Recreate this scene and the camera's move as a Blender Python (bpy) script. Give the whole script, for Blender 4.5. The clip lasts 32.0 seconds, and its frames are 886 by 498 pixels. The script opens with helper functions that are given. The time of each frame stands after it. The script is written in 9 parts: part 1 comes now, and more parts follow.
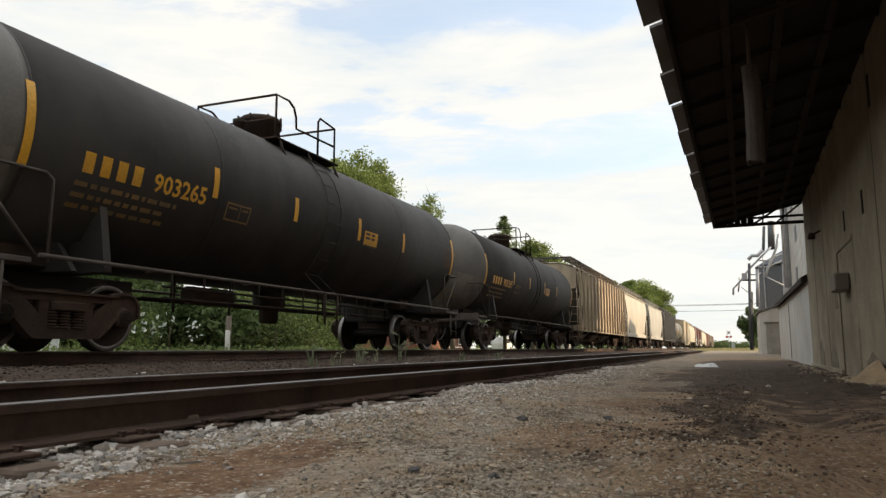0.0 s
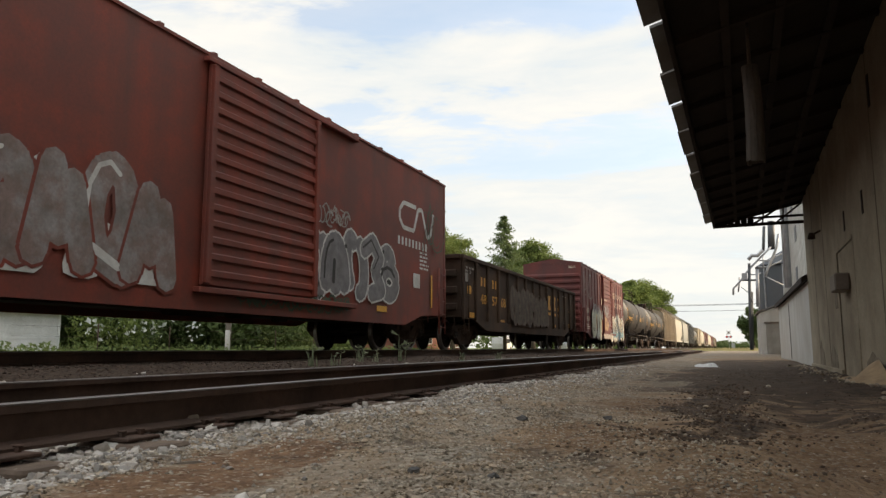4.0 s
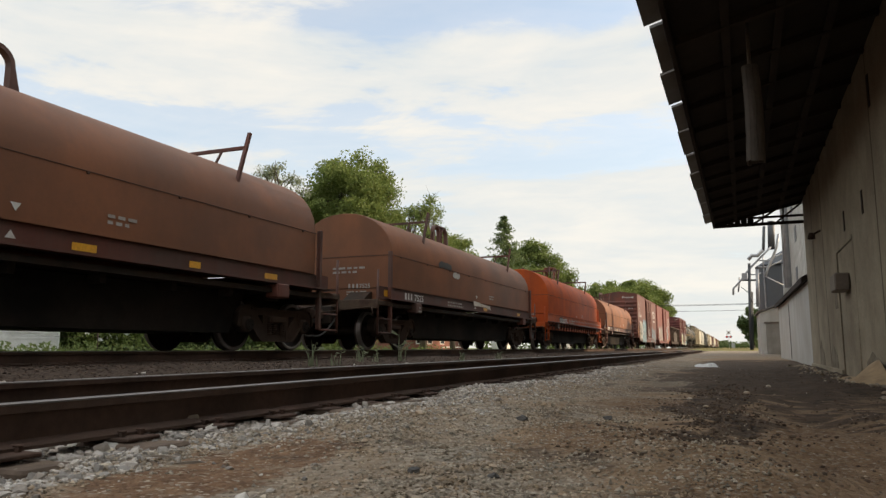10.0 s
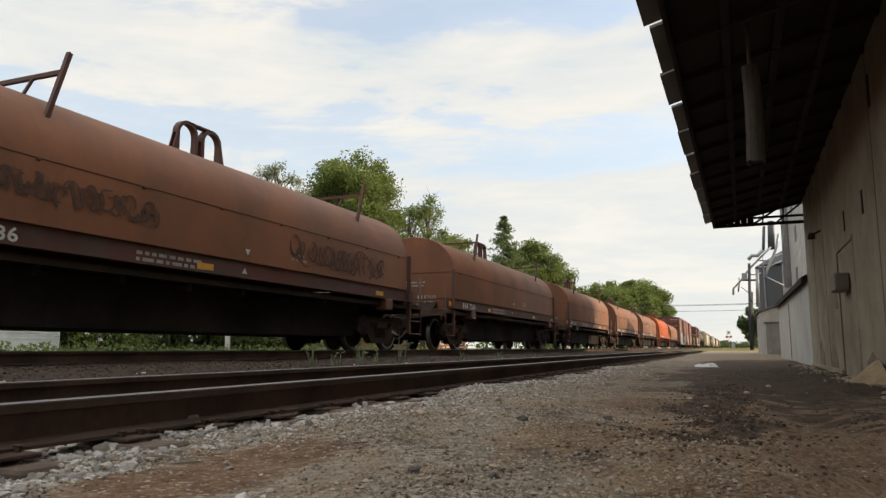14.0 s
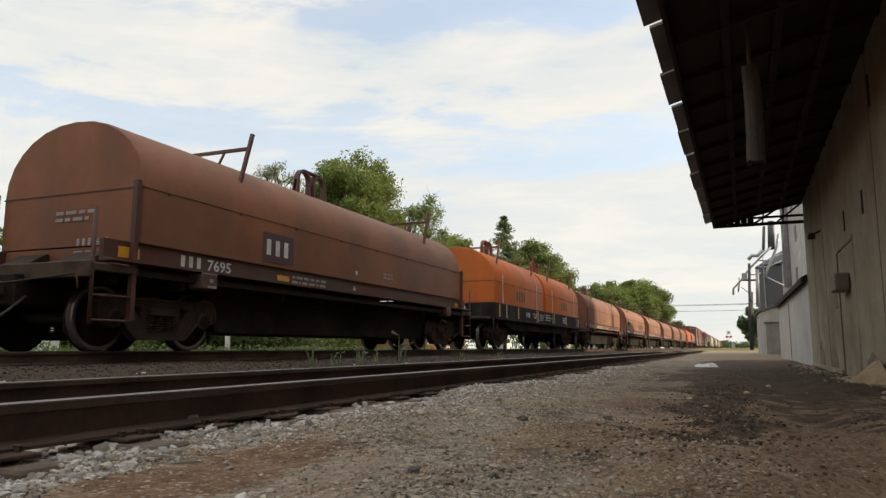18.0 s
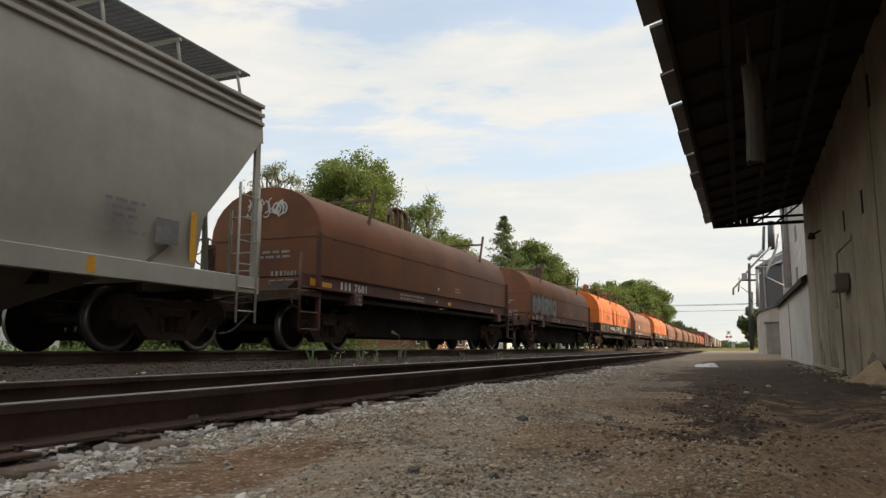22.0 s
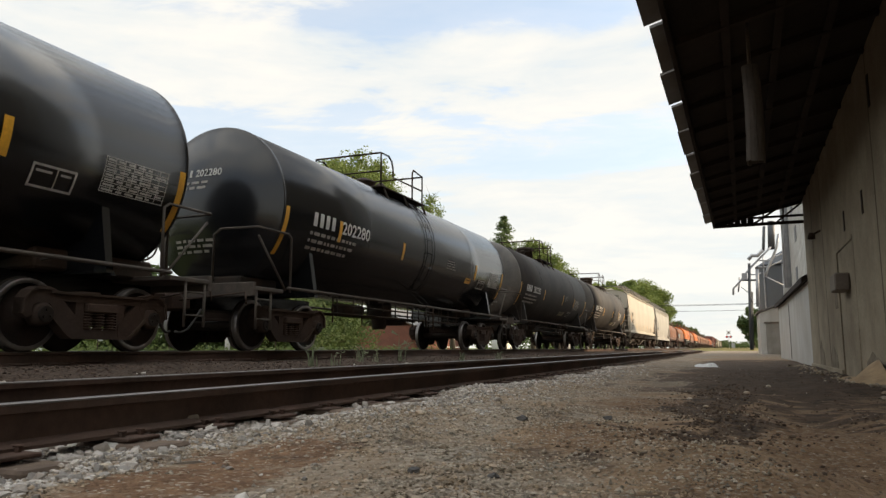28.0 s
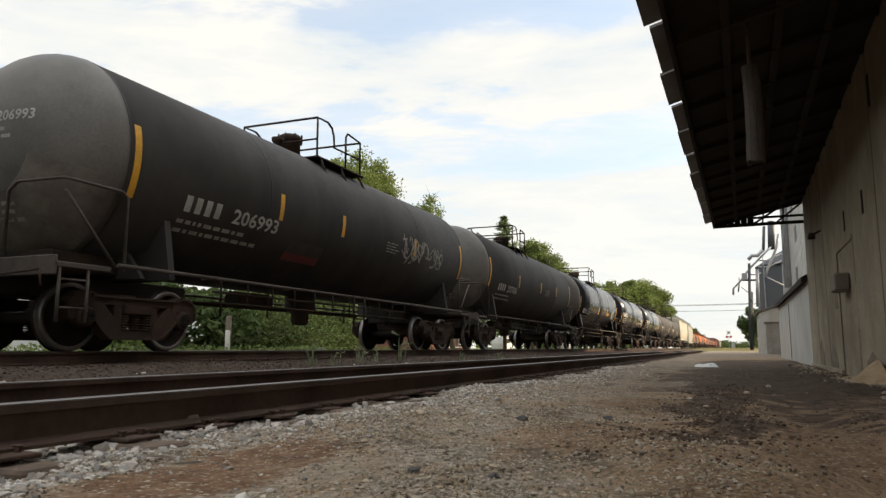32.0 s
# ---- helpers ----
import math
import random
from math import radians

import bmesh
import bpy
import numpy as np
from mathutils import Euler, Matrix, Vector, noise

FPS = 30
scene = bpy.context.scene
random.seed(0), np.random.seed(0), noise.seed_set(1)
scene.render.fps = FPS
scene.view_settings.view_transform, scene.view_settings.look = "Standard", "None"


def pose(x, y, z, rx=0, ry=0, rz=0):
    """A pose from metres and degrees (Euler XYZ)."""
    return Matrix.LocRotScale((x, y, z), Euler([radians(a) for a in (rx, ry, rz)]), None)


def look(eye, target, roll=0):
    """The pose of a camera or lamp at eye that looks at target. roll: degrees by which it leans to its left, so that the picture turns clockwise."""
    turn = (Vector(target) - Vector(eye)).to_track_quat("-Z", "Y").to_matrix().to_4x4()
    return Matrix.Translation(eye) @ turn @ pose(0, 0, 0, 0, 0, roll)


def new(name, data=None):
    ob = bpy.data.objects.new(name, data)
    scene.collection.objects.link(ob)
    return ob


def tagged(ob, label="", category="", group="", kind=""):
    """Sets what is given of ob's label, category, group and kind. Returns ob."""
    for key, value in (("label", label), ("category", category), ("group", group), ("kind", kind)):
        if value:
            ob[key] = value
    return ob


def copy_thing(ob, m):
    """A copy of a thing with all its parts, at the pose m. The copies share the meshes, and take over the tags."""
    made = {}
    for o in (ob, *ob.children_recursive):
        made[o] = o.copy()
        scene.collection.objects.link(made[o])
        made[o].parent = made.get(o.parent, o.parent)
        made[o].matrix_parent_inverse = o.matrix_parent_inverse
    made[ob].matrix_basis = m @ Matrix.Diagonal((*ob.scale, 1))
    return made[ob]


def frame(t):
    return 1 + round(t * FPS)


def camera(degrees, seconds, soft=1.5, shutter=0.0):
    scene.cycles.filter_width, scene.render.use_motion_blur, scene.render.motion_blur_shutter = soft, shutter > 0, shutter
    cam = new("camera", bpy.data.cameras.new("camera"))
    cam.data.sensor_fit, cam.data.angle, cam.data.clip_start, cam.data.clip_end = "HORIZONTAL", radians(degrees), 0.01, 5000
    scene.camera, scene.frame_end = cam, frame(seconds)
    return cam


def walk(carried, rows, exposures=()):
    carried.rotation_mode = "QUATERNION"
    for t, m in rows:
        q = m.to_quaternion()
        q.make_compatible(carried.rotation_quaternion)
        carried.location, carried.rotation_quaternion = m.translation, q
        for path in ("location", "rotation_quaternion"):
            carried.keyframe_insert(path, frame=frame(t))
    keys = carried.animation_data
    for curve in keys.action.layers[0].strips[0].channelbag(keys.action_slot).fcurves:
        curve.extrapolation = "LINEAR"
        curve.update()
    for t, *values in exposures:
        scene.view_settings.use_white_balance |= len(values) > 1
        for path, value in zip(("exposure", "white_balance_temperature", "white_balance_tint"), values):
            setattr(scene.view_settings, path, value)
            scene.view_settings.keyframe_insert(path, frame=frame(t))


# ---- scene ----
# ---- camera ----
cam = camera(63.52, 32.0, soft=1.4)
EYE = pose(0, 0, 0.045, 97.88, 0, 21.859)
walk(cam, [(0.0, EYE), (32.0, EYE)], [(0.0, 0.88, 6790, 10), (3.0, 0.84, 6790, 10), (6.0, 0.79, 6790, 10), (8.0, 0.70, 6790, 10), (22.0, 0.70, 6790, 10), (24.0, 0.80, 6790, 10), (25.0, 0.80, 6790, 10), (28.0, 0.85, 6790, 10), (32.0, 0.87, 6790, 10)])

# ---- world and sun ----
SUN_AZ, SUN_EL = radians(31), radians(24)       # from +X towards +Y, low evening sun
sun_way = Vector((math.cos(SUN_AZ) * math.cos(SUN_EL), math.sin(SUN_AZ) * math.cos(SUN_EL), math.sin(SUN_EL)))
sun = new("sun", bpy.data.lights.new("sun", "SUN"))
sun.data.energy, sun.data.angle, sun.data.color = 3.2, radians(0.6), (1.0, 0.80, 0.56)
sun.matrix_world = look(sun_way * 200, (0, 0, 0))

world = bpy.data.worlds.new("sky")
scene.world = world
world.use_nodes = True
wn, wl = world.node_tree.nodes, world.node_tree.links
wn.clear()


def wnode(kind, **values):
    n = wn.new(kind)
    for key, value in values.items():
        n.inputs[key].default_value = value
    return n


sky = wn.new("ShaderNodeTexSky")
sky.sky_type, sky.sun_disc = "NISHITA", False
sky.sun_elevation, sky.sun_rotation = SUN_EL, radians(90) - SUN_AZ
sky.air_density, sky.dust_density, sky.ozone_density = 1.0, 1.2, 1.0
coord = wn.new("ShaderNodeTexCoord")
sep = wn.new("ShaderNodeSeparateXYZ")
wl.new(coord.outputs["Generated"], sep.inputs[0])
# cloud layer: the view ray meets a flat layer above
addz = wn.new("ShaderNodeMath"); addz.operation = "ADD"; addz.inputs[1].default_value = 0.16
maxz = wn.new("ShaderNodeMath"); maxz.operation = "MAXIMUM"; maxz.inputs[1].default_value = 0.02
wl.new(sep.outputs["Z"], maxz.inputs[0]); wl.new(maxz.outputs[0], addz.inputs[0])
dx = wn.new("ShaderNodeMath"); dx.operation = "DIVIDE"
dy = wn.new("ShaderNodeMath"); dy.operation = "DIVIDE"
wl.new(sep.outputs["X"], dx.inputs[0]); wl.new(addz.outputs[0], dx.inputs[1])
wl.new(sep.outputs["Y"], dy.inputs[0]); wl.new(addz.outputs[0], dy.inputs[1])
comb = wn.new("ShaderNodeCombineXYZ")
wl.new(dx.outputs[0], comb.inputs[0]); wl.new(dy.outputs[0], comb.inputs[1])
turn = wn.new("ShaderNodeMapping")
turn.inputs["Location"].default_value = (1.1, 5.2, 0)
turn.inputs["Rotation"].default_value = (0, 0, radians(-50))
turn.inputs["Scale"].default_value = (0.7, 1.15, 1)
wl.new(comb.outputs[0], turn.inputs[0])


def wmath(kind, a, b):
    x = wn.new("ShaderNodeMath")
    x.operation = kind
    for i, v in enumerate((a, b)):
        if isinstance(v, float):
            x.inputs[i].default_value = v
        else:
            wl.new(v, x.inputs[i])
    return x.outputs[0]


def wrange(v, a, b, c=0.0, d=1.0, soft_step=False):
    r = wn.new("ShaderNodeMapRange")
    if soft_step:
        r.interpolation_type = "SMOOTHSTEP"
    for key, value in (("From Min", a), ("From Max", b), ("To Min", c), ("To Max", d)):
        r.inputs[key].default_value = value
    wl.new(v, r.inputs["Value"])
    return r.outputs[0]


big = wnode("ShaderNodeTexNoise", Scale=1.3, Detail=9.0, Roughness=0.58, Distortion=0.45)
wl.new(turn.outputs[0], big.inputs["Vector"])
fine = wnode("ShaderNodeTexNoise", Scale=4.5, Detail=8.0, Roughness=0.62, Distortion=0.8)
wl.new(turn.outputs[0], fine.inputs["Vector"])
# long level streaks, as layers of cloud look from the side
flatten = wn.new("ShaderNodeMapping")
flatten.inputs["Scale"].default_value = (1.0, 1.0, 5.5)
wl.new(coord.outputs["Generated"], flatten.inputs[0])
level = wnode("ShaderNodeTexNoise", Scale=3.2, Detail=8.0, Roughness=0.58, Distortion=0.35)
wl.new(flatten.outputs[0], level.inputs["Vector"])
mass = wmath("ADD", wmath("MULTIPLY", level.outputs["Fac"], 0.50), wmath("ADD", wmath("MULTIPLY", big.outputs["Fac"], 0.30), wmath("MULTIPLY", fine.outputs["Fac"], 0.20)))
# layers by height: haze, thin cloud, a gap of blue, a thick bank, clear sky over it
rise = wmath("ADD", sep.outputs["Z"], wmath("MULTIPLY", wmath("ADD", level.outputs["Fac"], -0.5), 0.10))
layers = wn.new("ShaderNodeValToRGB")
layers.color_ramp.interpolation = "B_SPLINE"
ramp = layers.color_ramp.elements
for place, tone in ((0.34, 0.60), (0.50, 0.56), (0.60, 0.37), (0.635, 0.37), (0.71, 0.82), (0.80, 0.80), (0.855, 0.25), (0.95, 0.40)):
    e = ramp.new(place)
    e.color = (tone, tone, tone, 1)
ramp.remove(ramp[0])
ramp[0].color = (0.8, 0.8, 0.8, 1)
ramp[-1].color = (0.5, 0.5, 0.5, 1)
wl.new(wrange(rise, 0.0, 0.5), layers.inputs[0])
cover = wmath("ADD", mass, wmath("MULTIPLY", wmath("ADD", layers.outputs["Color"], -0.45), 0.30))
thick = wrange(cover, 0.40, 0.56, 0.10, 1.0, True)
veil = wrange(sep.outputs["Z"], 0.0, 0.42, 0.94, 0.50)
fac = wmath("MULTIPLY", wmath("MAXIMUM", thick, veil), 0.97)
cloudtone = wn.new("ShaderNodeValToRGB")
cloudtone.color_ramp.elements[0].color = (4.2, 4.6, 4.85, 1)
cloudtone.color_ramp.elements[1].color = (5.50, 5.40, 5.12, 1)
cloudtone.color_ramp.elements[0].position, cloudtone.color_ramp.elements[1].position = 0.40, 0.60
wl.new(mass, cloudtone.inputs[0])
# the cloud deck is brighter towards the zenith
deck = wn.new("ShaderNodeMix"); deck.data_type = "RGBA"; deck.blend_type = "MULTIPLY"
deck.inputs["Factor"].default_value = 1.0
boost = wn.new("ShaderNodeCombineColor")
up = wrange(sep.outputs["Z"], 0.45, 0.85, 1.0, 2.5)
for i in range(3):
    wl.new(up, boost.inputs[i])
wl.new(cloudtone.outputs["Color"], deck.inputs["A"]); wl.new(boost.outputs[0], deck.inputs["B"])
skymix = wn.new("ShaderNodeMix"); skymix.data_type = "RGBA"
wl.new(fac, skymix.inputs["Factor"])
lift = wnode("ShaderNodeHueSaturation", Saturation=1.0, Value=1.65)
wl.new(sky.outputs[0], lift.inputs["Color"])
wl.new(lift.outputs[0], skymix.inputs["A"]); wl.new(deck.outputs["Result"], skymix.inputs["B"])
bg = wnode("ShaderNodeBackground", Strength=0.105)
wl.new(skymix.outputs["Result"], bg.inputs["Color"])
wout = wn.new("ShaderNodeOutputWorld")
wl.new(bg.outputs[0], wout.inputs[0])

# ---- materials ----
MATS = {}


def surface(name, color, rough=0.7, metal=0.0, second=None, grain=(6.0, 0.18), stain=(0.7, 0.25), streak=None,
            bump=(40.0, 0.15), vary=0.0, dirt=(0.09, 0.075, 0.06), coat=0.0, island=0.0, spec=0.5):
    """A weathered surface: base colour, fine grain, larger stains, optional downward streaks, bump and piece-to-piece variation."""
    if name in MATS:
        return MATS[name]
    m = bpy.data.materials.new(name)
    m.use_nodes = True
    n, l = m.node_tree.nodes, m.node_tree.links
    b = n["Principled BSDF"]
    tc = n.new("ShaderNodeTexCoord")
    vec = tc.outputs["Object"]

    def noise_of(scale, detail=5.0, stretch=None, rough_=0.6):
        t = n.new("ShaderNodeTexNoise")
        t.inputs["Scale"].default_value, t.inputs["Detail"].default_value, t.inputs["Roughness"].default_value = scale, detail, rough_
        if stretch:
            mp = n.new("ShaderNodeMapping")
            mp.inputs["Scale"].default_value = stretch
            l.new(vec, mp.inputs[0])
            l.new(mp.outputs[0], t.inputs["Vector"])
        else:
            l.new(vec, t.inputs["Vector"])
        return t.outputs["Fac"]

    def spread(fac_, lo, hi, a, b_):
        r = n.new("ShaderNodeMapRange")
        r.inputs["From Min"].default_value, r.inputs["From Max"].default_value = lo, hi
        r.inputs["To Min"].default_value, r.inputs["To Max"].default_value = a, b_
        l.new(fac_, r.inputs["Value"])
        return r.outputs[0]

    def blend(fac_, a, b_, how="MIX"):
        x = n.new("ShaderNodeMix")
        x.data_type, x.blend_type = "RGBA", how
        if isinstance(fac_, float):
            x.inputs["Factor"].default_value = fac_
        else:
            l.new(fac_, x.inputs["Factor"])
        for key, v in (("A", a), ("B", b_)):
            if isinstance(v, tuple):
                x.inputs[key].default_value = (*v, 1)
            else:
                l.new(v, x.inputs[key])
        return x.outputs["Result"]

    base = color
    if second:
        base = blend(spread(noise_of(stain[0] * 1.7, 6.0), 0.42, 0.60, 0.0, 1.0), color, second)
    base = blend(spread(noise_of(stain[0]), 0.40, 0.72, 0.0, stain[1]), base, dirt)
    if streak:
        base = blend(spread(noise_of(streak[0], 3.0, (1, 1, 0.06)), 0.45, 0.75, 0.0, streak[1]), base, streak[2] if len(streak) > 2 else dirt)
    g = noise_of(grain[0] * 4, 4.0)
    gm = n.new("ShaderNodeMix"); gm.data_type = "RGBA"; gm.blend_type = "MULTIPLY"
    gm.inputs["Factor"].default_value = 1.0
    gv = n.new("ShaderNodeCombineColor")
    s = spread(g, 0.25, 0.75, 1 - grain[1], 1 + grain[1])
    for i in range(3):
        l.new(s, gv.inputs[i])
    if isinstance(base, tuple):
        gm.inputs["A"].default_value = (*base, 1)
    else:
        l.new(base, gm.inputs["A"])
    l.new(gv.outputs[0], gm.inputs["B"])
    col = gm.outputs["Result"]
    if vary or island:
        if island:
            info = n.new("ShaderNodeNewGeometry").outputs["Random Per Island"]
        else:
            info = n.new("ShaderNodeObjectInfo").outputs["Random"]
        amount = vary or island
        hsv = n.new("ShaderNodeHueSaturation")
        l.new(spread(info, 0.0, 1.0, 1 - amount, 1 + amount), hsv.inputs["Value"])
        l.new(col, hsv.inputs["Color"])
        col = hsv.outputs[0]
    l.new(col, b.inputs["Base Color"])
    l.new(spread(g, 0.2, 0.8, max(0.03, rough - 0.08), min(1.0, rough + 0.08)), b.inputs["Roughness"])
    b.inputs["Metallic"].default_value = metal
    b.inputs["Specular IOR Level"].default_value = spec
    if coat:
        b.inputs["Coat Weight"].default_value = coat
        b.inputs["Coat Roughness"].default_value = 0.25
    if bump[1] > 0:
        bp = n.new("ShaderNodeBump")
        bp.inputs["Strength"].default_value, bp.inputs["Distance"].default_value = bump[1], 0.02
        l.new(noise_of(bump[0], 6.0), bp.inputs["Height"])
        l.new(bp.outputs[0], b.inputs["Normal"])
    MATS[name] = m
    return m


steel_dark = surface("grimy underframe steel", (0.022, 0.017, 0.014), 0.75, 0.0, (0.045, 0.026, 0.017), bump=(60, 0.2), vary=0.25, spec=0.15)
truck_brown = surface("brake dust covered cast steel", (0.062, 0.039, 0.029), 0.9, 0.0, (0.038, 0.024, 0.019), bump=(50, 0.3), vary=0.15, spec=0.15)
wheel_side = surface("rusty wheel steel", (0.036, 0.023, 0.018), 0.65, 0.2, (0.020, 0.015, 0.013), vary=0.2, spec=0.15)
wheel_tread = surface("polished wheel tread", (0.22, 0.20, 0.19), 0.38, 0.8, bump=(80, 0.03))
rail_head = surface("polished rail head", (0.20, 0.18, 0.17), 0.48, 1.0, bump=(80, 0.03), stain=(2.0, 0.5))
rail_web = surface("rusted rail web", (0.090, 0.055, 0.042), 0.9, 0.0, (0.056, 0.037, 0.029), bump=(40, 0.3), spec=0.15)
tie_wood = surface("weathered oak tie", (0.17, 0.125, 0.095), 0.92, 0.0, (0.07, 0.05, 0.038), bump=(18, 0.6), vary=0.25, spec=0.15)
tank_black = surface("dull black tank paint", (0.025, 0.0225, 0.0215), 0.64, 0.0, (0.038, 0.033, 0.030), streak=(1.4, 0.5), dirt=(0.062, 0.052, 0.044), bump=(3, 0.04), stain=(0.5, 0.4), grain=(2.5, 0.08), spec=0.25)
# paler than the underframe steel: light on rails and platforms painted in
tank_iron = surface("light-greyed dark tank ironwork", (0.070, 0.058, 0.050), 0.75, 0.0, (0.100, 0.080, 0.066), stain=(2.0, 0.4), spec=0.25)
lit_low_dust = surface("brown dust paint with light from below in it", (0.21, 0.182, 0.155), 0.85, 0.0, (0.14, 0.12, 0.103), stain=(1.2, 0.6), dirt=(0.05, 0.043, 0.037), grain=(5, 0.1), spec=0.15)
# paler than the flank: dust plus skylight on the rear end, as colour
lit_head_dust = surface("black tank end paint greyed by dust and painted light", (0.085, 0.079, 0.073), 0.55, 0.0, (0.12, 0.108, 0.096), streak=(1.6, 0.5), dirt=(0.15, 0.13, 0.11), bump=(3, 0.05), stain=(0.6, 0.5), spec=0.35)
tank_gloss = surface("glossy black tank paint", (0.007, 0.0075, 0.009), 0.20, 0.0, streak=(1.4, 0.15), dirt=(0.02, 0.018, 0.017), bump=(2, 0.012), stain=(0.5, 0.2))
tank_satin = surface("satin black tank paint", (0.008, 0.0082, 0.009), 0.22, 0.0, (0.010, 0.010, 0.010), streak=(1.4, 0.3), dirt=(0.015, 0.014, 0.013), bump=(2, 0.008), stain=(0.5, 0.3), grain=(30, 0.05), spec=0.2)
tank_dust = surface("dusty grey tank paint", (0.11, 0.105, 0.10), 0.6, 0.0, (0.08, 0.075, 0.07), streak=(1.4, 0.4), bump=(3, 0.05))
coil_brown = surface("rust brown hood paint", (0.232, 0.092, 0.045), 0.66, 0.0, (0.185, 0.079, 0.043), streak=(1.1, 0.35), dirt=(0.110, 0.055, 0.033), bump=(4, 0.08), vary=0.12, stain=(0.6, 0.45), grain=(5, 0.07), spec=0.25)
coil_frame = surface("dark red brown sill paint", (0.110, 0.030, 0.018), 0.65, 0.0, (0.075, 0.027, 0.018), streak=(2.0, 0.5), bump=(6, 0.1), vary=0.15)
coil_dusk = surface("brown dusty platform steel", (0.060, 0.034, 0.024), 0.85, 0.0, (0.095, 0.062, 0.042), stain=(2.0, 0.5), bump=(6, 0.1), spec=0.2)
coil_red = surface("faded vermilion hood paint", (0.45, 0.078, 0.011), 0.66, 0.0, (0.35, 0.060, 0.011), streak=(1.6, 0.5), dirt=(0.15, 0.045, 0.022), bump=(4, 0.06), grain=(4, 0.08), spec=0.22)
coil_orange = surface("faded orange hood paint", (0.62, 0.152, 0.030), 0.62, 0.0, (0.54, 0.130, 0.028), streak=(1.6, 0.3), dirt=(0.22, 0.08, 0.03), bump=(4, 0.06), vary=0.08, grain=(4, 0.08), spec=0.22)
deck_black = surface("scuffed black sill paint", (0.009, 0.009, 0.009), 0.85, 0.0, (0.019, 0.017, 0.015), streak=(2.0, 0.4), bump=(6, 0.08), spec=0.15)
box_red = surface("oxide red boxcar paint", (0.225, 0.042, 0.023), 0.6, 0.0, (0.170, 0.040, 0.027), streak=(1.8, 0.65), dirt=(0.095, 0.042, 0.034), bump=(3, 0.06), stain=(0.9, 0.5))
box_brown = surface("brown red boxcar paint", (0.180, 0.050, 0.030), 0.62, 0.0, (0.130, 0.045, 0.033), streak=(1.8, 0.7), dirt=(0.075, 0.038, 0.033), bump=(3, 0.06), stain=(0.9, 0.5))
box_maroon = surface("maroon boxcar paint", (0.155, 0.029, 0.022), 0.58, 0.0, (0.120, 0.029, 0.025), streak=(1.8, 0.6), dirt=(0.06, 0.025, 0.024), bump=(3, 0.06))
gon_black = surface("rusty black gondola paint", (0.050, 0.036, 0.028), 0.78, 0.0, (0.082, 0.052, 0.036), streak=(1.6, 0.5), dirt=(0.055, 0.034, 0.024), bump=(6, 0.12), spec=0.15)
hop_grey = surface("light grey hopper paint", (0.44, 0.42, 0.365), 0.55, 0.0, (0.39, 0.37, 0.322), streak=(0.8, 0.25), dirt=(0.22, 0.20, 0.18), bump=(2, 0.04), stain=(0.35, 0.4), grain=(2.5, 0.05), spec=0.3)
hop_cream = surface("cream grey hopper paint", (0.55, 0.49, 0.40), 0.5, 0.0, (0.50, 0.45, 0.365), streak=(0.8, 0.22), dirt=(0.28, 0.25, 0.20), bump=(2, 0.04), stain=(0.35, 0.3), grain=(2.5, 0.05), spec=0.3)
hop_tan = surface("tan ribbed hopper paint", (0.42, 0.33, 0.22), 0.6, 0.0, (0.36, 0.28, 0.19), streak=(1.5, 0.4), bump=(3, 0.06))
hop_dark = surface("dark grey hopper paint", (0.12, 0.115, 0.11), 0.6, 0.0, streak=(1.5, 0.4), bump=(3, 0.06))
paint_white = surface("white stencil paint", (0.62, 0.61, 0.58), 0.6, 0.0, stain=(3.0, 0.45), dirt=(0.22, 0.19, 0.17), bump=(60, 0.0))
paint_pale = surface("worn pale stencil paint", (0.34, 0.31, 0.28), 0.65, 0.0, stain=(4.0, 0.6), dirt=(0.12, 0.10, 0.09), bump=(60, 0.0))
paint_worn = surface("worn white stencil paint", (0.46, 0.44, 0.41), 0.65, 0.0, stain=(4.0, 0.5), dirt=(0.16, 0.14, 0.12), bump=(60, 0.0))
paint_yellow = surface("yellow reflective stripe", (0.72, 0.36, 0.03), 0.4, 0.0, stain=(2.0, 0.3), bump=(60, 0.0))
paint_black = surface("black stencil paint", (0.025, 0.023, 0.022), 0.6, 0.0, stain=(3.0, 0.3), bump=(60, 0.0))
paint_blue = surface("blue spray paint", (0.13, 0.27, 0.36), 0.55, 0.0, (0.20, 0.36, 0.42), stain=(3.0, 0.3), bump=(60, 0.0))
paint_grey = surface("grey spray paint", (0.22, 0.21, 0.215), 0.55, 0.0, (0.16, 0.15, 0.16), stain=(3.0, 0.3), bump=(60, 0.0))
paint_green = surface("pale green spray paint", (0.38, 0.40, 0.29), 0.55, 0.0, (0.46, 0.45, 0.36), stain=(3.0, 0.3), bump=(60, 0.0))
siding_metal = surface("dull painted metal cladding", (0.50, 0.49, 0.46), 0.6, 0.0, (0.44, 0.42, 0.38), streak=(1.2, 0.45), dirt=(0.24, 0.20, 0.16), bump=(5, 0.06), stain=(0.5, 0.35))
concrete = surface("grimy painted plaster wall", (0.36, 0.30, 0.215), 0.9, 0.0, (0.29, 0.235, 0.165), streak=(0.30, 0.20), dirt=(0.16, 0.125, 0.09), bump=(9, 0.25), stain=(0.8, 0.6), spec=0.2)
# near-black base: the shade under the canopy is put into the colour
soffit_wood = surface("shade-black roof boards", (0.026, 0.019, 0.016), 0.9, 0.0, (0.038, 0.028, 0.022), bump=(14, 0.3), vary=0.2, spec=0.15)
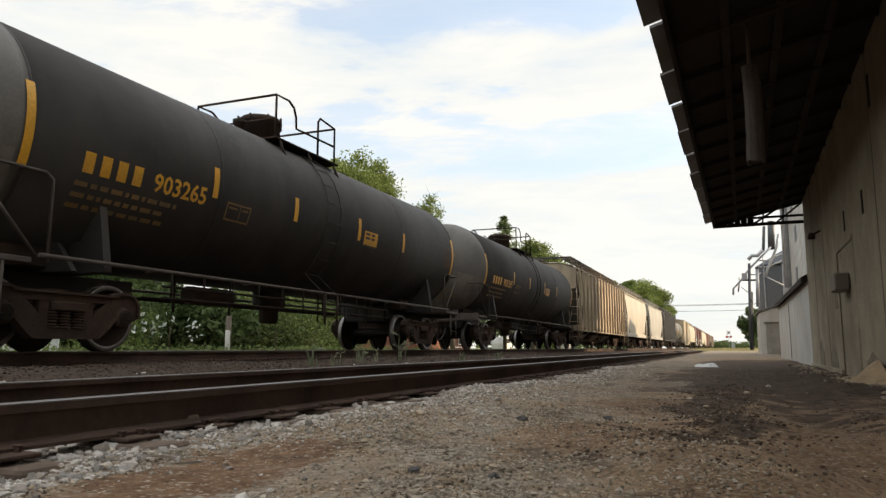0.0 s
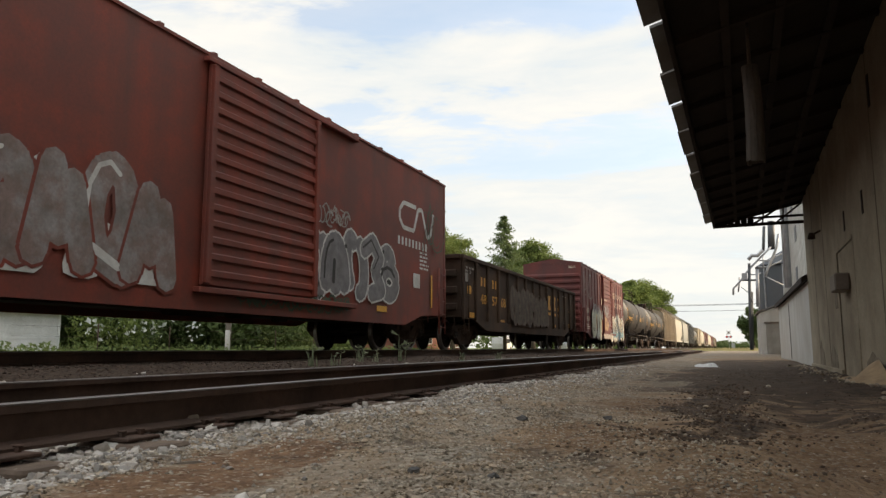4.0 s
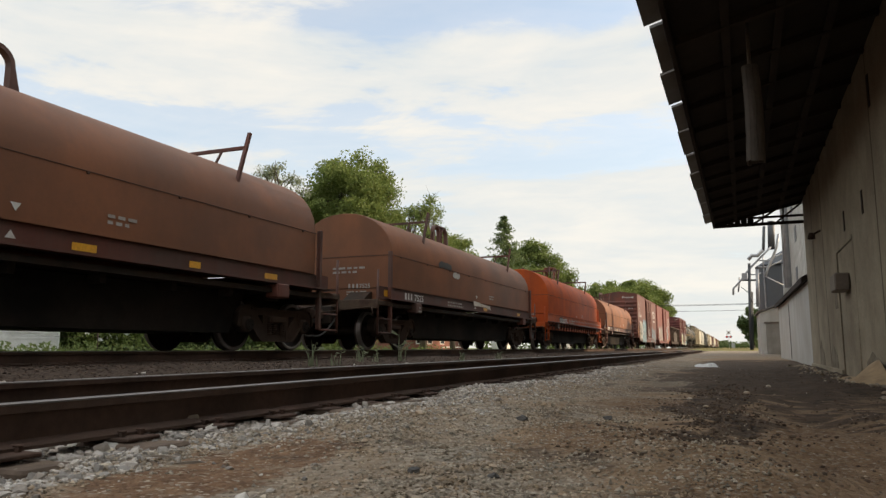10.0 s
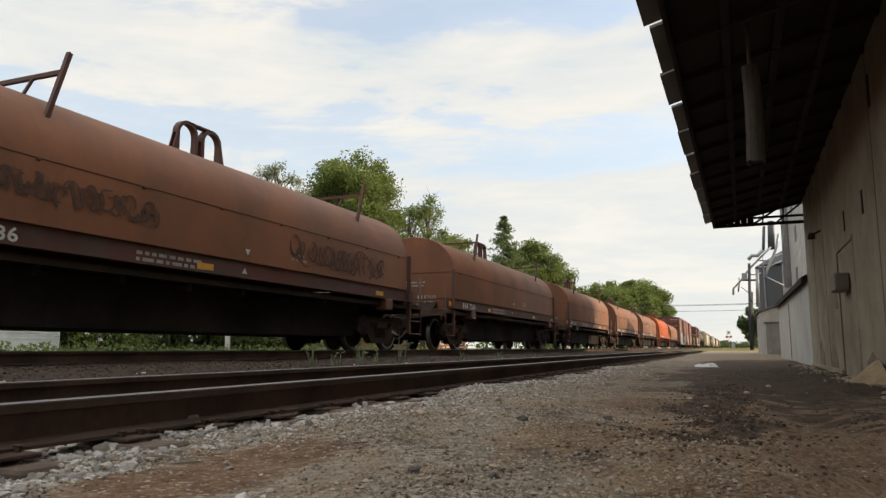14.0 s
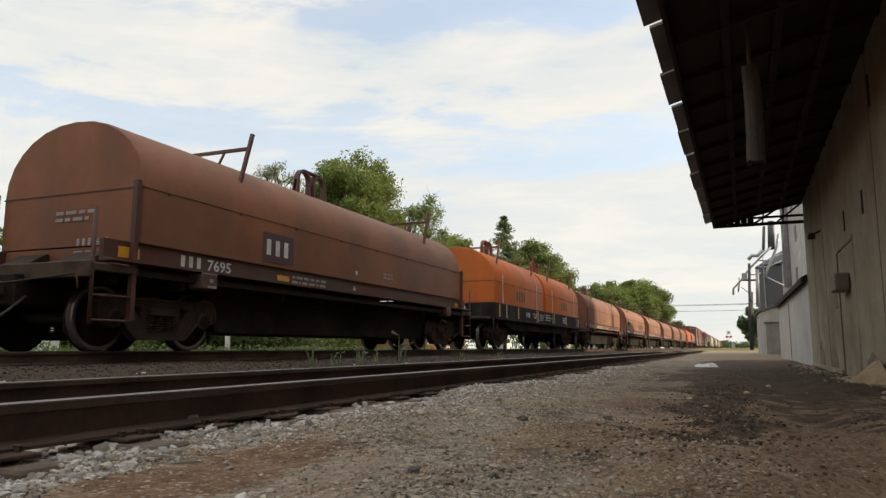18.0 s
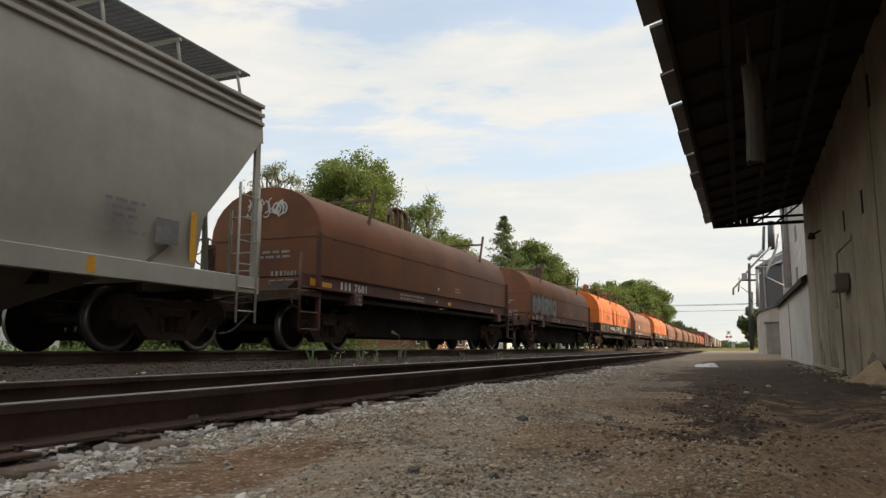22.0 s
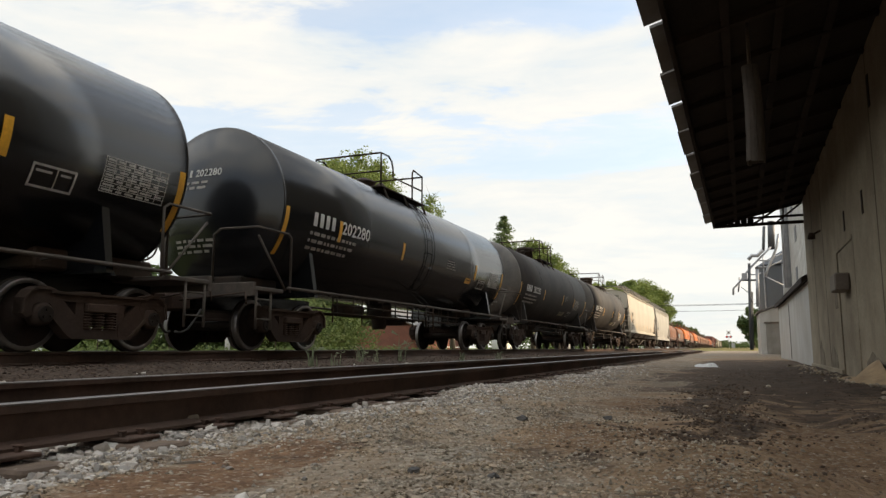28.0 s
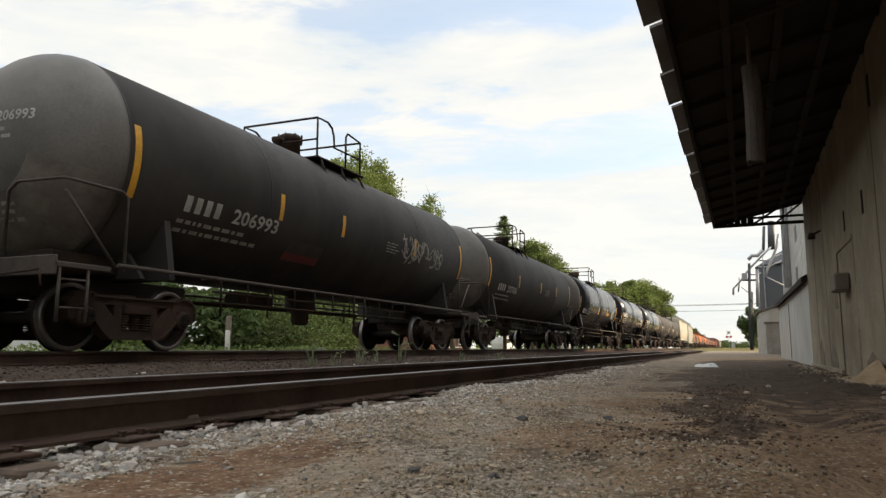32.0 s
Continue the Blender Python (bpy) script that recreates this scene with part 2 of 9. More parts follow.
old_wood = surface("old bleached wood", (0.20, 0.165, 0.13), 0.9, 0.0, (0.14, 0.11, 0.085), bump=(14, 0.4), vary=0.2)
tin_roof = surface("weathered tin sheet", (0.20, 0.19, 0.18), 0.55, 0.4, (0.15, 0.125, 0.105), bump=(8, 0.1), vary=0.2)
galv = surface("galvanised steel", (0.42, 0.43, 0.45), 0.45, 0.5, (0.34, 0.35, 0.37), bump=(8, 0.06), stain=(0.8, 0.3))
silo_grey = surface("blue grey silo steel", (0.075, 0.083, 0.095), 0.55, 0.3, (0.08, 0.088, 0.10), streak=(0.8, 0.4), bump=(8, 0.06))
bark = surface("tree bark", (0.085, 0.065, 0.05), 0.95, 0.0, (0.06, 0.046, 0.036), bump=(10, 0.6))
brick_red = surface("red brick", (0.27, 0.10, 0.07), 0.9, 0.0, (0.22, 0.085, 0.06), bump=(10, 0.3), vary=0.2)
white_paint = surface("white board siding", (0.74, 0.74, 0.73), 0.7, 0.0, (0.66, 0.66, 0.65), streak=(1.0, 0.3), dirt=(0.35, 0.33, 0.30))
dark_glass = surface("dark glass", (0.02, 0.022, 0.025), 0.12, 0.0, bump=(2, 0.0))
walk_steel = surface("dark galvanised grating", (0.13, 0.13, 0.13), 0.6, 0.3, (0.09, 0.088, 0.085))
bed_mat = surface("oily brown ballast", (0.090, 0.064, 0.050), 0.92, 0.0, (0.060, 0.041, 0.031), grain=(20, 0.25), stain=(6.0, 0.4), bump=(90, 0.3), island=0.45, spec=0.15)

# ---- mesh tools ----
class Shape:
    """Collects faces and becomes one mesh."""

    def __init__(self):
        self.v, self.f, self.smooth, self.blocks = [], [], [], []

    def add(self, verts, faces, smooth=False):
        k, k2 = len(self.v), len(self.f)
        self.v.extend(tuple(p) for p in verts)
        self.f.extend(tuple(i + k for i in f) for f in faces)
        self.smooth.extend([smooth] * len(faces))
        if verts:
            self.blocks.append((k, len(self.v), k2, len(self.f)))
        return self

    def box(self, x0, x1, y0, y1, z0, z1, b=0.0):
        """An upright box; b chamfers every edge."""
        if b <= 0:
            v = [(x, y, z) for x in (x0, x1) for y in (y0, y1) for z in (z0, z1)]
            return self.add(v, [(0, 1, 3, 2), (4, 6, 7, 5), (0, 4, 5, 1), (2, 3, 7, 6), (0, 2, 6, 4), (1, 5, 7, 3)])
        X, Y, Z = (x0, x1), (y0, y1), (z0, z1)
        v, at = [], {}
        for i in (0, 1):
            for j in (0, 1):
                for k in (0, 1):
                    sx, sy, sz = (1, -1)[i] * b, (1, -1)[j] * b, (1, -1)[k] * b
                    for a, p in enumerate(((X[i], Y[j] + sy, Z[k] + sz), (X[i] + sx, Y[j], Z[k] + sz), (X[i] + sx, Y[j] + sy, Z[k]))):
                        at[i, j, k, a] = len(v)
                        v.append(p)
        f = []
        for i in (0, 1):
            f.append([at[i, j, k, 0] for j, k in ((0, 0), (1, 0), (1, 1), (0, 1))])
            f.append([at[j, i, k, 1] for j, k in ((0, 0), (1, 0), (1, 1), (0, 1))])
            f.append([at[j, k, i, 2] for j, k in ((0, 0), (1, 0), (1, 1), (0, 1))])
        for i in (0, 1):
            for j in (0, 1):
                f.append([at[i, j, 0, 0], at[i, j, 1, 0], at[i, j, 1, 1], at[i, j, 0, 1]])
                f.append([at[i, 0, j, 0], at[i, 1, j, 0], at[i, 1, j, 2], at[i, 0, j, 2]])
                f.append([at[0, i, j, 1], at[1, i, j, 1], at[1, i, j, 2], at[0, i, j, 2]])
                for k in (0, 1):
                    f.append([at[i, j, k, 0], at[i, j, k, 1], at[i, j, k, 2]])
        return self.add(v, f)

    def prism(self, outline, y0, y1, axis="y", smooth=False, caps=True):
        """An outline of (a, b) points drawn out along an axis: y takes (x, z), x takes (y, z), z takes (x, y)."""
        def at(a, b, c):
            return {"y": (a, c, b), "x": (c, a, b), "z": (a, b, c)}[axis]
        n = len(outline)
        v = [at(a, b, y0) for a, b in outline] + [at(a, b, y1) for a, b in outline]
        self.add(v, [(i, (i + 1) % n, n + (i + 1) % n, n + i) for i in range(n)], smooth)
        if caps:
            self.add(v, [tuple(range(n))[::-1], tuple(range(n, 2 * n))])
        return self

    def tube(self, p, q, r, seg=8, r2=None, smooth=True, caps=True):
        p, q = Vector(p), Vector(q)
        d = (q - p)
        if d.length < 1e-6:
            return self
        d.normalize()
        a = d.orthogonal().normalized()
        c = d.cross(a)
        r2 = r if r2 is None else r2
        v = []
        for base, rr in ((p, r), (q, r2)):
            v += [base + (a * math.cos(t) + c * math.sin(t)) * rr for t in [i * 2 * math.pi / seg for i in range(seg)]]
        self.add(v, [(i, (i + 1) % seg, seg + (i + 1) % seg, seg + i) for i in range(seg)], smooth)
        if caps:
            self.add(v, [tuple(range(seg))[::-1], tuple(range(seg, 2 * seg))])
        return self

    def path(self, points, r, seg=6):
        """A tube swept along points, mitred at each bend."""
        pts = [Vector(p) for p in points]
        ways = [(q - p).normalized() for p, q in zip(pts, pts[1:])]
        side = ways[0].orthogonal().normalized()
        v = []
        for k, p in enumerate(pts):
            a, b = ways[max(0, k - 1)], ways[min(len(ways) - 1, k)]
            d = (a + b).normalized() if (a + b).length > 1e-4 else b
            side = (side - d * side.dot(d)).normalized()
            over = d.cross(side)
            v += [p + (side * math.cos(t) + over * math.sin(t)) * r for t in [i * 2 * math.pi / seg for i in range(seg)]]
        f = [(k * seg + i, k * seg + (i + 1) % seg, (k + 1) * seg + (i + 1) % seg, (k + 1) * seg + i) for k in range(len(pts) - 1) for i in range(seg)]
        self.add(v, f, True)
        self.add(v[:seg], [tuple(range(seg))]).add(v[-seg:], [tuple(range(seg))])
        return self

    def lathe(self, rings, seg=24, axis="y", center=(0, 0), smooth=True):
        """Rings of (position along the axis, radius) round an axis; center is the axis's place in the other two."""
        v = []
        for s, r in rings:
            for i in range(seg):
                t = i * 2 * math.pi / seg
                a, b = center[0] + r * math.cos(t), center[1] + r * math.sin(t)
                v.append({"y": (a, s, b), "x": (s, a, b), "z": (a, b, s)}[axis])
        f = []
        for k in range(len(rings) - 1):
            for i in range(seg):
                j = (i + 1) % seg
                f.append((k * seg + i, k * seg + j, (k + 1) * seg + j, (k + 1) * seg + i))
        self.add(v, f, smooth)
        n = len(rings)
        self.add(v[:seg], [tuple(range(seg))], smooth)
        self.add(v[(n - 1) * seg:], [tuple(range(seg))], smooth)
        return self

    def mesh(self, name):
        me = bpy.data.meshes.new(name)
        me.from_pydata([tuple(p) for p in self.v], [], self.f)
        me.polygons.foreach_set("use_smooth", self.smooth)
        bm = bmesh.new()
        bm.from_mesh(me)
        bmesh.ops.remove_doubles(bm, verts=bm.verts, dist=1e-5)
        bmesh.ops.recalc_face_normals(bm, faces=bm.faces)
        bm.to_mesh(me)
        bm.free()
        me.update()
        return me


def part(name, shape, material, parent=None, label="", at=None):
    """Links a Shape (or a finished mesh) as one mesh object, under its thing or part."""
    me = shape.mesh(name) if isinstance(shape, Shape) else shape
    if material and not me.materials:
        me.materials.append(material)
    ob = new(name, me)
    if parent:
        ob.parent = parent
    if at is not None:
        ob.matrix_basis = at
    if label:
        ob["label"] = label
    return ob


def parts(name, shape, material, parent, label="", key=lambda c: round(c.y, 2)):
    """Links the pieces of a Shape as parts of their own: those whose centres have the same key belong together."""
    groups = {}
    for v0, v1, f0, f1 in shape.blocks:
        c = sum((Vector(p) for p in shape.v[v0:v1]), Vector()) / (v1 - v0)
        groups.setdefault(key(c), []).append((v0, v1, f0, f1))
    for blocks in groups.values():
        s = Shape()
        for v0, v1, f0, f1 in blocks:
            for i in range(f0, f1):
                s.add(shape.v[v0:v1], [tuple(k - v0 for k in shape.f[i])], shape.smooth[i])
        part(name, s, material, parent, label)


def letters(name, shape, material, parent, label=""):
    """Writing on a side, each letter or block of writing a part of its own."""
    parts(name, shape, material, parent, label, key=lambda c: (round(c.y, 2), c.z > 3.0))


def thing(name, label, category, group="", kind="", at=None):
    ob = new(name)
    ob.empty_display_size = 0.3
    if at is not None:
        ob.matrix_basis = at
    return tagged(ob, label, category, group, kind)


def big_mesh(name, verts, faces, smooth=False):
    """A large mesh straight from arrays."""
    me = bpy.data.meshes.new(name)
    me.from_pydata(verts.tolist() if hasattr(verts, "tolist") else verts, [], faces.tolist() if hasattr(faces, "tolist") else faces)
    if smooth:
        me.polygons.foreach_set("use_smooth", [True] * len(me.polygons))
    me.update()
    return me


# ---- lettering ----
NUMBERS = ["903265", "3610", "485768", "415148", "7699", "80595", "7525", "7604", "7641", "7569", "7636", "7235", "7695", "7004",
           "7547", "7681", "7690", "640851", "202232", "202280", "202236", "63530", "207006", "206993", "S-6", "48", "57", "68"]
TEXT = {}


def make_text():
    made = []
    for s in NUMBERS:
        cu = bpy.data.curves.new("writing", "FONT")
        cu.body, cu.size, cu.resolution_u, cu.align_y = s, 1.0, 2, "BOTTOM_BASELINE"
        cu.offset = 0.020
        made.append((s, new("writing", cu)))
    bpy.context.view_layer.update()
    dg = bpy.context.evaluated_depsgraph_get()
    for s, ob in made:
        me = bpy.data.meshes.new_from_object(ob.evaluated_get(dg))
        vs = [tuple(v.co) for v in me.vertices]
        TEXT[s] = (vs, [tuple(p.vertices) for p in me.polygons], max(v[0] for v in vs))
        cu = ob.data
        bpy.data.objects.remove(ob)
        bpy.data.curves.remove(cu)


make_text()


def on_side(x, y0, z0):
    """Maps flat writing (a, b) onto an upright near side at x."""
    return lambda a, b, lift=0.0: (x + lift, y0 + a, z0 + b)


def on_tank(r, zc, y0, z0):
    """Maps writing onto the near flank of a lying cylinder; z0 is the height of its foot."""
    t0 = math.asin(max(-0.98, min(0.98, (z0 - zc) / r)))
    return lambda a, b, lift=0.0: ((r + lift) * math.cos(t0 + b / r), y0 + a, zc + (r + lift) * math.sin(t0 + b / r))


def on_end(y, x0, z0):
    return lambda a, b, lift=0.0: (x0 + a, y - lift, z0 + b)


def number(shape, text, put, size, stretch=1.0, lift=0.004):
    vs, fs, w = TEXT[text]
    shape.add([put(a * size * stretch, b * size, lift) for a, b, _ in vs], fs)
    return w * size * stretch


def number_fit(shape, text, put, size, width, lift=0.004):
    """Writing squeezed to a given length."""
    return number(shape, text, put, size, width / (TEXT[text][2] * size), lift)


def bar(shape, put, a0, b0, a1, b1, lift=0.004, cut=4):
    """A flat bar on a side, in strips so that it follows a curve."""
    n = 1 + int(abs(b1 - b0) / 0.09)
    for i in range(n):
        s, t = b0 + (b1 - b0) * i / n, b0 + (b1 - b0) * (i + 1) / n
        shape.add([put(a0, s, lift), put(a1, s, lift), put(a1, t, lift), put(a0, t, lift)], [(0, 1, 2, 3)])


def mark(shape, put, a, size, count, wide=0.62, gap=0.14, lift=0.004):
    """A company mark as plain bars, one for each letter. Returns its length."""
    w = size * wide
    for i in range(count):
        bar(shape, put, a + i * (w + size * gap), 0, a + i * (w + size * gap) + w * 0.62, size, lift)
    return count * (w + size * gap)


def small_print(shape, put, width, lines, rows_h=0.055, gap=0.05, seed=1, lift=0.004):
    """Lines of writing too small to read: rows of short bars."""
    rnd = random.Random(seed)
    for k in range(lines):
        a = 0.0
        while a < width * (0.7 + 0.3 * rnd.random()):
            w = rnd.uniform(0.06, 0.22)
            bar(shape, put, a, -k * (rows_h + gap), min(a + w, width), -k * (rows_h + gap) + rows_h, lift)
            a += w + 0.05


def ribbon(shape, put, pts, thick, lift):
    """A sprayed stroke of even width with round ends along flat points."""
    # each dab lies a hair above the one before
    for j, ((a, b), (c, d)) in enumerate(zip(pts, pts[1:])):
        z = lift + 0.00008 * j
        ln = math.hypot(c - a, d - b) or 1e-6
        nx, ny = -(d - b) / ln * thick / 2, (c - a) / ln * thick / 2
        shape.add([put(a + nx, b + ny, z), put(c + nx, d + ny, z), put(c - nx, d - ny, z), put(a - nx, b - ny, z)], [(0, 1, 2, 3)])
    for j, (a, b) in enumerate(pts):
        z = lift + 0.0008 + 0.00008 * j
        ring = [put(a + thick / 2 * math.cos(k * math.pi / 4), b + thick / 2 * math.sin(k * math.pi / 4), z) for k in range(8)]
        shape.add(ring, [tuple(range(8))])


def swing(cx, cy, rx, ry, t0, t1, n=7):
    return [(cx + rx * math.cos(t0 + (t1 - t0) * k / n), cy + ry * math.sin(t0 + (t1 - t0) * k / n)) for k in range(n + 1)]


def sprayed_glyph(rnd):
    """Strokes of one invented sprayed shape in a unit box: arches, rings and hooks that spell nothing."""
    kind = rnd.randrange(6)
    if kind == 0:
        return [swing(0.45, 0.15, 0.40, 0.75, 3.14, 0.0, 8), [(0.45, 0.1), (0.5, 0.5)]]
    if kind == 1:
        return [swing(0.5, 0.30, 0.42, 0.28, 0.4, 6.0, 9), swing(0.4, 0.66, 0.30, 0.28, 3.8, 0.4, 6)]
    if kind == 2:
        return [[(0.1, 0.1), (0.35, 0.95), (0.5, 0.3), (0.7, 0.8), (0.95, 0.05)]]
    if kind == 3:
        return [swing(0.5, 0.52, 0.38, 0.42, 0.9, 6.9, 10), [(0.3, 0.15), (0.85, 0.0)]]
    if kind == 4:
        return [swing(0.3, 0.55, 0.22, 0.42, 4.2, 1.0, 6), swing(0.7, 0.45, 0.24, 0.44, 4.6, 7.6, 6)]
    return [[(0.05, 0.8), (0.5, 0.98), (0.9, 0.7), (0.6, 0.45), (0.95, 0.1), (0.4, 0.02)]]


def graffiti(parent, put, width, height, count, fill, edge, seed, shine=None, label="spray painted lettering", back=None):
    """A row of fat sprayed shapes: a cloud behind, dark outlines, fills that overlap and thin highlights."""
    rnd = random.Random(seed)
    rim, body, light, cloud = Shape(), Shape(), Shape(), Shape()
    step = width / count
    for i in range(count):
        fat = min(step * 0.56, height * 0.34) * rnd.uniform(0.8, 1.15)
        x0, y0 = i * step - 0.06 * step, height * rnd.uniform(-0.02, 0.08)
        w, h, slant = step * 1.08, height * rnd.uniform(0.82, 1.0), rnd.uniform(-0.10, 0.14) * height
        for n, stroke in enumerate(sprayed_glyph(rnd)):
            pts = [(x0 + a * w + slant * (b - 0.5), y0 + b * h) for a, b in stroke]
            lift = 0.006 + 0.0035 * (i % 2) + 0.00004 * n
            ribbon(rim, put, pts, fat + 0.09, lift)
            ribbon(body, put, pts, fat, lift + 0.0018)
            if rnd.random() < 0.8:
                cut = pts[: max(2, len(pts) // 2 + 1)]
                ribbon(light, put, [(a - fat * 0.18, b + fat * 0.10) for a, b in cut], fat * rnd.uniform(0.10, 0.30), lift + 0.004)
    for k in range(count * 3):
        a, b, r = rnd.uniform(0, width), rnd.uniform(0.0, 0.75) * height, rnd.uniform(0.10, 0.26) * height
        ring = [put(a + r * rnd.uniform(0.8, 1.2) * math.cos(q * math.pi / 6), max(-0.06, b + r * rnd.uniform(0.8, 1.2) * math.sin(q * math.pi / 6)), 0.003 + 0.00005 * k) for q in range(12)]
        cloud.add(ring, [tuple(range(12))])
    g = part("graffiti", body, fill, parent, label)
    part("outline", rim, edge, g)
    part("highlight", light, shine or edge, g)
    part("spray_cloud", cloud, back or shine or fill, g)


def scrawl(parent, put, width, height, material, seed, label="thin sprayed scrawl", strokes=14, thick=0.035):
    """Quick overlapping sprayed loops and dashes that spell nothing."""
    rnd = random.Random(seed)
    sh = Shape()
    a = 0.0
    while a < width:
        r = height * rnd.uniform(0.18, 0.45)
        cx, cy = min(width - r * 0.5, a + r * 0.5), height * rnd.uniform(0.3, 0.7)
        t0 = rnd.uniform(0, 6.28)
        pts = [(x, min(height, max(0.0, y))) for x, y in swing(cx, cy, r * rnd.uniform(0.5, 1.0), r, t0, t0 + rnd.uniform(2.2, 5.5), 8)]
        ribbon(sh, put, pts, thick * rnd.uniform(0.6, 1.3), 0.012 + rnd.uniform(0, 0.002))
        if rnd.random() < 0.6:
            ribbon(sh, put, [(max(0.0, cx - r), height * rnd.random()), (cx, height * rnd.random()), (cx + r * 0.6, height * rnd.random())], thick * rnd.uniform(0.4, 1.0), 0.0125)
        a += r * rnd.uniform(0.5, 1.0)
    part("graffiti", sh, material, parent, label)

# ---- ground ----
TRACK_X = -8.93           # main line
SIDE_X = -3.25            # siding
SIDE_Z = -0.156           # its rail top
WALL = lambda y: 1.60 + 0.0117 * (y - 8)      # the warehouse wall, turned a little against the tracks


def height(x, y):
    """Ground height: a yard, the siding's low bed, the main line's shoulder and the verge beyond."""
    z = np.full_like(x, -0.37)
    z = z + 0.030 * np.exp(-((x + 1.8) / 0.5) ** 2)
    z = np.where(x < -3.9, -0.36 + (-3.9 - x) * 0.085, z)
    z = np.where(x < -6.4, -0.18, z)
    z = np.where(x < -11.6, -0.18 - (-11.6 - x) * 0.10, z)
    z = np.where(x < -13.6, -0.38, z)
    near = np.exp(-((x + 1) / 9) ** 2) * np.exp(-np.maximum(y - 10, 0) / 25)
    z = z + near * (0.018 * np.sin(1.3 * x + 0.7 * y) + 0.014 * np.sin(2.9 * x - 1.7 * y + 1) + 0.010 * np.sin(5.3 * x + 3.1 * y) + 0.007 * np.sin(9.7 * x - 7.3 * y))
    # wheel ruts in the yard
    z = z - 0.03 * np.exp(-((x - 0.35 - 0.02 * y) / 0.22) ** 2) * np.exp(-np.maximum(y - 14, 0) / 12)
    # churned soil thrown up along the rut
    berm = np.exp(-((x + 0.10 + 0.12 * np.sin(0.9 * y)) / 0.26) ** 2) * np.clip((y - 3.3) / 0.8, 0, 1) * np.clip((13 - y) / 3, 0, 1)
    z = z + berm * (0.016 + 0.014 * np.sin(7.1 * x + 5.3 * y) + 0.012 * np.sin(11.3 * x - 8.1 * y + 2))
    return z


def stretch(a, b, near, far, growth):
    out, s = [a], near
    while out[-1] < b:
        out.append(out[-1] + s)
        s = min(far, s * growth)
    return out


xs = np.array(sorted(set([-x for x in stretch(14.0, 900, 1.0, 80, 1.25)] + list(np.arange(-14, 3.0, 0.14)) + stretch(3.0, 900, 0.4, 80, 1.3))))
ys = np.array(sorted(set([-y for y in stretch(3.0, 600, 0.6, 80, 1.3)] + list(np.arange(-3, 16, 0.14)) + stretch(16, 2400, 0.16, 120, 1.05))))
gx, gy = np.meshgrid(xs, ys)
gz = height(gx, gy)
gv = np.stack([gx, gy, gz], -1).reshape(-1, 3)
nx, ny = len(xs), len(ys)
gi = np.arange(nx * ny).reshape(ny, nx)
gf = np.stack([gi[:-1, :-1], gi[:-1, 1:], gi[1:, 1:], gi[1:, :-1]], -1).reshape(-1, 4)


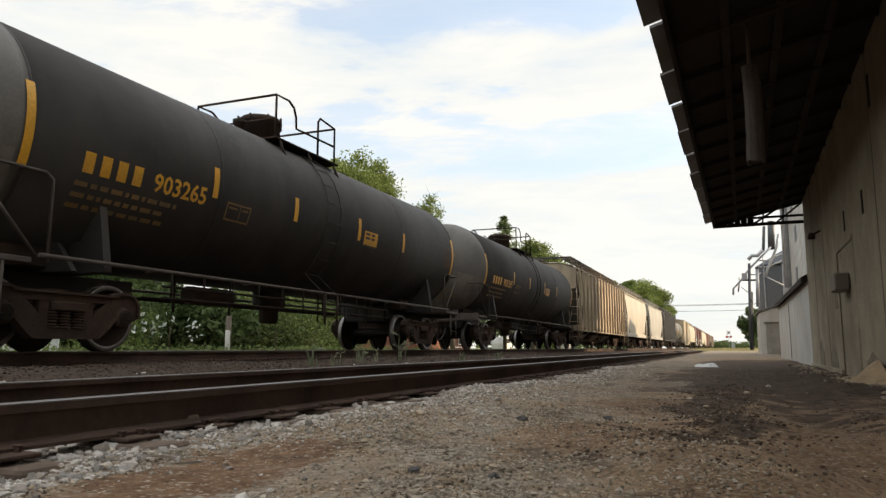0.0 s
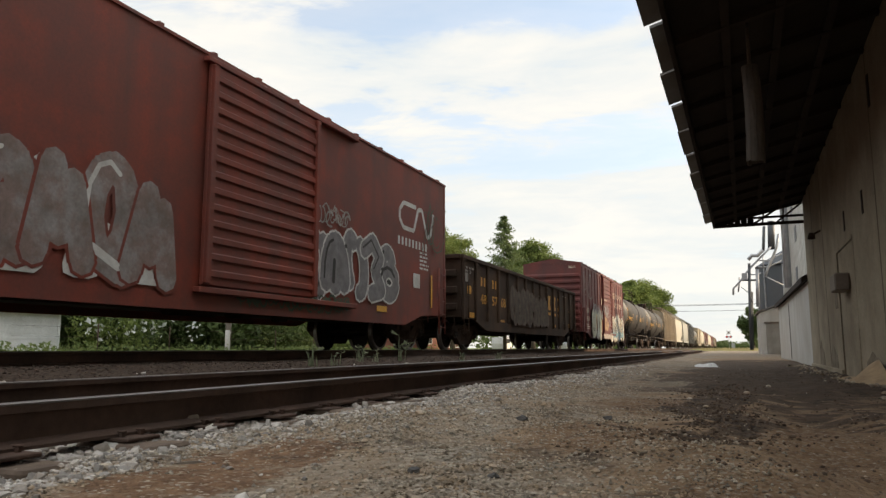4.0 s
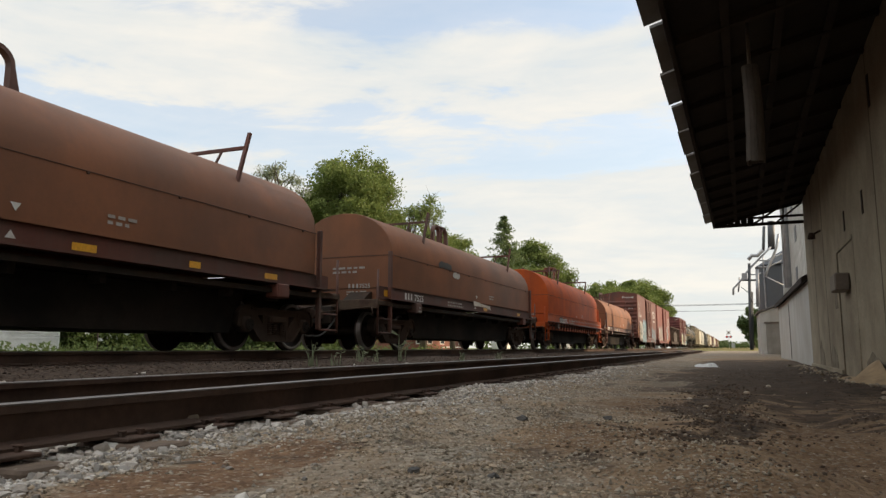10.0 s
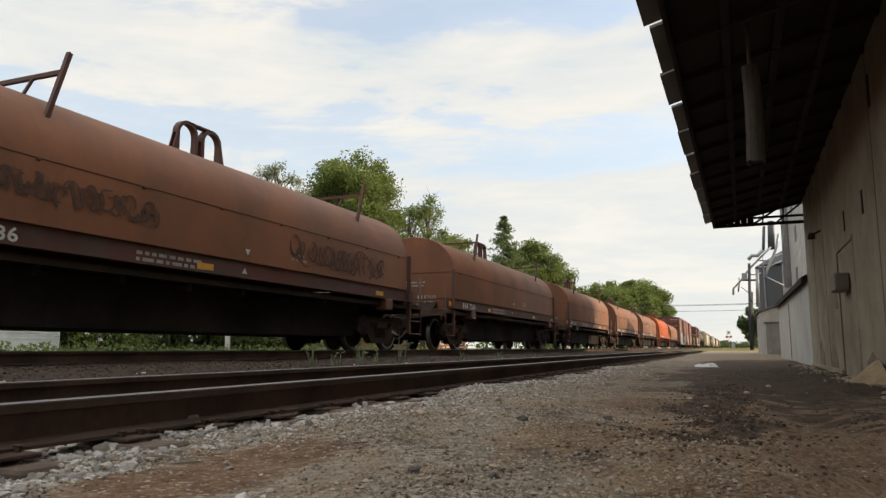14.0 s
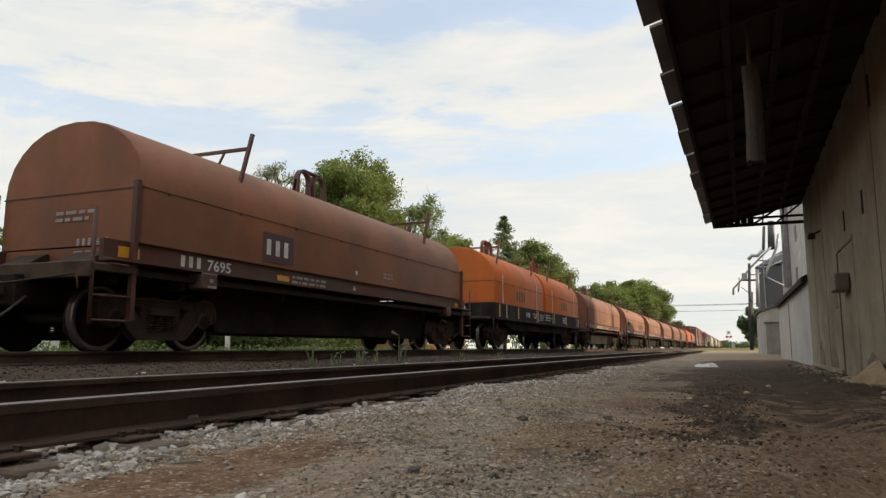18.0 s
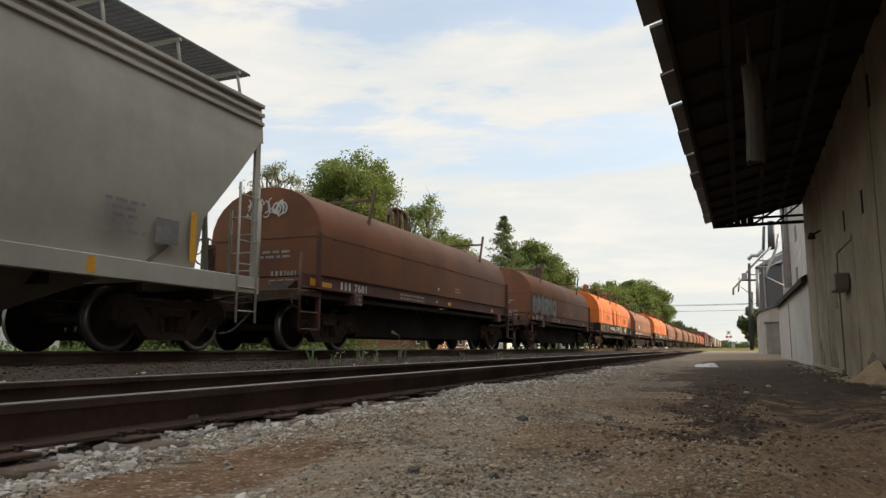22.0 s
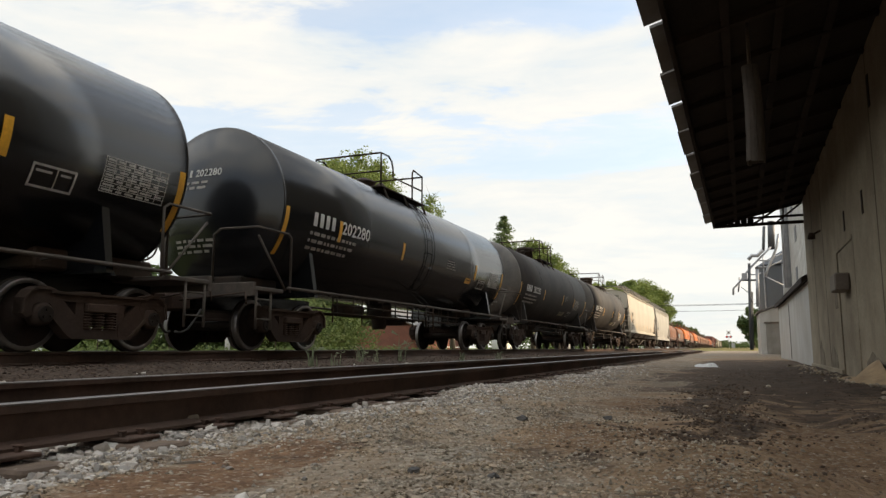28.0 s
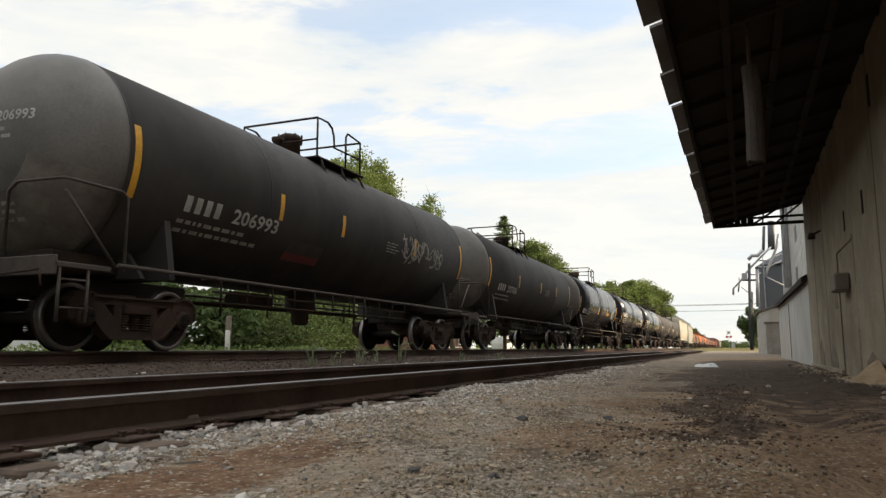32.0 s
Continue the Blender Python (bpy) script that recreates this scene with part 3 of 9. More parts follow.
def ground_material():
    m = bpy.data.materials.new("gravel yard and verge")
    m.use_nodes = True
    n, l = m.node_tree.nodes, m.node_tree.links
    b = n["Principled BSDF"]
    b.inputs["Roughness"].default_value, b.inputs["Specular IOR Level"].default_value = 0.95, 0.15
    tc = n.new("ShaderNodeTexCoord")
    sp = n.new("ShaderNodeSeparateXYZ")
    l.new(tc.outputs["Object"], sp.inputs[0])

    def tex(scale, detail=6.0, rough=0.6, dist=0.0):
        t = n.new("ShaderNodeTexNoise")
        t.inputs["Scale"].default_value, t.inputs["Detail"].default_value = scale, detail
        t.inputs["Roughness"].default_value, t.inputs["Distortion"].default_value = rough, dist
        l.new(tc.outputs["Object"], t.inputs["Vector"])
        return t.outputs["Fac"]

    def rng(v, a, b_, c=0.0, d=1.0):
        r = n.new("ShaderNodeMapRange")
        r.inputs["From Min"].default_value, r.inputs["From Max"].default_value = a, b_
        r.inputs["To Min"].default_value, r.inputs["To Max"].default_value = c, d
        l.new(v, r.inputs["Value"])
        return r.outputs[0]

    def op(kind, a, b_):
        x = n.new("ShaderNodeMath")
        x.operation = kind
        for i, v in enumerate((a, b_)):
            if isinstance(v, float):
                x.inputs[i].default_value = v
            else:
                l.new(v, x.inputs[i])
        return x.outputs[0]

    def mixc(f, a, b_):
        x = n.new("ShaderNodeMix")
        x.data_type = "RGBA"
        l.new(f, x.inputs["Factor"])
        for key, v in (("A", a), ("B", b_)):
            if isinstance(v, tuple):
                x.inputs[key].default_value = (*v, 1)
            else:
                l.new(v, x.inputs[key])
        return x.outputs["Result"]

    vor = n.new("ShaderNodeTexVoronoi")
    vor.inputs["Scale"].default_value = 34.0
    l.new(tc.outputs["Object"], vor.inputs["Vector"])
    vor2 = n.new("ShaderNodeTexVoronoi")
    vor2.inputs["Scale"].default_value = 75.0
    l.new(tc.outputs["Object"], vor2.inputs["Vector"])
    cell = n.new("ShaderNodeSeparateColor")
    l.new(vor.outputs["Color"], cell.inputs[0])
    stone = mixc(rng(cell.outputs[0], 0.0, 1.0), (0.145, 0.116, 0.089), (0.385, 0.33, 0.262))
    gravel = mixc(rng(tex(2.2), 0.38, 0.62), stone, mixc(rng(cell.outputs[1], 0, 1), (0.21, 0.155, 0.105), (0.32, 0.245, 0.175)))
    dirt = mixc(rng(tex(3.5), 0.35, 0.65), (0.205, 0.130, 0.076), (0.330, 0.228, 0.144))
    dirt = mixc(rng(tex(40.0), 0.55, 0.75), dirt, (0.24, 0.21, 0.18))
    soil = mixc(rng(tex(6.0, 9.0, 0.7), 0.38, 0.66), (0.040, 0.028, 0.021), (0.125, 0.086, 0.060))
    # dirt takes over towards the warehouse and in patches by the siding
    edge = op("ADD", rng(sp.outputs["X"], -1.75, 0.2), rng(tex(0.55, 5.0, 0.6, 0.6), 0.3, 0.7, -0.65, 0.65))
    col = mixc(rng(edge, 0.38, 0.72), gravel, dirt)
    patch = op("MULTIPLY", rng(tex(1.7, 7.0, 0.65, 0.8), 0.54, 0.66), rng(tex(22.0, 4.0), 0.35, 0.6, 0.2, 0.9))
    col = mixc(patch, col, mixc(rng(tex(8.0), 0.35, 0.65), (0.20, 0.122, 0.070), (0.29, 0.19, 0.115)))
    # a worn brown patch beside the siding
    px = op("DIVIDE", op("ADD", op("ADD", sp.outputs["X"], 1.66), op("MULTIPLY", op("ADD", sp.outputs["Y"], -2.15), 0.10)), 0.28)
    py = op("DIVIDE", op("ADD", sp.outputs["Y"], -2.15), 0.85)
    pr = op("ADD", op("ADD", op("MULTIPLY", px, px), op("MULTIPLY", py, py)), rng(tex(4.5, 8.0, 0.7, 0.6), 0.3, 0.7, -0.9, 0.9))
    worn = mixc(rng(tex(12.0, 8.0, 0.72), 0.38, 0.62), (0.115, 0.064, 0.037), (0.210, 0.126, 0.073))
    grit = n.new("ShaderNodeSeparateColor")
    l.new(vor2.outputs["Color"], grit.inputs[0])
    worn = mixc(rng(grit.outputs[2], 0.90, 0.95), worn, (0.34, 0.28, 0.22))
    col = mixc(rng(pr, 1.25, 0.70), col, worn)
    # bare brown earth showing through the gravel: centre and half-widths of each patch
    bare = mixc(rng(tex(9.0, 6.0, 0.7), 0.36, 0.64), (0.130, 0.078, 0.045), (0.230, 0.146, 0.084))
    bare = mixc(rng(grit.outputs[1], 0.86, 0.92), bare, (0.30, 0.25, 0.20))
    ragged = rng(tex(3.0, 9.0, 0.72, 0.8), 0.32, 0.68, -1.0, 1.0)
    for bx, by, hx, hy, most in ((-0.58, 3.35, 0.36, 0.80, 1.0), (-0.55, 5.6, 0.45, 0.80, 1.0), (0.34, 3.7, 0.30, 0.9, 0.9), (-0.04, 2.35, 0.20, 0.28, 0.7), (-2.42, 6.9, 0.24, 0.55, 0.9), (-2.75, 6.2, 0.16, 0.5, 0.8)):
        ex = op("DIVIDE", op("ADD", sp.outputs["X"], -bx), hx)
        ey = op("DIVIDE", op("ADD", sp.outputs["Y"], -by), hy)
        er = op("ADD", op("ADD", op("MULTIPLY", ex, ex), op("MULTIPLY", ey, ey)), ragged)
        col = mixc(rng(er, 1.5, 0.5, 0.0, most), col, bare)
    # dark trodden soil: a broad field before the wall and a rut leading out of it
    wide = op("MULTIPLY", rng(sp.outputs["X"], -1.15, -0.2), rng(sp.outputs["Y"], 5.8, 8.6, 0.0, 1.15))
    near_wall = op("MULTIPLY", rng(sp.outputs["X"], 0.0, 0.55), rng(sp.outputs["Y"], 3.4, 5.2, 0.0, 0.48))
    rx = op("DIVIDE", op("ADD", op("ADD", sp.outputs["X"], 0.17), rng(tex(1.3, 4.0), 0.3, 0.7, -0.30, 0.30)), 0.20)
    rut = op("MULTIPLY", rng(op("MULTIPLY", rx, rx), 2.6, 0.0, 0.0, 1.15), op("MULTIPLY", rng(sp.outputs["Y"], 3.1, 3.9), rng(sp.outputs["Y"], 13.0, 10.0)))
    dark = op("ADD", op("MAXIMUM", wide, op("MAXIMUM", near_wall, rut)), rng(tex(1.2, 10.0, 0.72, 1.2), 0.36, 0.64, -0.60, 0.60))
    dark = op("MULTIPLY", dark, rng(sp.outputs["Y"], 30.0, 22.0))
    col = mixc(rng(dark, 0.18, 0.60), col, soil)
    # a pale trodden line across the gravel
    lx = op("DIVIDE", op("ADD", sp.outputs["X"], 0.78), 0.50)
    ly = op("DIVIDE", op("ADD", op("ADD", sp.outputs["Y"], op("MULTIPLY", sp.outputs["X"], 0.35)), -7.2), 0.16)
    lr = op("ADD", op("ADD", op("MULTIPLY", lx, lx), op("MULTIPLY", ly, ly)), ragged)
    col = mixc(rng(lr, 1.4, 0.4, 0.0, 0.8), col, (0.30, 0.235, 0.165))
    # a thin grey-brown darkening, mottled over the gravel further out
    thin = op("MULTIPLY", rng(sp.outputs["Y"], 5.0, 9.0), op("MULTIPLY", rng(sp.outputs["Y"], 26.0, 20.0), rng(tex(1.6, 8.0, 0.7, 0.6), 0.36, 0.62, 0.25, 0.95)))
    col = mixc(op("MULTIPLY", thin, 0.65), col, (0.095, 0.074, 0.057))
    # the track bed: oily ballast
    bed = op("MULTIPLY", rng(sp.outputs["X"], -2.75, -3.1), rng(sp.outputs["X"], -12.3, -11.6))
    col = mixc(bed, col, mixc(rng(cell.outputs[0], 0, 1), (0.040, 0.028, 0.021), (0.085, 0.060, 0.045)))
    # far on, dry grass, then a pale tint that paints the sunlit yard
    grass = mixc(rng(tex(0.6), 0.35, 0.65), (0.075, 0.105, 0.030), (0.15, 0.155, 0.060))
    away = op("MAXIMUM", rng(sp.outputs["X"], -12.6, -13.6), rng(sp.outputs["Y"], 110.0, 118.0))
    away = op("MAXIMUM", away, rng(sp.outputs["X"], 9.0, 11.0))
    col = mixc(away, col, grass)
    far = op("MULTIPLY", rng(sp.outputs["Y"], 26.0, 40.0), rng(sp.outputs["Y"], 118.0, 112.0))
    far = op("MULTIPLY", far, rng(sp.outputs["X"], -2.6, -1.6))
    col = mixc(op("MULTIPLY", far, rng(tex(0.3), 0.35, 0.6, 0.3, 0.9)), col, (0.185, 0.163, 0.134))
    l.new(col, b.inputs["Base Color"])
    bp = n.new("ShaderNodeBump")
    bp.inputs["Strength"].default_value, bp.inputs["Distance"].default_value = 0.9, 0.02
    hsum = op("ADD", op("MULTIPLY", vor.outputs["Distance"], -0.8), op("ADD", op("MULTIPLY", vor2.outputs["Distance"], -0.35), op("MULTIPLY", tex(14.0), 0.8)))
    l.new(hsum, bp.inputs["Height"])
    l.new(bp.outputs[0], b.inputs["Normal"])
    return m


ground = part("ground", big_mesh("ground", gv, gf, True), ground_material())
tagged(ground, "gravel and brown dirt yard beside railway tracks", "ground", kind="structure")


# ---- loose stones ----
def stone_field(name, label, count, place, size, material, seed, chips=False):
    rng = np.random.default_rng(seed)
    g = (1 + 5 ** 0.5) / 2
    ico = np.array([(-1, g, 0), (1, g, 0), (-1, -g, 0), (1, -g, 0), (0, -1, g), (0, 1, g), (0, -1, -g), (0, 1, -g), (g, 0, -1), (g, 0, 1), (-g, 0, -1), (-g, 0, 1)]) / 1.9
    tri = np.array([(0, 11, 5), (0, 5, 1), (0, 1, 7), (0, 7, 10), (0, 10, 11), (1, 5, 9), (5, 11, 4), (11, 10, 2), (10, 7, 6), (7, 1, 8),
                    (3, 9, 4), (3, 4, 2), (3, 2, 6), (3, 6, 8), (3, 8, 9), (4, 9, 5), (2, 4, 11), (6, 2, 10), (8, 6, 7), (9, 8, 1)])
    if chips:
        ico = np.array([(1, 0, 0), (0, 1, 0), (-1, 0, 0), (0, -1, 0), (0.1, 0, 0.9), (0, 0.1, -0.9)]) * 1.1
        tri = np.array([(0, 1, 4), (1, 2, 4), (2, 3, 4), (3, 0, 4), (1, 0, 5), (2, 1, 5), (3, 2, 5), (0, 3, 5)])
    n = len(ico)
    x, y = place(rng, count)
    count = len(x)
    s = size(rng, x, y)
    v = ico[None] * (1 + rng.uniform(-0.40, 0.36, (count, n, 1)))
    v = v * (s[:, None] * rng.uniform(0.65, 1.25, (count, 3)) * np.array([1, 1, 0.72]))[:, None, :]
    a = rng.uniform(0, 6.283, count)
    c_, s_ = np.cos(a)[:, None], np.sin(a)[:, None]
    vx, vy = v[..., 0] * c_ - v[..., 1] * s_, v[..., 0] * s_ + v[..., 1] * c_
    vz = v[..., 2] + (height(x, y) + s * rng.uniform(-0.15, 0.45, count))[:, None]
    v = np.stack([vx + x[:, None], vy + y[:, None], vz], -1).reshape(-1, 3)
    f = (tri[None] + (np.arange(count) * n)[:, None, None]).reshape(-1, 3)
    ob = part(name, big_mesh(name, v, f), material)
    return tagged(ob, label, "gravel", kind="stuff")


gravel_mat = surface("mixed crushed stone", (0.34, 0.295, 0.235), 0.9, 0.0, (0.29, 0.215, 0.145), grain=(20, 0.25), stain=(6.0, 0.4), bump=(90, 0.3), island=0.5, dirt=(0.12, 0.10, 0.085), spec=0.15)
ballast_mat = surface("grey crushed limestone", (0.43, 0.40, 0.365), 0.9, 0.0, (0.33, 0.285, 0.24), grain=(20, 0.2), stain=(5.0, 0.4), bump=(90, 0.3), island=0.5, dirt=(0.14, 0.12, 0.105))


def by_siding(rng, n):
    y = 0.8 + 15 * rng.random(n) ** 1.8
    x = -2.55 + rng.normal(0, 0.42, n) + 0.10 * np.sin(y * 1.7)
    keep = (x > -2.42 - 0.1) | (rng.random(n) < 0.5)
    keep &= (x < -1.2) & (x > -3.1)
    keep &= (((x + 1.66 + 0.10 * (y - 2.15)) / 0.28) ** 2 + ((y - 2.10) / 0.85) ** 2 > rng.uniform(0.6, 1.3, n)) | (rng.random(n) < 0.025)
    return x[keep], y[keep]


def beside_ties(rng, n):
    y = 1.1 + 3.6 * rng.random(n) ** 1.5
    x = -2.28 - 0.55 * rng.random(n) ** 0.8 + rng.normal(0, 0.06, n)
    keep = ((x + 1.66 + 0.10 * (y - 2.15)) / 0.36) ** 2 + ((y - 2.10) / 0.95) ** 2 > 1.0
    return x[keep], y[keep]


def in_yard(rng, n):
    y = 1.2 + 16 * rng.random(n) ** 1.9
    x = -2.2 + 3.4 * rng.random(n) ** 1.35
    clump = np.sin(2.1 * x + 1.3 * y) + np.sin(3.7 * x - 2.2 * y + 2) + np.sin(0.9 * y + 4.1 * x + 1)
    keep = clump > rng.uniform(-2.6, 1.2, n)
    keep &= (((x + 1.66 + 0.10 * (y - 2.15)) / 0.28) ** 2 + ((y - 2.10) / 0.85) ** 2 > rng.uniform(0.6, 1.3, n)) | (rng.random(n) < 0.06)
    keep &= rng.random(n) > np.clip((x + 0.55) * 1.1, 0, 0.93) * np.clip((y - 2.4) / 1.2, 0.3, 1.0)
    keep &= (x < -0.9) | (y < 5.2) | (rng.random(n) < 0.08)
    keep &= (y < 8.0) | (rng.random(n) < 0.45)
    for bx, by, hx, hy in ((-0.58, 3.35, 0.34, 0.75), (-0.55, 5.6, 0.45, 0.75), (0.34, 3.7, 0.30, 0.9)):
        keep &= (((x - bx) / hx) ** 2 + ((y - by) / hy) ** 2 > rng.uniform(0.5, 1.4, n)) | (rng.random(n) < 0.3)
    return x[keep], y[keep]


def between_tracks(rng, n):
    return rng.uniform(-6.9, -4.1, n), 2 + 30 * rng.random(n) ** 1.4


stone_field("siding_ballast", "pale crushed limestone ballast beside the siding", 42000, by_siding, lambda r, x, y: np.where(r.random(len(x)) < 0.05, r.uniform(0.014, 0.027, len(x)), r.uniform(0.004, 0.014, len(x))), ballast_mat, 3)
stone_field("coarse_ballast", "coarse pale lumps of ballast heaped beside the siding", 1500, beside_ties, lambda r, x, y: r.uniform(0.012, 0.040, len(x)) * r.uniform(0.6, 1.0, len(x)), ballast_mat, 6)
stone_field("yard_gravel", "small mixed gravel trodden into dirt", 110000, in_yard, lambda r, x, y: np.where(r.random(len(x)) < 0.012, r.uniform(0.010, 0.018, len(x)), r.uniform(0.003, 0.009, len(x))), gravel_mat, 4, True)
stone_field("track_ballast", "dark dusty ballast between the tracks", 9000, between_tracks, lambda r, x, y: r.uniform(0.008, 0.020, len(x)), bed_mat, 5)
stone_field("spilled_stones", "pale stones scattered along the far side of the siding", 900, lambda r, n: (-4.75 + r.normal(0, 0.32, n), 4 + 22 * r.random(n)), lambda r, x, y: r.uniform(0.008, 0.028, len(x)), ballast_mat, 7)
clod_mat = surface("clods of damp soil", (0.085, 0.058, 0.042), 0.95, 0.0, (0.15, 0.105, 0.072), grain=(20, 0.3), stain=(6.0, 0.4), bump=(60, 0.4), island=0.4, spec=0.1)
stone_field("rut_clods", "dark clods of soil churned up along the rut", 1500, lambda r, n: (-0.12 + r.normal(0, 0.15, n), 3.2 + 5.5 * r.random(n) ** 1.2), lambda r, x, y: r.uniform(0.003, 0.017, len(x)) * r.uniform(0.4, 1.0, len(x)), clod_mat, 8)
stone_field("wall_rubble", "broken bits of plaster and stone along the wall's foot", 420, lambda r, n: (1.50 - np.abs(r.normal(0, 0.16, n)), 6.5 + 12.5 * r.random(n)), lambda r, x, y: r.uniform(0.006, 0.05, len(x)) * r.uniform(0.3, 1.0, len(x)), gravel_mat, 12)
stone_field("soil_crumbs", "crumbs of dark soil before the warehouse", 4500, lambda r, n: (r.uniform(-0.7, 1.5, n), 2.6 + 13 * r.random(n) ** 1.3), lambda r, x, y: r.uniform(0.002, 0.013, len(x)) * r.uniform(0.4, 1.0, len(x)), clod_mat, 9)


# ---- tracks ----
def rail_shape(y0, y1):
    web, head = Shape(), Shape()
    web.prism([(-0.07, -0.171), (0.07, -0.171), (0.07, -0.158), (0.010, -0.138), (0.009, -0.046), (0.034, -0.038), (0.034, -0.010), (-0.034, -0.010), (-0.034, -0.038), (-0.009, -0.046), (-0.010, -0.138), (-0.07, -0.158)], y0, y1)
    head.prism([(-0.034, -0.0095), (0.034, -0.0095), (0.033, -0.003), (0.026, 0.0), (-0.026, 0.0), (-0.033, -0.003)], y0, y1)
    return web, head


tie_shape = Shape().box(-1.04, 1.04, -0.11, 0.11, -0.18, 0, 0.012)
tie_mesh = tie_shape.mesh("tie")
plate_shape = Shape().box(-0.10, 0.17, -0.09, 0.09, 0, 0.016, 0.004)
for sy in (-0.05, 0.05):
    plate_shape.box(0.082, 0.105, sy - 0.009, sy + 0.009, 0.0, 0.034, 0.003)
    plate_shape.box(0.075, 0.112, sy - 0.013, sy + 0.013, 0.034, 0.044, 0.004)
    plate_shape.box(-0.062 - 0.045, -0.062 - 0.02, sy - 0.009, sy + 0.009, 0.0, 0.038, 0.003)
plate_mesh = plate_shape.mesh("tie_plate")


def track(name, label, x, z, y0, y1, ties_to, lean):
    t = thing(name, label, "railway track", kind="structure", at=pose(x, 0, z))
    web, head = rail_shape(y0, y1)
    wm, hm = web.mesh("rail"), head.mesh("rail_head")
    for side in (-0.7525, 0.7525):
        r = part("rail", wm, rail_web, t, at=pose(side, 0, 0))
        part("rail_head", hm, rail_head, r)
    rnd = random.Random(lean)
    y, k = -2.0, 0
    while y < ties_to:
        o = part("tie", tie_mesh, tie_wood, t, at=pose(rnd.uniform(-0.07, 0.07), y, -0.186 + rnd.uniform(-0.012, 0.004), 0, rnd.uniform(-0.5, 0.5), rnd.uniform(-1.6, 1.6)))
        if y < 16:
            part("tie_plate", plate_mesh, rail_web, t, at=pose(0.7525, y, -0.186))
        y += 0.54 + rnd.uniform(-0.04, 0.04)
    return t


track("siding_track", "rusty little-used siding with weathered wooden ties", SIDE_X, SIDE_Z, -40, 66, 40, 5)
track("main_track", "main line rails with polished heads on ballast", TRACK_X, 0.0, -480, 1400, 60, 9)

# ---- warehouse and canopy ----
TURN = pose(0, 0, 0, 0, 0, -0.67)


def worn_spout(x, y, z0, z1):
    """A crooked hollow wooden spout: split staves, a ragged foot, a bend half way."""
    rnd, s = random.Random(5), Shape()
    for k in range(9):
        a0, a1 = k * 2 * math.pi / 9, (k + 0.93) * 2 * math.pi / 9
        foot, proud = z0 + rnd.uniform(0.0, 0.035), rnd.uniform(-0.004, 0.004)
        rows = []
        for z in (foot, z0 + 0.25, z0 + 0.55, z1 - 0.15, z1):
            bend = 0.020 * math.sin((z - z0) / (z1 - z0) * 2.6 + 0.4)
            r = 0.078 + 0.010 * (z1 - z) / (z1 - z0) + proud
            rows.append([(x + bend + q * math.cos(a), y + q * math.sin(a), z) for q in (r, r - 0.016) for a in (a0, (a0 + a1) / 2, a1)])
        for p, q in zip(rows, rows[1:]):
            s.add(p + q, [(0, 1, 7, 6), (1, 2, 8, 7), (2, 5, 11, 8), (5, 4, 10, 11), (4, 3, 9, 10), (3, 0, 6, 9)])
        s.add(rows[0], [(0, 1, 4, 3), (1, 2, 5, 4)]).add(rows[-1], [(0, 1, 4, 3), (1, 2, 5, 4)])
    return s


seam_grime = surface("grime in a plaster joint", (0.20, 0.165, 0.12), 0.95, 0.0, (0.13, 0.105, 0.078), spec=0.1)
old_patch = surface("bare old plaster", (0.27, 0.225, 0.165), 0.95, 0.0, (0.19, 0.155, 0.115), stain=(3.0, 0.5), bump=(20, 0.4), spec=0.1)


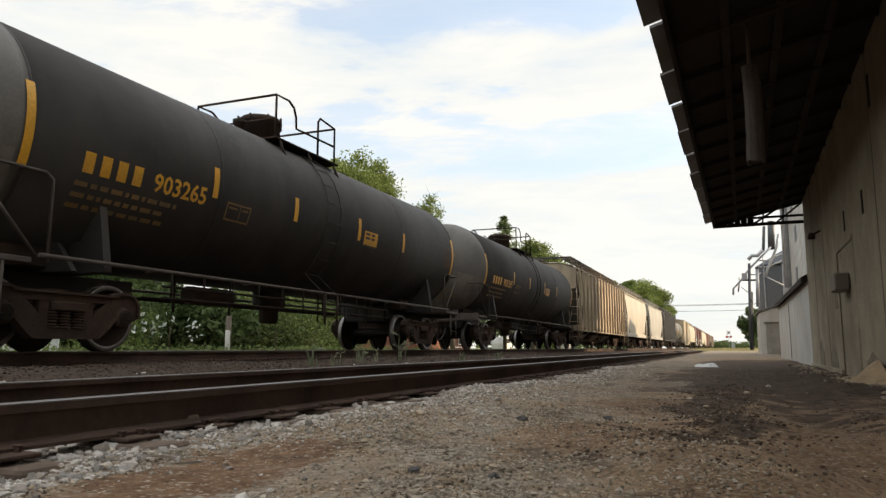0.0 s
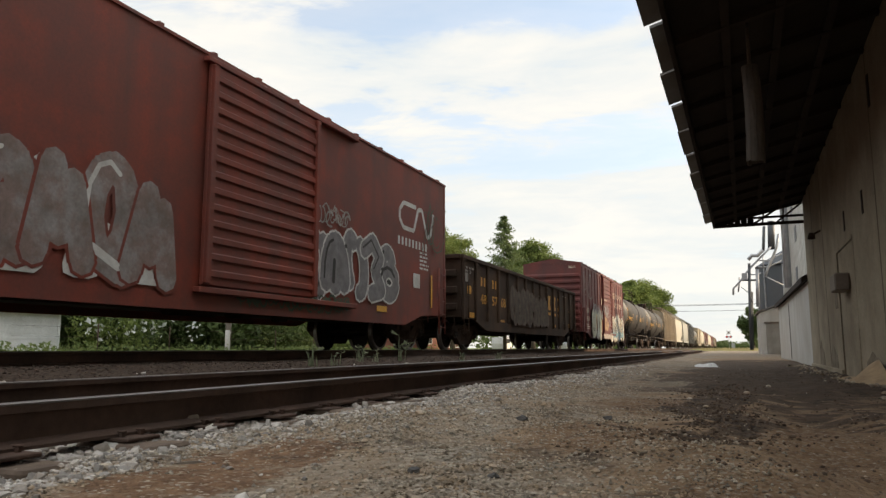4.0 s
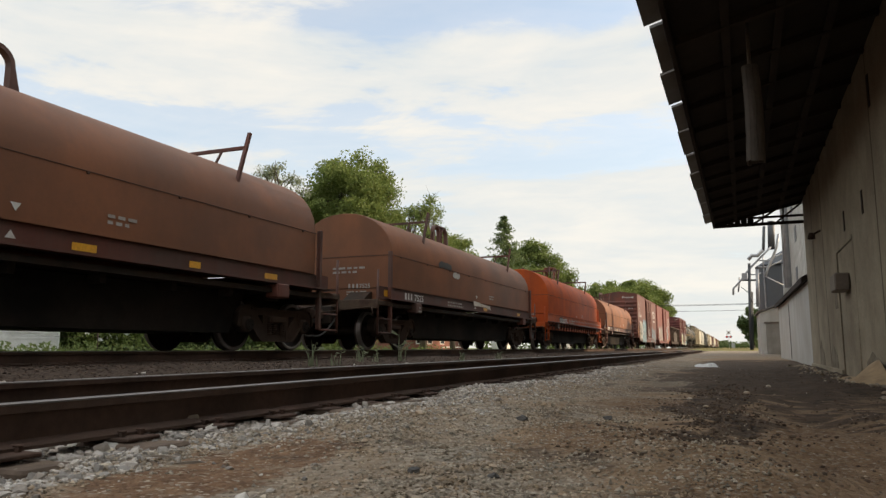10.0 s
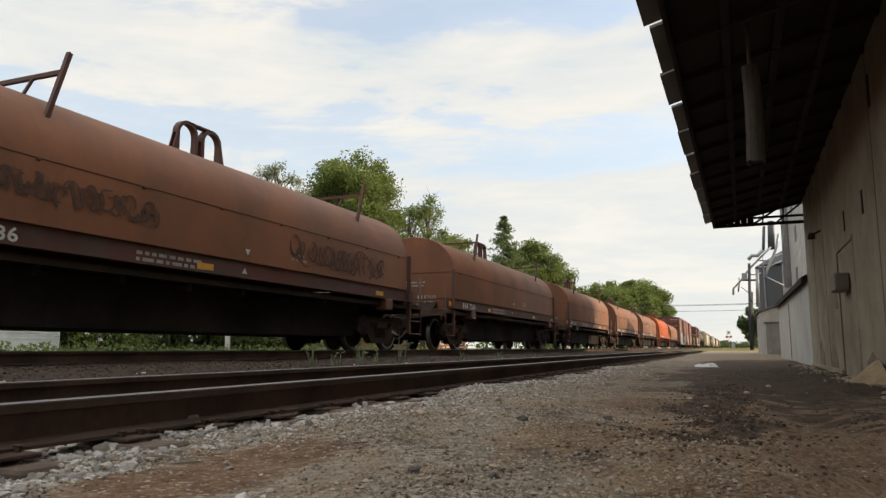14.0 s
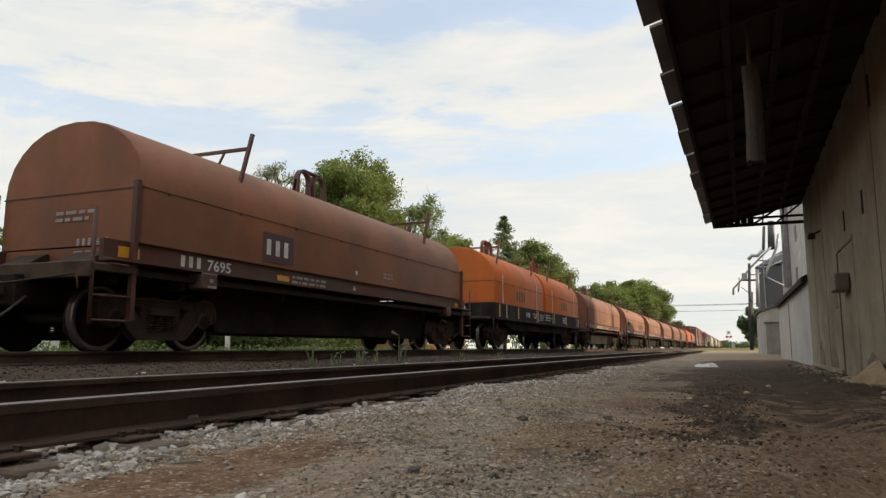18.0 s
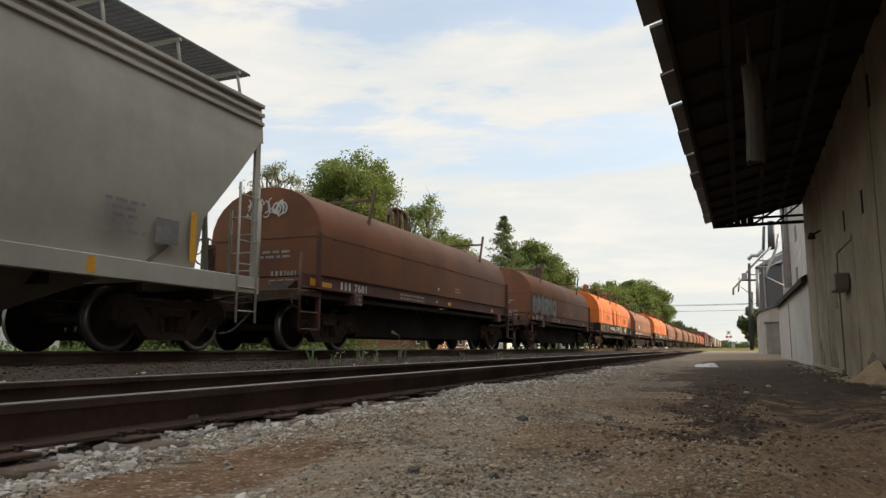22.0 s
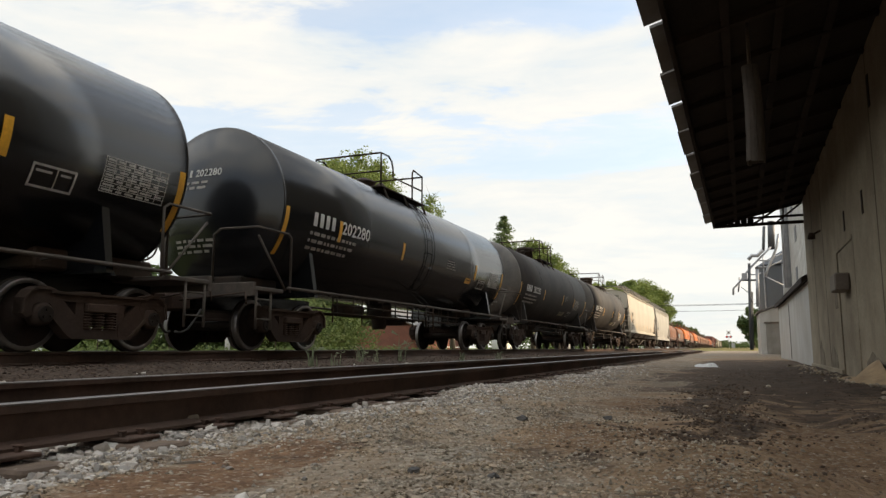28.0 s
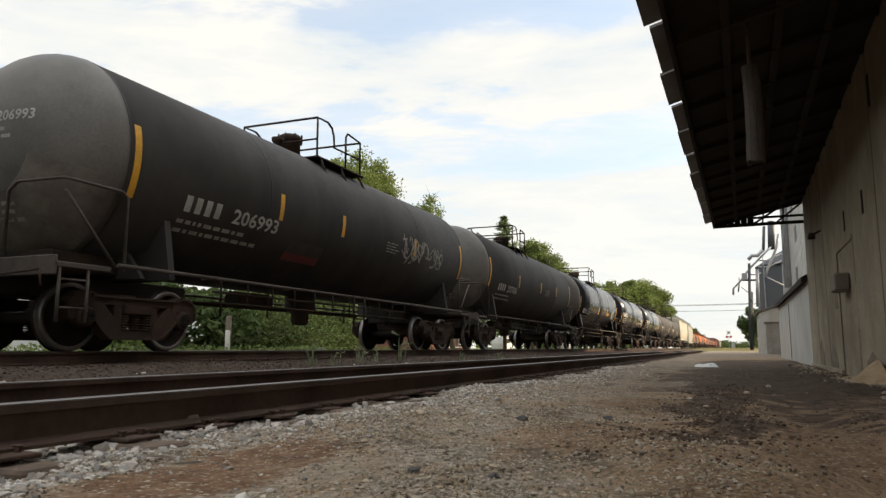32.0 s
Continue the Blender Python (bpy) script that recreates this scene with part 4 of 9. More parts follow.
def warehouse():
    w = thing("warehouse", "long grimy plastered grain warehouse with loading canopy", "warehouse", at=pose(WALL(0), 0, -0.4, 0, 0, -0.67))
    # local x runs away from the tracks, local y along the wall
    wall = Shape()
    door0, door1, doorz = 11.4, 13.2, 1.98
    # above the canopy the walls and roof are unseen, raised to shade the train
    for y0, y1, z0, z1 in ((-1.2, door0, -0.3, 10.6), (door1, 18.9, -0.3, 10.6), (door0, door1, doorz, 10.6)):
        wall.box(0, 0.35, y0, y1, z0, z1)
    part("wall", wall, concrete, w, "grimy cream plaster wall")
    for q in ((0.35, 16, 18.6, 18.9), (0.35, 16, -1.2, -0.9), (15.7, 16, -0.9, 18.6)):
        part("wall", Shape().box(*q, -0.3, 10.6), concrete, w)
    part("roof", Shape().box(-0.2, 16.2, -1.4, 19.1, 10.6, 10.8, 0.02), tin_roof, w)
    door = part("door", Shape().box(0.008, 0.10, door0, door1, -0.25, doorz, 0.01), concrete, w, "painted flush door set in the wall")
    part("door_frame", Shape().box(-0.004, 0.04, door0 - 0.03, door0, -0.25, doorz + 0.05).box(-0.012, 0.04, door1, door1 + 0.05, -0.25, doorz + 0.05).box(-0.012, 0.04, door0, door1, doorz, doorz + 0.05), concrete, door)
    bx = part("meter_box", Shape().box(-0.20, 0, 11.95, 12.55, 1.29, 1.55, 0.02), surface("rusty grey box steel", (0.20, 0.16, 0.125), 0.7, 0.0, (0.14, 0.10, 0.075)), w, "rusty grey box on the wall")
    part("conduit", Shape().tube((-0.02, 11.3, -0.1), (-0.02, 11.25, 0.7), 0.008), concrete, bx)
    for y, z0, z1 in ((12.0, 2.18, 2.48), (10.25, 2.14, 2.44), (9.2, 3.22, 3.60)):
        part("wall_slot", Shape().box(-0.010, 0.004, y, y + 0.10, z0, z1), soffit_wood, w, "dark narrow slot in the plaster")
    part("wall_lamp", Shape().tube((0, 15.4, 2.70), (-0.14, 15.4, 2.62), 0.02).lathe([(2.54, 0.07), (2.60, 0.065), (2.66, 0.04)], 12, "z", (-0.16, 15.4)), steel_dark, w, "small dark lamp bracket")
    for y0, y1 in ((-1.2, door0 - 0.1), (door1 + 0.1, 18.9)):
        part("plinth", Shape().box(-0.04, 0.0, y0, y1, -0.3, 0.10, 0.012), concrete, w, "chipped base course")
    for y in (3.6, 5.6, 7.45, 9.35, 15.1, 17.0):
        part("panel_joint", Shape().box(-0.004, 0.01, y, y + 0.035, 0.11, 3.9, 0.001), seam_grime, w, "dirty upright joint in the plaster")
    for y, z, wd, hg in ((14.0, 0.10, 1.1, 0.42), (9.7, 0.10, 1.3, 0.30), (16.2, 0.10, 0.9, 0.55), (13.5, 1.1, 0.35, 0.5)):
        rag = Shape().prism([(y, z), (y + wd, z), (y + wd * 0.93, z + hg * 0.55), (y + wd * 0.7, z + hg * 0.8), (y + wd * 0.55, z + hg), (y + wd * 0.3, z + hg * 0.75), (y + wd * 0.08, z + hg * 0.5)], -0.006, 0.004, "x")
        part("patched_plaster", rag, old_patch, w, "rough darker patch of old plaster")
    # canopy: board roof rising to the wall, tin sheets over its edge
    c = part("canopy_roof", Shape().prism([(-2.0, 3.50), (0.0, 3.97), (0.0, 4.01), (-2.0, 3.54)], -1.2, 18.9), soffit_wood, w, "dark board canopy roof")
    rnd = random.Random(8)
    y = -1.1
    while y < 18.7:
        wd = rnd.uniform(1.15, 1.5)
        y1 = min(y + wd, 18.72)
        out = rnd.uniform(-2.22, -2.17)
        part("roof_sheet", Shape().prism([(out, 3.49), (-1.4, 3.70), (-1.4, 3.73), (out, 3.52)], y, y1 - rnd.uniform(0.05, 0.13)), tin_roof, c)
        y = y1
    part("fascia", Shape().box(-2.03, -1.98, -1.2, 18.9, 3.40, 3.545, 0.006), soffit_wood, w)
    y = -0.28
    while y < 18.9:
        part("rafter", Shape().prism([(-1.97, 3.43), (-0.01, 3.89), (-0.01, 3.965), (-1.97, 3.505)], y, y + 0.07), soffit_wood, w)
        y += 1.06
    # the open truss and the boarded skirt at the far end
    y = 18.78
    tr = Shape().box(-1.97, 0.0, y, y + 0.07, 3.40, 3.47).box(-1.12, 0.0, y, y + 0.06, 3.57, 3.62)
    tr.tube((-1.10, y + 0.03, 3.45), (-0.45, y + 0.03, 3.86), 0.025, 6).tube((-0.60, y + 0.03, 3.45), (-0.02, y + 0.03, 3.90), 0.022, 6)
    tr.tube((-0.90, y + 0.03, 3.45), (-0.86, y + 0.03, 3.75), 0.02, 6).tube((-0.45, y + 0.03, 3.45), (-0.42, y + 0.03, 3.86), 0.02, 6)
    part("end_truss", tr, soffit_wood, w, "dark open timber truss")
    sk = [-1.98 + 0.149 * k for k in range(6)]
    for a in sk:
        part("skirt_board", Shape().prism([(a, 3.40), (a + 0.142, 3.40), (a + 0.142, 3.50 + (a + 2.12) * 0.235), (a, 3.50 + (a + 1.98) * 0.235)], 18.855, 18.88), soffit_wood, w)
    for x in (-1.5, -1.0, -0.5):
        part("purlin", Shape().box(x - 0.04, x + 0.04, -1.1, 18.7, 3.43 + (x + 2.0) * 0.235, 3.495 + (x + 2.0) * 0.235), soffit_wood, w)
    spout_wood = surface("weathered spout wood", (0.095, 0.073, 0.056), 0.9, 0.0, (0.055, 0.041, 0.032), streak=(3.0, 0.5), bump=(14, 0.4))
    sp = part("hanging_spout", Shape().lathe([(2.26, 0.058), (2.8, 0.064), (3.19, 0.060)], 12, "z", (-1.292, 7.38)), spout_wood, w, "bleached hanging wooden spout")
    parts("stave", worn_spout(-1.30, 7.38, 2.21, 3.20), spout_wood, sp, key=lambda c: math.floor(math.atan2(c.y - 7.38, c.x + 1.29) % (2 * math.pi) * 9 / (2 * math.pi)))
    part("hanger_rod", Shape().tube((-1.30, 7.38, 3.22), (-1.30, 7.38, 3.70), 0.018), old_wood, sp)
    return w


warehouse()


def lean_to():
    w = thing("lean_to_shed", "low whitewashed lean-to with a dark sloping roof", "shed", at=pose(WALL(18.9), 18.9, -0.4, 0, 0, -0.67))
    part("wall", Shape().prism([(0, -0.3), (15.2, -0.3), (15.2, 2.18), (0, 2.02)], 0.0, 0.25, axis="x"), siding_metal, w, "whitewashed streaked wall")
    part("end_wall", Shape().box(0.25, 5, 15.0, 15.2, -0.3, 3.0), siding_metal, w)
    part("roof", Shape().add([(-0.14, -0.0, 1.98), (-0.14, 15.3, 2.14), (5, 15.3, 4.4), (5, 0.0, 4.3), (-0.14, 0.0, 2.12), (-0.14, 15.3, 2.28), (5, 15.3, 4.54), (5, 0.0, 4.44)],
                             [(0, 1, 2, 3), (4, 5, 6, 7), (0, 1, 5, 4), (1, 2, 6, 5), (2, 3, 7, 6), (3, 0, 4, 7)]), soffit_wood, w, "dark roof edge")
    for y in (7.8,):
        part("wall_slot", Shape().box(-0.012, 0.004, y, y + 0.12, 0.1, 1.9), soffit_wood, w, "dark vertical gap in the cladding")
    return w


lean_to()


def elevator_tower():
    t = thing("elevator_tower", "tall whitewashed grain elevator building with stained cladding", "grain elevator", at=pose(3.36, 24.0, -0.4, 0, 0, -0.67))
    # the near end is unseen, lengthened so the body shades the train
    part("body", Shape().box(0, 9, 0, 26.0, 0, 21), siding_metal, t, "white stained cladding")
    for k in range(30):
        part("cladding_seam", Shape().box(-0.02, 0.0, k * 0.85 + 0.05, k * 0.85 + 0.10, 2.0, 21), siding_metal, t)
    for k in range(8):
        part("cladding_seam", Shape().box(k * 0.85 + 0.1, k * 0.85 + 0.15, -0.02, 0.0, 2.0, 21), siding_metal, t)
    for z in (4.2, 6.4, 8.3, 10.5):
        part("patch", Shape().box(-0.03, 0.0, 19.2 + z % 3, 20.4 + z % 3, z, z + 0.8), silo_grey, t, "darker repaired patch")
    for y in (24.2, 26.3):
        part("drop_pipe", Shape().tube((-0.25, y, 1.5), (-0.25, y, 20), 0.16, 12), galv, t, "galvanised drop pipe")
    return t


elevator_tower()


def grain_bin():
    b = thing("grain_bin", "blue-grey corrugated steel grain bin with cone roof", "silo", at=pose(5.83, 66, -0.4))
    rings = []
    for k in range(42):
        rings += [(k * 0.17, 3.55), (k * 0.17 + 0.085, 3.59)]
    part("shell", Shape().lathe(rings, 40, "z"), silo_grey, b)
    part("cone_roof", Shape().lathe([(7.14, 3.75), (7.24, 3.72), (9.24, 0.5), (9.44, 0.45), (9.64, 0.1)], 40, "z"), silo_grey, b)
    for k in range(12):
        a = k * math.pi / 6
        part("stiffener", Shape().box(-0.04, 0.04, -0.05, 0.05, 0, 7.14).mesh("stiffener"), galv, b, at=Matrix.Rotation(a, 4, "Z") @ pose(3.62, 0, 0))
    return b


grain_bin()


def bucket_leg():
    """The elevator leg: a dark mast with spouts and catwalk."""
    g = thing("bucket_elevator", "galvanised bucket elevator leg with spouts and catwalk", "grain elevator", at=pose(2.05, 56, -0.4))
    part("spout", Shape().path([(0.85, 0.00, 7.64), (0.04, 0.00, 6.82), (-0.69, 0.00, 6.07), (-1.37, 0.00, 5.16), (-1.79, 0.00, 4.74), (-1.82, 0.00, 4.25)], 0.075, 8), galv, g, "slanting galvanised spout")
    part("spout", Shape().path([(0.40, 0.30, 5.58), (0.57, 0.30, 6.11), (0.97, 0.30, 6.98), (1.22, 0.30, 7.58), (1.43, 0.30, 8.59)], 0.090, 8), galv, g, "crooked upper spout")
    part("spout", Shape().path([(0.32, -0.20, 7.42), (-0.08, -0.20, 7.03), (-0.43, -0.20, 7.05), (-0.69, -0.20, 6.78)], 0.130, 8), galv, g, "hooded spout head")
    part("spout", Shape().path([(-1.35, 0.20, 5.55), (-1.37, 0.20, 5.16), (-1.47, 0.20, 4.48)], 0.050, 8), galv, g)
    part("spout", Shape().path([(-0.77, 0.10, 5.72), (-0.15, 0.10, 5.69), (0.10, 0.10, 5.79)], 0.050, 8), galv, g)
    part("brace", Shape().path([(0.34, 0.40, 5.62), (0.93, 0.40, 5.25), (1.52, 0.40, 4.90)], 0.045, 8), galv, g, "thin slanting brace")
    part("brace", Shape().path([(-1.17, 0.00, 5.32), (-0.67, 0.00, 5.30), (-0.17, 0.00, 5.29)], 0.070, 8), silo_grey, g)
    part("brace", Shape().path([(-1.26, 0.00, 4.82), (-0.78, 0.00, 4.39), (-0.57, 0.00, 3.78)], 0.030, 8), galv, g)
    part("post", Shape().path([(-0.64, 0.00, 6.51), (-0.76, 0.00, 3.24), (-0.82, 0.00, 0.32)], 0.100, 8), silo_grey, g, "dark mast pipe")
    part("post", Shape().path([(-0.57, 0.15, 4.46), (-0.76, 0.15, 0.32)], 0.090, 8), silo_grey, g, "dark mast pipe")
    part("post", Shape().path([(-0.13, 0.00, 6.07), (-0.23, 0.00, 3.37)], 0.120, 8), galv, g, "pale leg casing")
    part("post", Shape().path([(0.50, 0.30, 9.20), (0.36, 0.30, 7.42)], 0.100, 8), silo_grey, g, "dark upper pipe")
    part("duct", Shape().path([(1.00, 0.50, 9.58), (0.91, 0.50, 7.53)], 0.240, 8), silo_grey, g, "blue-grey upright duct")
    part("catwalk", Shape().path([(-0.03, 0.50, 6.75), (0.65, 0.50, 6.72), (1.56, 0.50, 7.19)], 0.050, 8), galv, g, "catwalk rail")
    part("catwalk", Shape().path([(-0.06, 0.50, 6.28), (0.62, 0.50, 6.25), (1.53, 0.50, 6.68)], 0.050, 8), galv, g)
    part("catwalk", Shape().path([(0.31, 0.50, 7.22), (0.31, 0.50, 6.12)], 0.040, 8), galv, g)
    part("spout_box", Shape().box(-1.19, -0.81, -0.2, 0.2, 5.32, 5.81, 0.02), galv, g)
    return g


bucket_leg()


def far_shed():
    s = thing("pump_shed", "small whitewashed shed with a wide closed door", "shed", at=pose(1.75, 52, -0.4))
    part("wall", Shape().prism([(0, 0), (7, 0), (7, 4.4), (1.6, 3.35), (0, 2.75)], 0.0, 6.0), siding_metal, s)
    d = part("door", Shape().box(0.35, 1.75, -0.05, 0.0, 0.0, 2.05, 0.01), surface("grey door boards", (0.30, 0.28, 0.25), 0.8, 0.0, (0.24, 0.22, 0.19), streak=(1.2, 0.4)), s, "wide plain closed door")
    part("lintel", Shape().box(0.25, 1.85, -0.09, 0.0, 2.05, 2.16, 0.01), old_wood, d)
    part("roof", Shape().prism([(-0.15, 2.75), (1.6, 3.40), (7.1, 4.45), (7.1, 4.55), (1.6, 3.50), (-0.15, 2.85)], -0.15, 6.1), tin_roof, s)
    return s


far_shed()

# ---- the train: common parts ----
def wheelset_mesh():
    s = Shape()
    for m in (-1, 1):
        s.lathe([(m * 0.68, 0.13), (m * 0.68, 0.20), (m * 0.70, 0.38), (m * 0.685, 0.40), (m * 0.685, 0.475), (m * 0.705, 0.484), (m * 0.722, 0.462), (m * 0.735, 0.4585),
                 (m * 0.815, 0.4545), (m * 0.82, 0.445), (m * 0.82, 0.392), (m * 0.775, 0.375), (m * 0.735, 0.24), (m * 0.775, 0.14), (m * 0.84, 0.125), (m * 0.84, 0.085)], 32, "x")
    s.tube((-0.96, 0, 0), (0.96, 0, 0), 0.085, 12)
    for m in (-1, 1):
        for k in range(3):
            t = k * 2 * math.pi / 3 + 0.4
            s.tube((m * 1.155, 0.055 * math.cos(t), 0.055 * math.sin(t)), (m * 1.185, 0.055 * math.cos(t), 0.055 * math.sin(t)), 0.018, 6)
        s.tube((m * 0.96, 0, 0), (m * 1.16, 0, 0), 0.10, 14)
    me = s.mesh("wheelset")
    me.materials.append(wheel_side)
    me.materials.append(wheel_tread)
    for p in me.polygons:
        c = p.center
        r = math.hypot(c.y, c.z)
        if r > 0.4 and r < 0.47 and abs(c.x) > 0.70 and abs(c.x) < 0.83:
            p.material_index = 1
    return me


def side_frame_mesh(m):
    """A cast side frame: arched ends over the bearings, thick slanting arms, a spring window between two columns, raised rims."""
    s = Shape()
    x0, x1, x2 = m * 0.93, m * 1.08, m * 1.115

    def plate(pts, a=x0, b=x1):
        s.prism(pts, min(a, b), max(a, b), "x")

    plate([(-0.80, 0.635), (0.80, 0.635), (0.80, 0.745), (-0.80, 0.745)], x0, m * 1.076)
    plate([(-0.80, 0.725), (0.80, 0.725), (0.80, 0.755), (-0.80, 0.755)], x0, x2)
    plate([(-0.47, 0.17), (0.47, 0.17), (0.43, 0.285), (-0.43, 0.285)], m * 0.925, m * 1.072)
    plate([(-0.49, 0.16), (0.49, 0.16), (0.48, 0.19), (-0.48, 0.19)], x0, x2)
    for k in (-1, 1):
        end = [(0.66, 0.60), (0.72, 0.755), (0.84, 0.795), (0.98, 0.79), (1.09, 0.745), (1.17, 0.65), (1.18, 0.46), (1.10, 0.41), (1.04, 0.44), (1.03, 0.555), (0.97, 0.60), (0.81, 0.60), (0.75, 0.555), (0.74, 0.48)]
        plate([(k * a, b) for a, b in end], m * 0.935, m * 1.084)
        arch = [(0.72, 0.72), (0.84, 0.765), (0.98, 0.762), (1.07, 0.725), (1.14, 0.64), (1.15, 0.47), (1.18, 0.46), (1.17, 0.65), (1.09, 0.75), (0.98, 0.80), (0.84, 0.805), (0.71, 0.757)]
        plate([(k * a, b) for a, b in arch], x0, m * 1.119)
        plate([(k * a, b) for a, b in ((0.80, 0.47), (0.76, 0.60), (0.62, 0.66), (0.30, 0.36), (0.30, 0.20), (0.46, 0.175), (0.56, 0.24))], m * 0.94, m * 1.080)
        plate([(k * a, b) for a, b in ((0.82, 0.47), (0.79, 0.49), (0.54, 0.25), (0.45, 0.19), (0.48, 0.16), (0.58, 0.23))], x0, m * 1.111)
        plate([(k * a, b) for a, b in ((0.27, 0.26), (0.40, 0.26), (0.40, 0.66), (0.27, 0.66))], m * 0.945, m * 1.066)
        s.lathe([(m * 0.94, 0.10), (m * 0.95, 0.150), (m * 1.10, 0.145), (m * 1.125, 0.115), (m * 1.13, 0.05)], 14, "x", (k * 0.89, 0.4575))
    return s.mesh("side_frame")


def spring_mesh():
    rings = []
    for k in range(6):
        z = 0.285 + k * 0.037
        rings += [(z, 0.050), (z + 0.008, 0.088), (z + 0.022, 0.088), (z + 0.030, 0.050)]
    return Shape().lathe(rings, 10, "z").mesh("spring")


def bolster_mesh():
    s = Shape().box(-1.13, 1.13, -0.25, 0.25, 0.505, 0.63, 0.02).box(-0.9, 0.9, -0.2, 0.2, 0.45, 0.80, 0.04)
    for y in (-0.45, 0.45):
        s.tube((-0.75, y, 0.42), (0.75, y, 0.42), 0.05, 8)
        for m in (-1, 1):
            s.box(m * 0.70, m * 0.80, y - 0.06, y + 0.06, 0.28, 0.58, 0.01)
    return s.mesh("bolster")


WHEELSET, FRAME_NEAR, FRAME_FAR, SPRING, BOLSTER = wheelset_mesh(), side_frame_mesh(1), side_frame_mesh(-1), spring_mesh(), bolster_mesh()
WHEELS = []      # every wheelset, with its car and its place along the car


def truck(car, y):
    t = part("truck", BOLSTER, truck_brown, car, "dust-brown cast steel truck", at=pose(0, y, 0))
    part("side_frame", FRAME_NEAR, truck_brown, t)
    part("side_frame", FRAME_FAR, truck_brown, t)
    for x in (-1.02, 1.02):
        for d in (-0.2, 0.0, 0.2):
            part("spring", SPRING, truck_brown, t, at=pose(x, d, 0))
    for d in (-0.89, 0.89):
        part("wheelset", WHEELSET, None, t, at=pose(0, d, 0.4575))
    return t


def coupler(car, y, reach, hose=True):
    m = 1 if y > 0 else -1
    s = Shape().box(-0.11, 0.11, min(y, y + m * (reach - 0.22)), max(y, y + m * (reach - 0.22)), 0.72, 0.92, 0.02)
    s.box(-0.19, 0.12, min(y + m * (reach - 0.30), y + m * (reach + 0.02)), max(y + m * (reach - 0.30), y + m * (reach + 0.02)), 0.68, 0.98, 0.04)
    c = part("coupler", s, truck_brown, car, "rusty knuckle coupler")
    pts = [(0.34, y, 0.72)]
    for k in range(1, 9):
        a = k / 8
        pts.append((0.34 - 0.1 * a, y + m * reach * a, 0.72 - 0.42 * math.sin(a * 1.9)))
    part("air_hose", Shape().path(pts, 0.022, 6), paint_black, c, "black rubber air hose")
    u = Shape().tube((0.12, y + m * 0.3, 0.86), (1.35, y + m * 0.12, 0.98), 0.015, 6).tube((1.35, y + m * 0.12, 0.98), (1.38, y + m * 0.12, 0.78), 0.015, 6)
    part("uncoupling_lever", u, truck_brown, car)


def ladder_shape(x, y, z0, z1, rungs, across="y", width=0.42, r=0.014):
    s = Shape()
    d = (0, width / 2, 0) if across == "y" else (width / 2, 0, 0)
    for m in (-1, 1):
        s.tube((x + m * d[0], y + m * d[1], z0), (x + m * d[0], y + m * d[1], z1), r * 1.6, 6)
    for k in range(rungs):
        z = z0 + (z1 - z0) * (k + 0.5) / rungs
        s.tube((x - d[0], y - d[1], z), (x + d[0], y + d[1], z), r, 6)
    return s


def brake_wheel(car, x, y, z, material):
    s = Shape()
    for k in range(20):
        a, b = k * math.pi / 10, (k + 1) * math.pi / 10
        s.tube((x + 0.27 * math.cos(a), y, z + 0.27 * math.sin(a)), (x + 0.27 * math.cos(b), y, z + 0.27 * math.sin(b)), 0.018, 5)
    for k in range(4):
        a = k * math.pi / 2 + 0.3
        s.tube((x, y - 0.03, z), (x + 0.27 * math.cos(a), y, z + 0.27 * math.sin(a)), 0.013, 5)
    s.tube((x, y - 0.06, z), (x, y + 0.2, z), 0.05, 8)
    part("brake_wheel", s, material, car)


def underframe(car, half, material, z0=0.72, z1=1.0, deep=False):
    cs = part("centre_sill", Shape().box(-0.30, 0.30, -half, half, z0, z1, 0.02), material, car, "dark grimy centre sill")
    for y in np.linspace(-half * 0.9, half * 0.9, 11):
        part("crossbearer", Shape().box(-1.25, 1.25, y - 0.05, y + 0.05, z1 - 0.12, z1 + 0.02), material, cs)
    g = Shape().tube((0.55, -1.4, 0.74), (0.55, -0.3, 0.74), 0.17, 14).tube((0.5, 0.2, 0.70), (0.5, 0.75, 0.70), 0.12, 12)
    g.tube((0.35, 0.75, 0.68), (0.35, half * 0.6, 0.72), 0.025, 6).tube((0.62, -half * 0.7, 0.66), (0.62, half * 0.7, 0.66), 0.02, 6)
    g.box(0.7, 0.9, 1.2, 1.5, 0.55, 0.85, 0.02)
    part("brake_rigging", g, steel_dark, car, "brake cylinder, reservoir and rods")


rusty_orange = surface("rusty orange bracket steel", (0.22, 0.060, 0.020), 0.7, 0.0, (0.13, 0.040, 0.020), stain=(3.0, 0.5))
drip_stain = surface("dark drip stain", (0.075, 0.035, 0.022), 0.7)
seam_dark = surface("dark rusted seam", (0.070, 0.030, 0.018), 0.8)
paint_cream = surface("cream spray paint", (0.50, 0.44, 0.34), 0.55, 0.0, (0.60, 0.57, 0.50), stain=(3.0, 0.35), bump=(60, 0.0))
# almost black, so that the shade below the deck sits in the colour
cradle_black = surface("shade-black cradle steel", (0.010, 0.009, 0.008), 0.9, 0.0, (0.016, 0.012, 0.010), spec=0.1)


# ---- coil cars ----
def hood_outline(hw, z0, seam, top, steps=14):
    pts = [(hw, z0), (hw, seam)]
    for k in range(1, steps):
        a = k * math.pi / steps
        pts.append((hw * math.copysign(abs(math.cos(a)) ** 0.96, math.cos(a)), seam + (top - seam) * math.sin(a) ** 0.96))
    return pts + [(-hw, seam), (-hw, z0)]


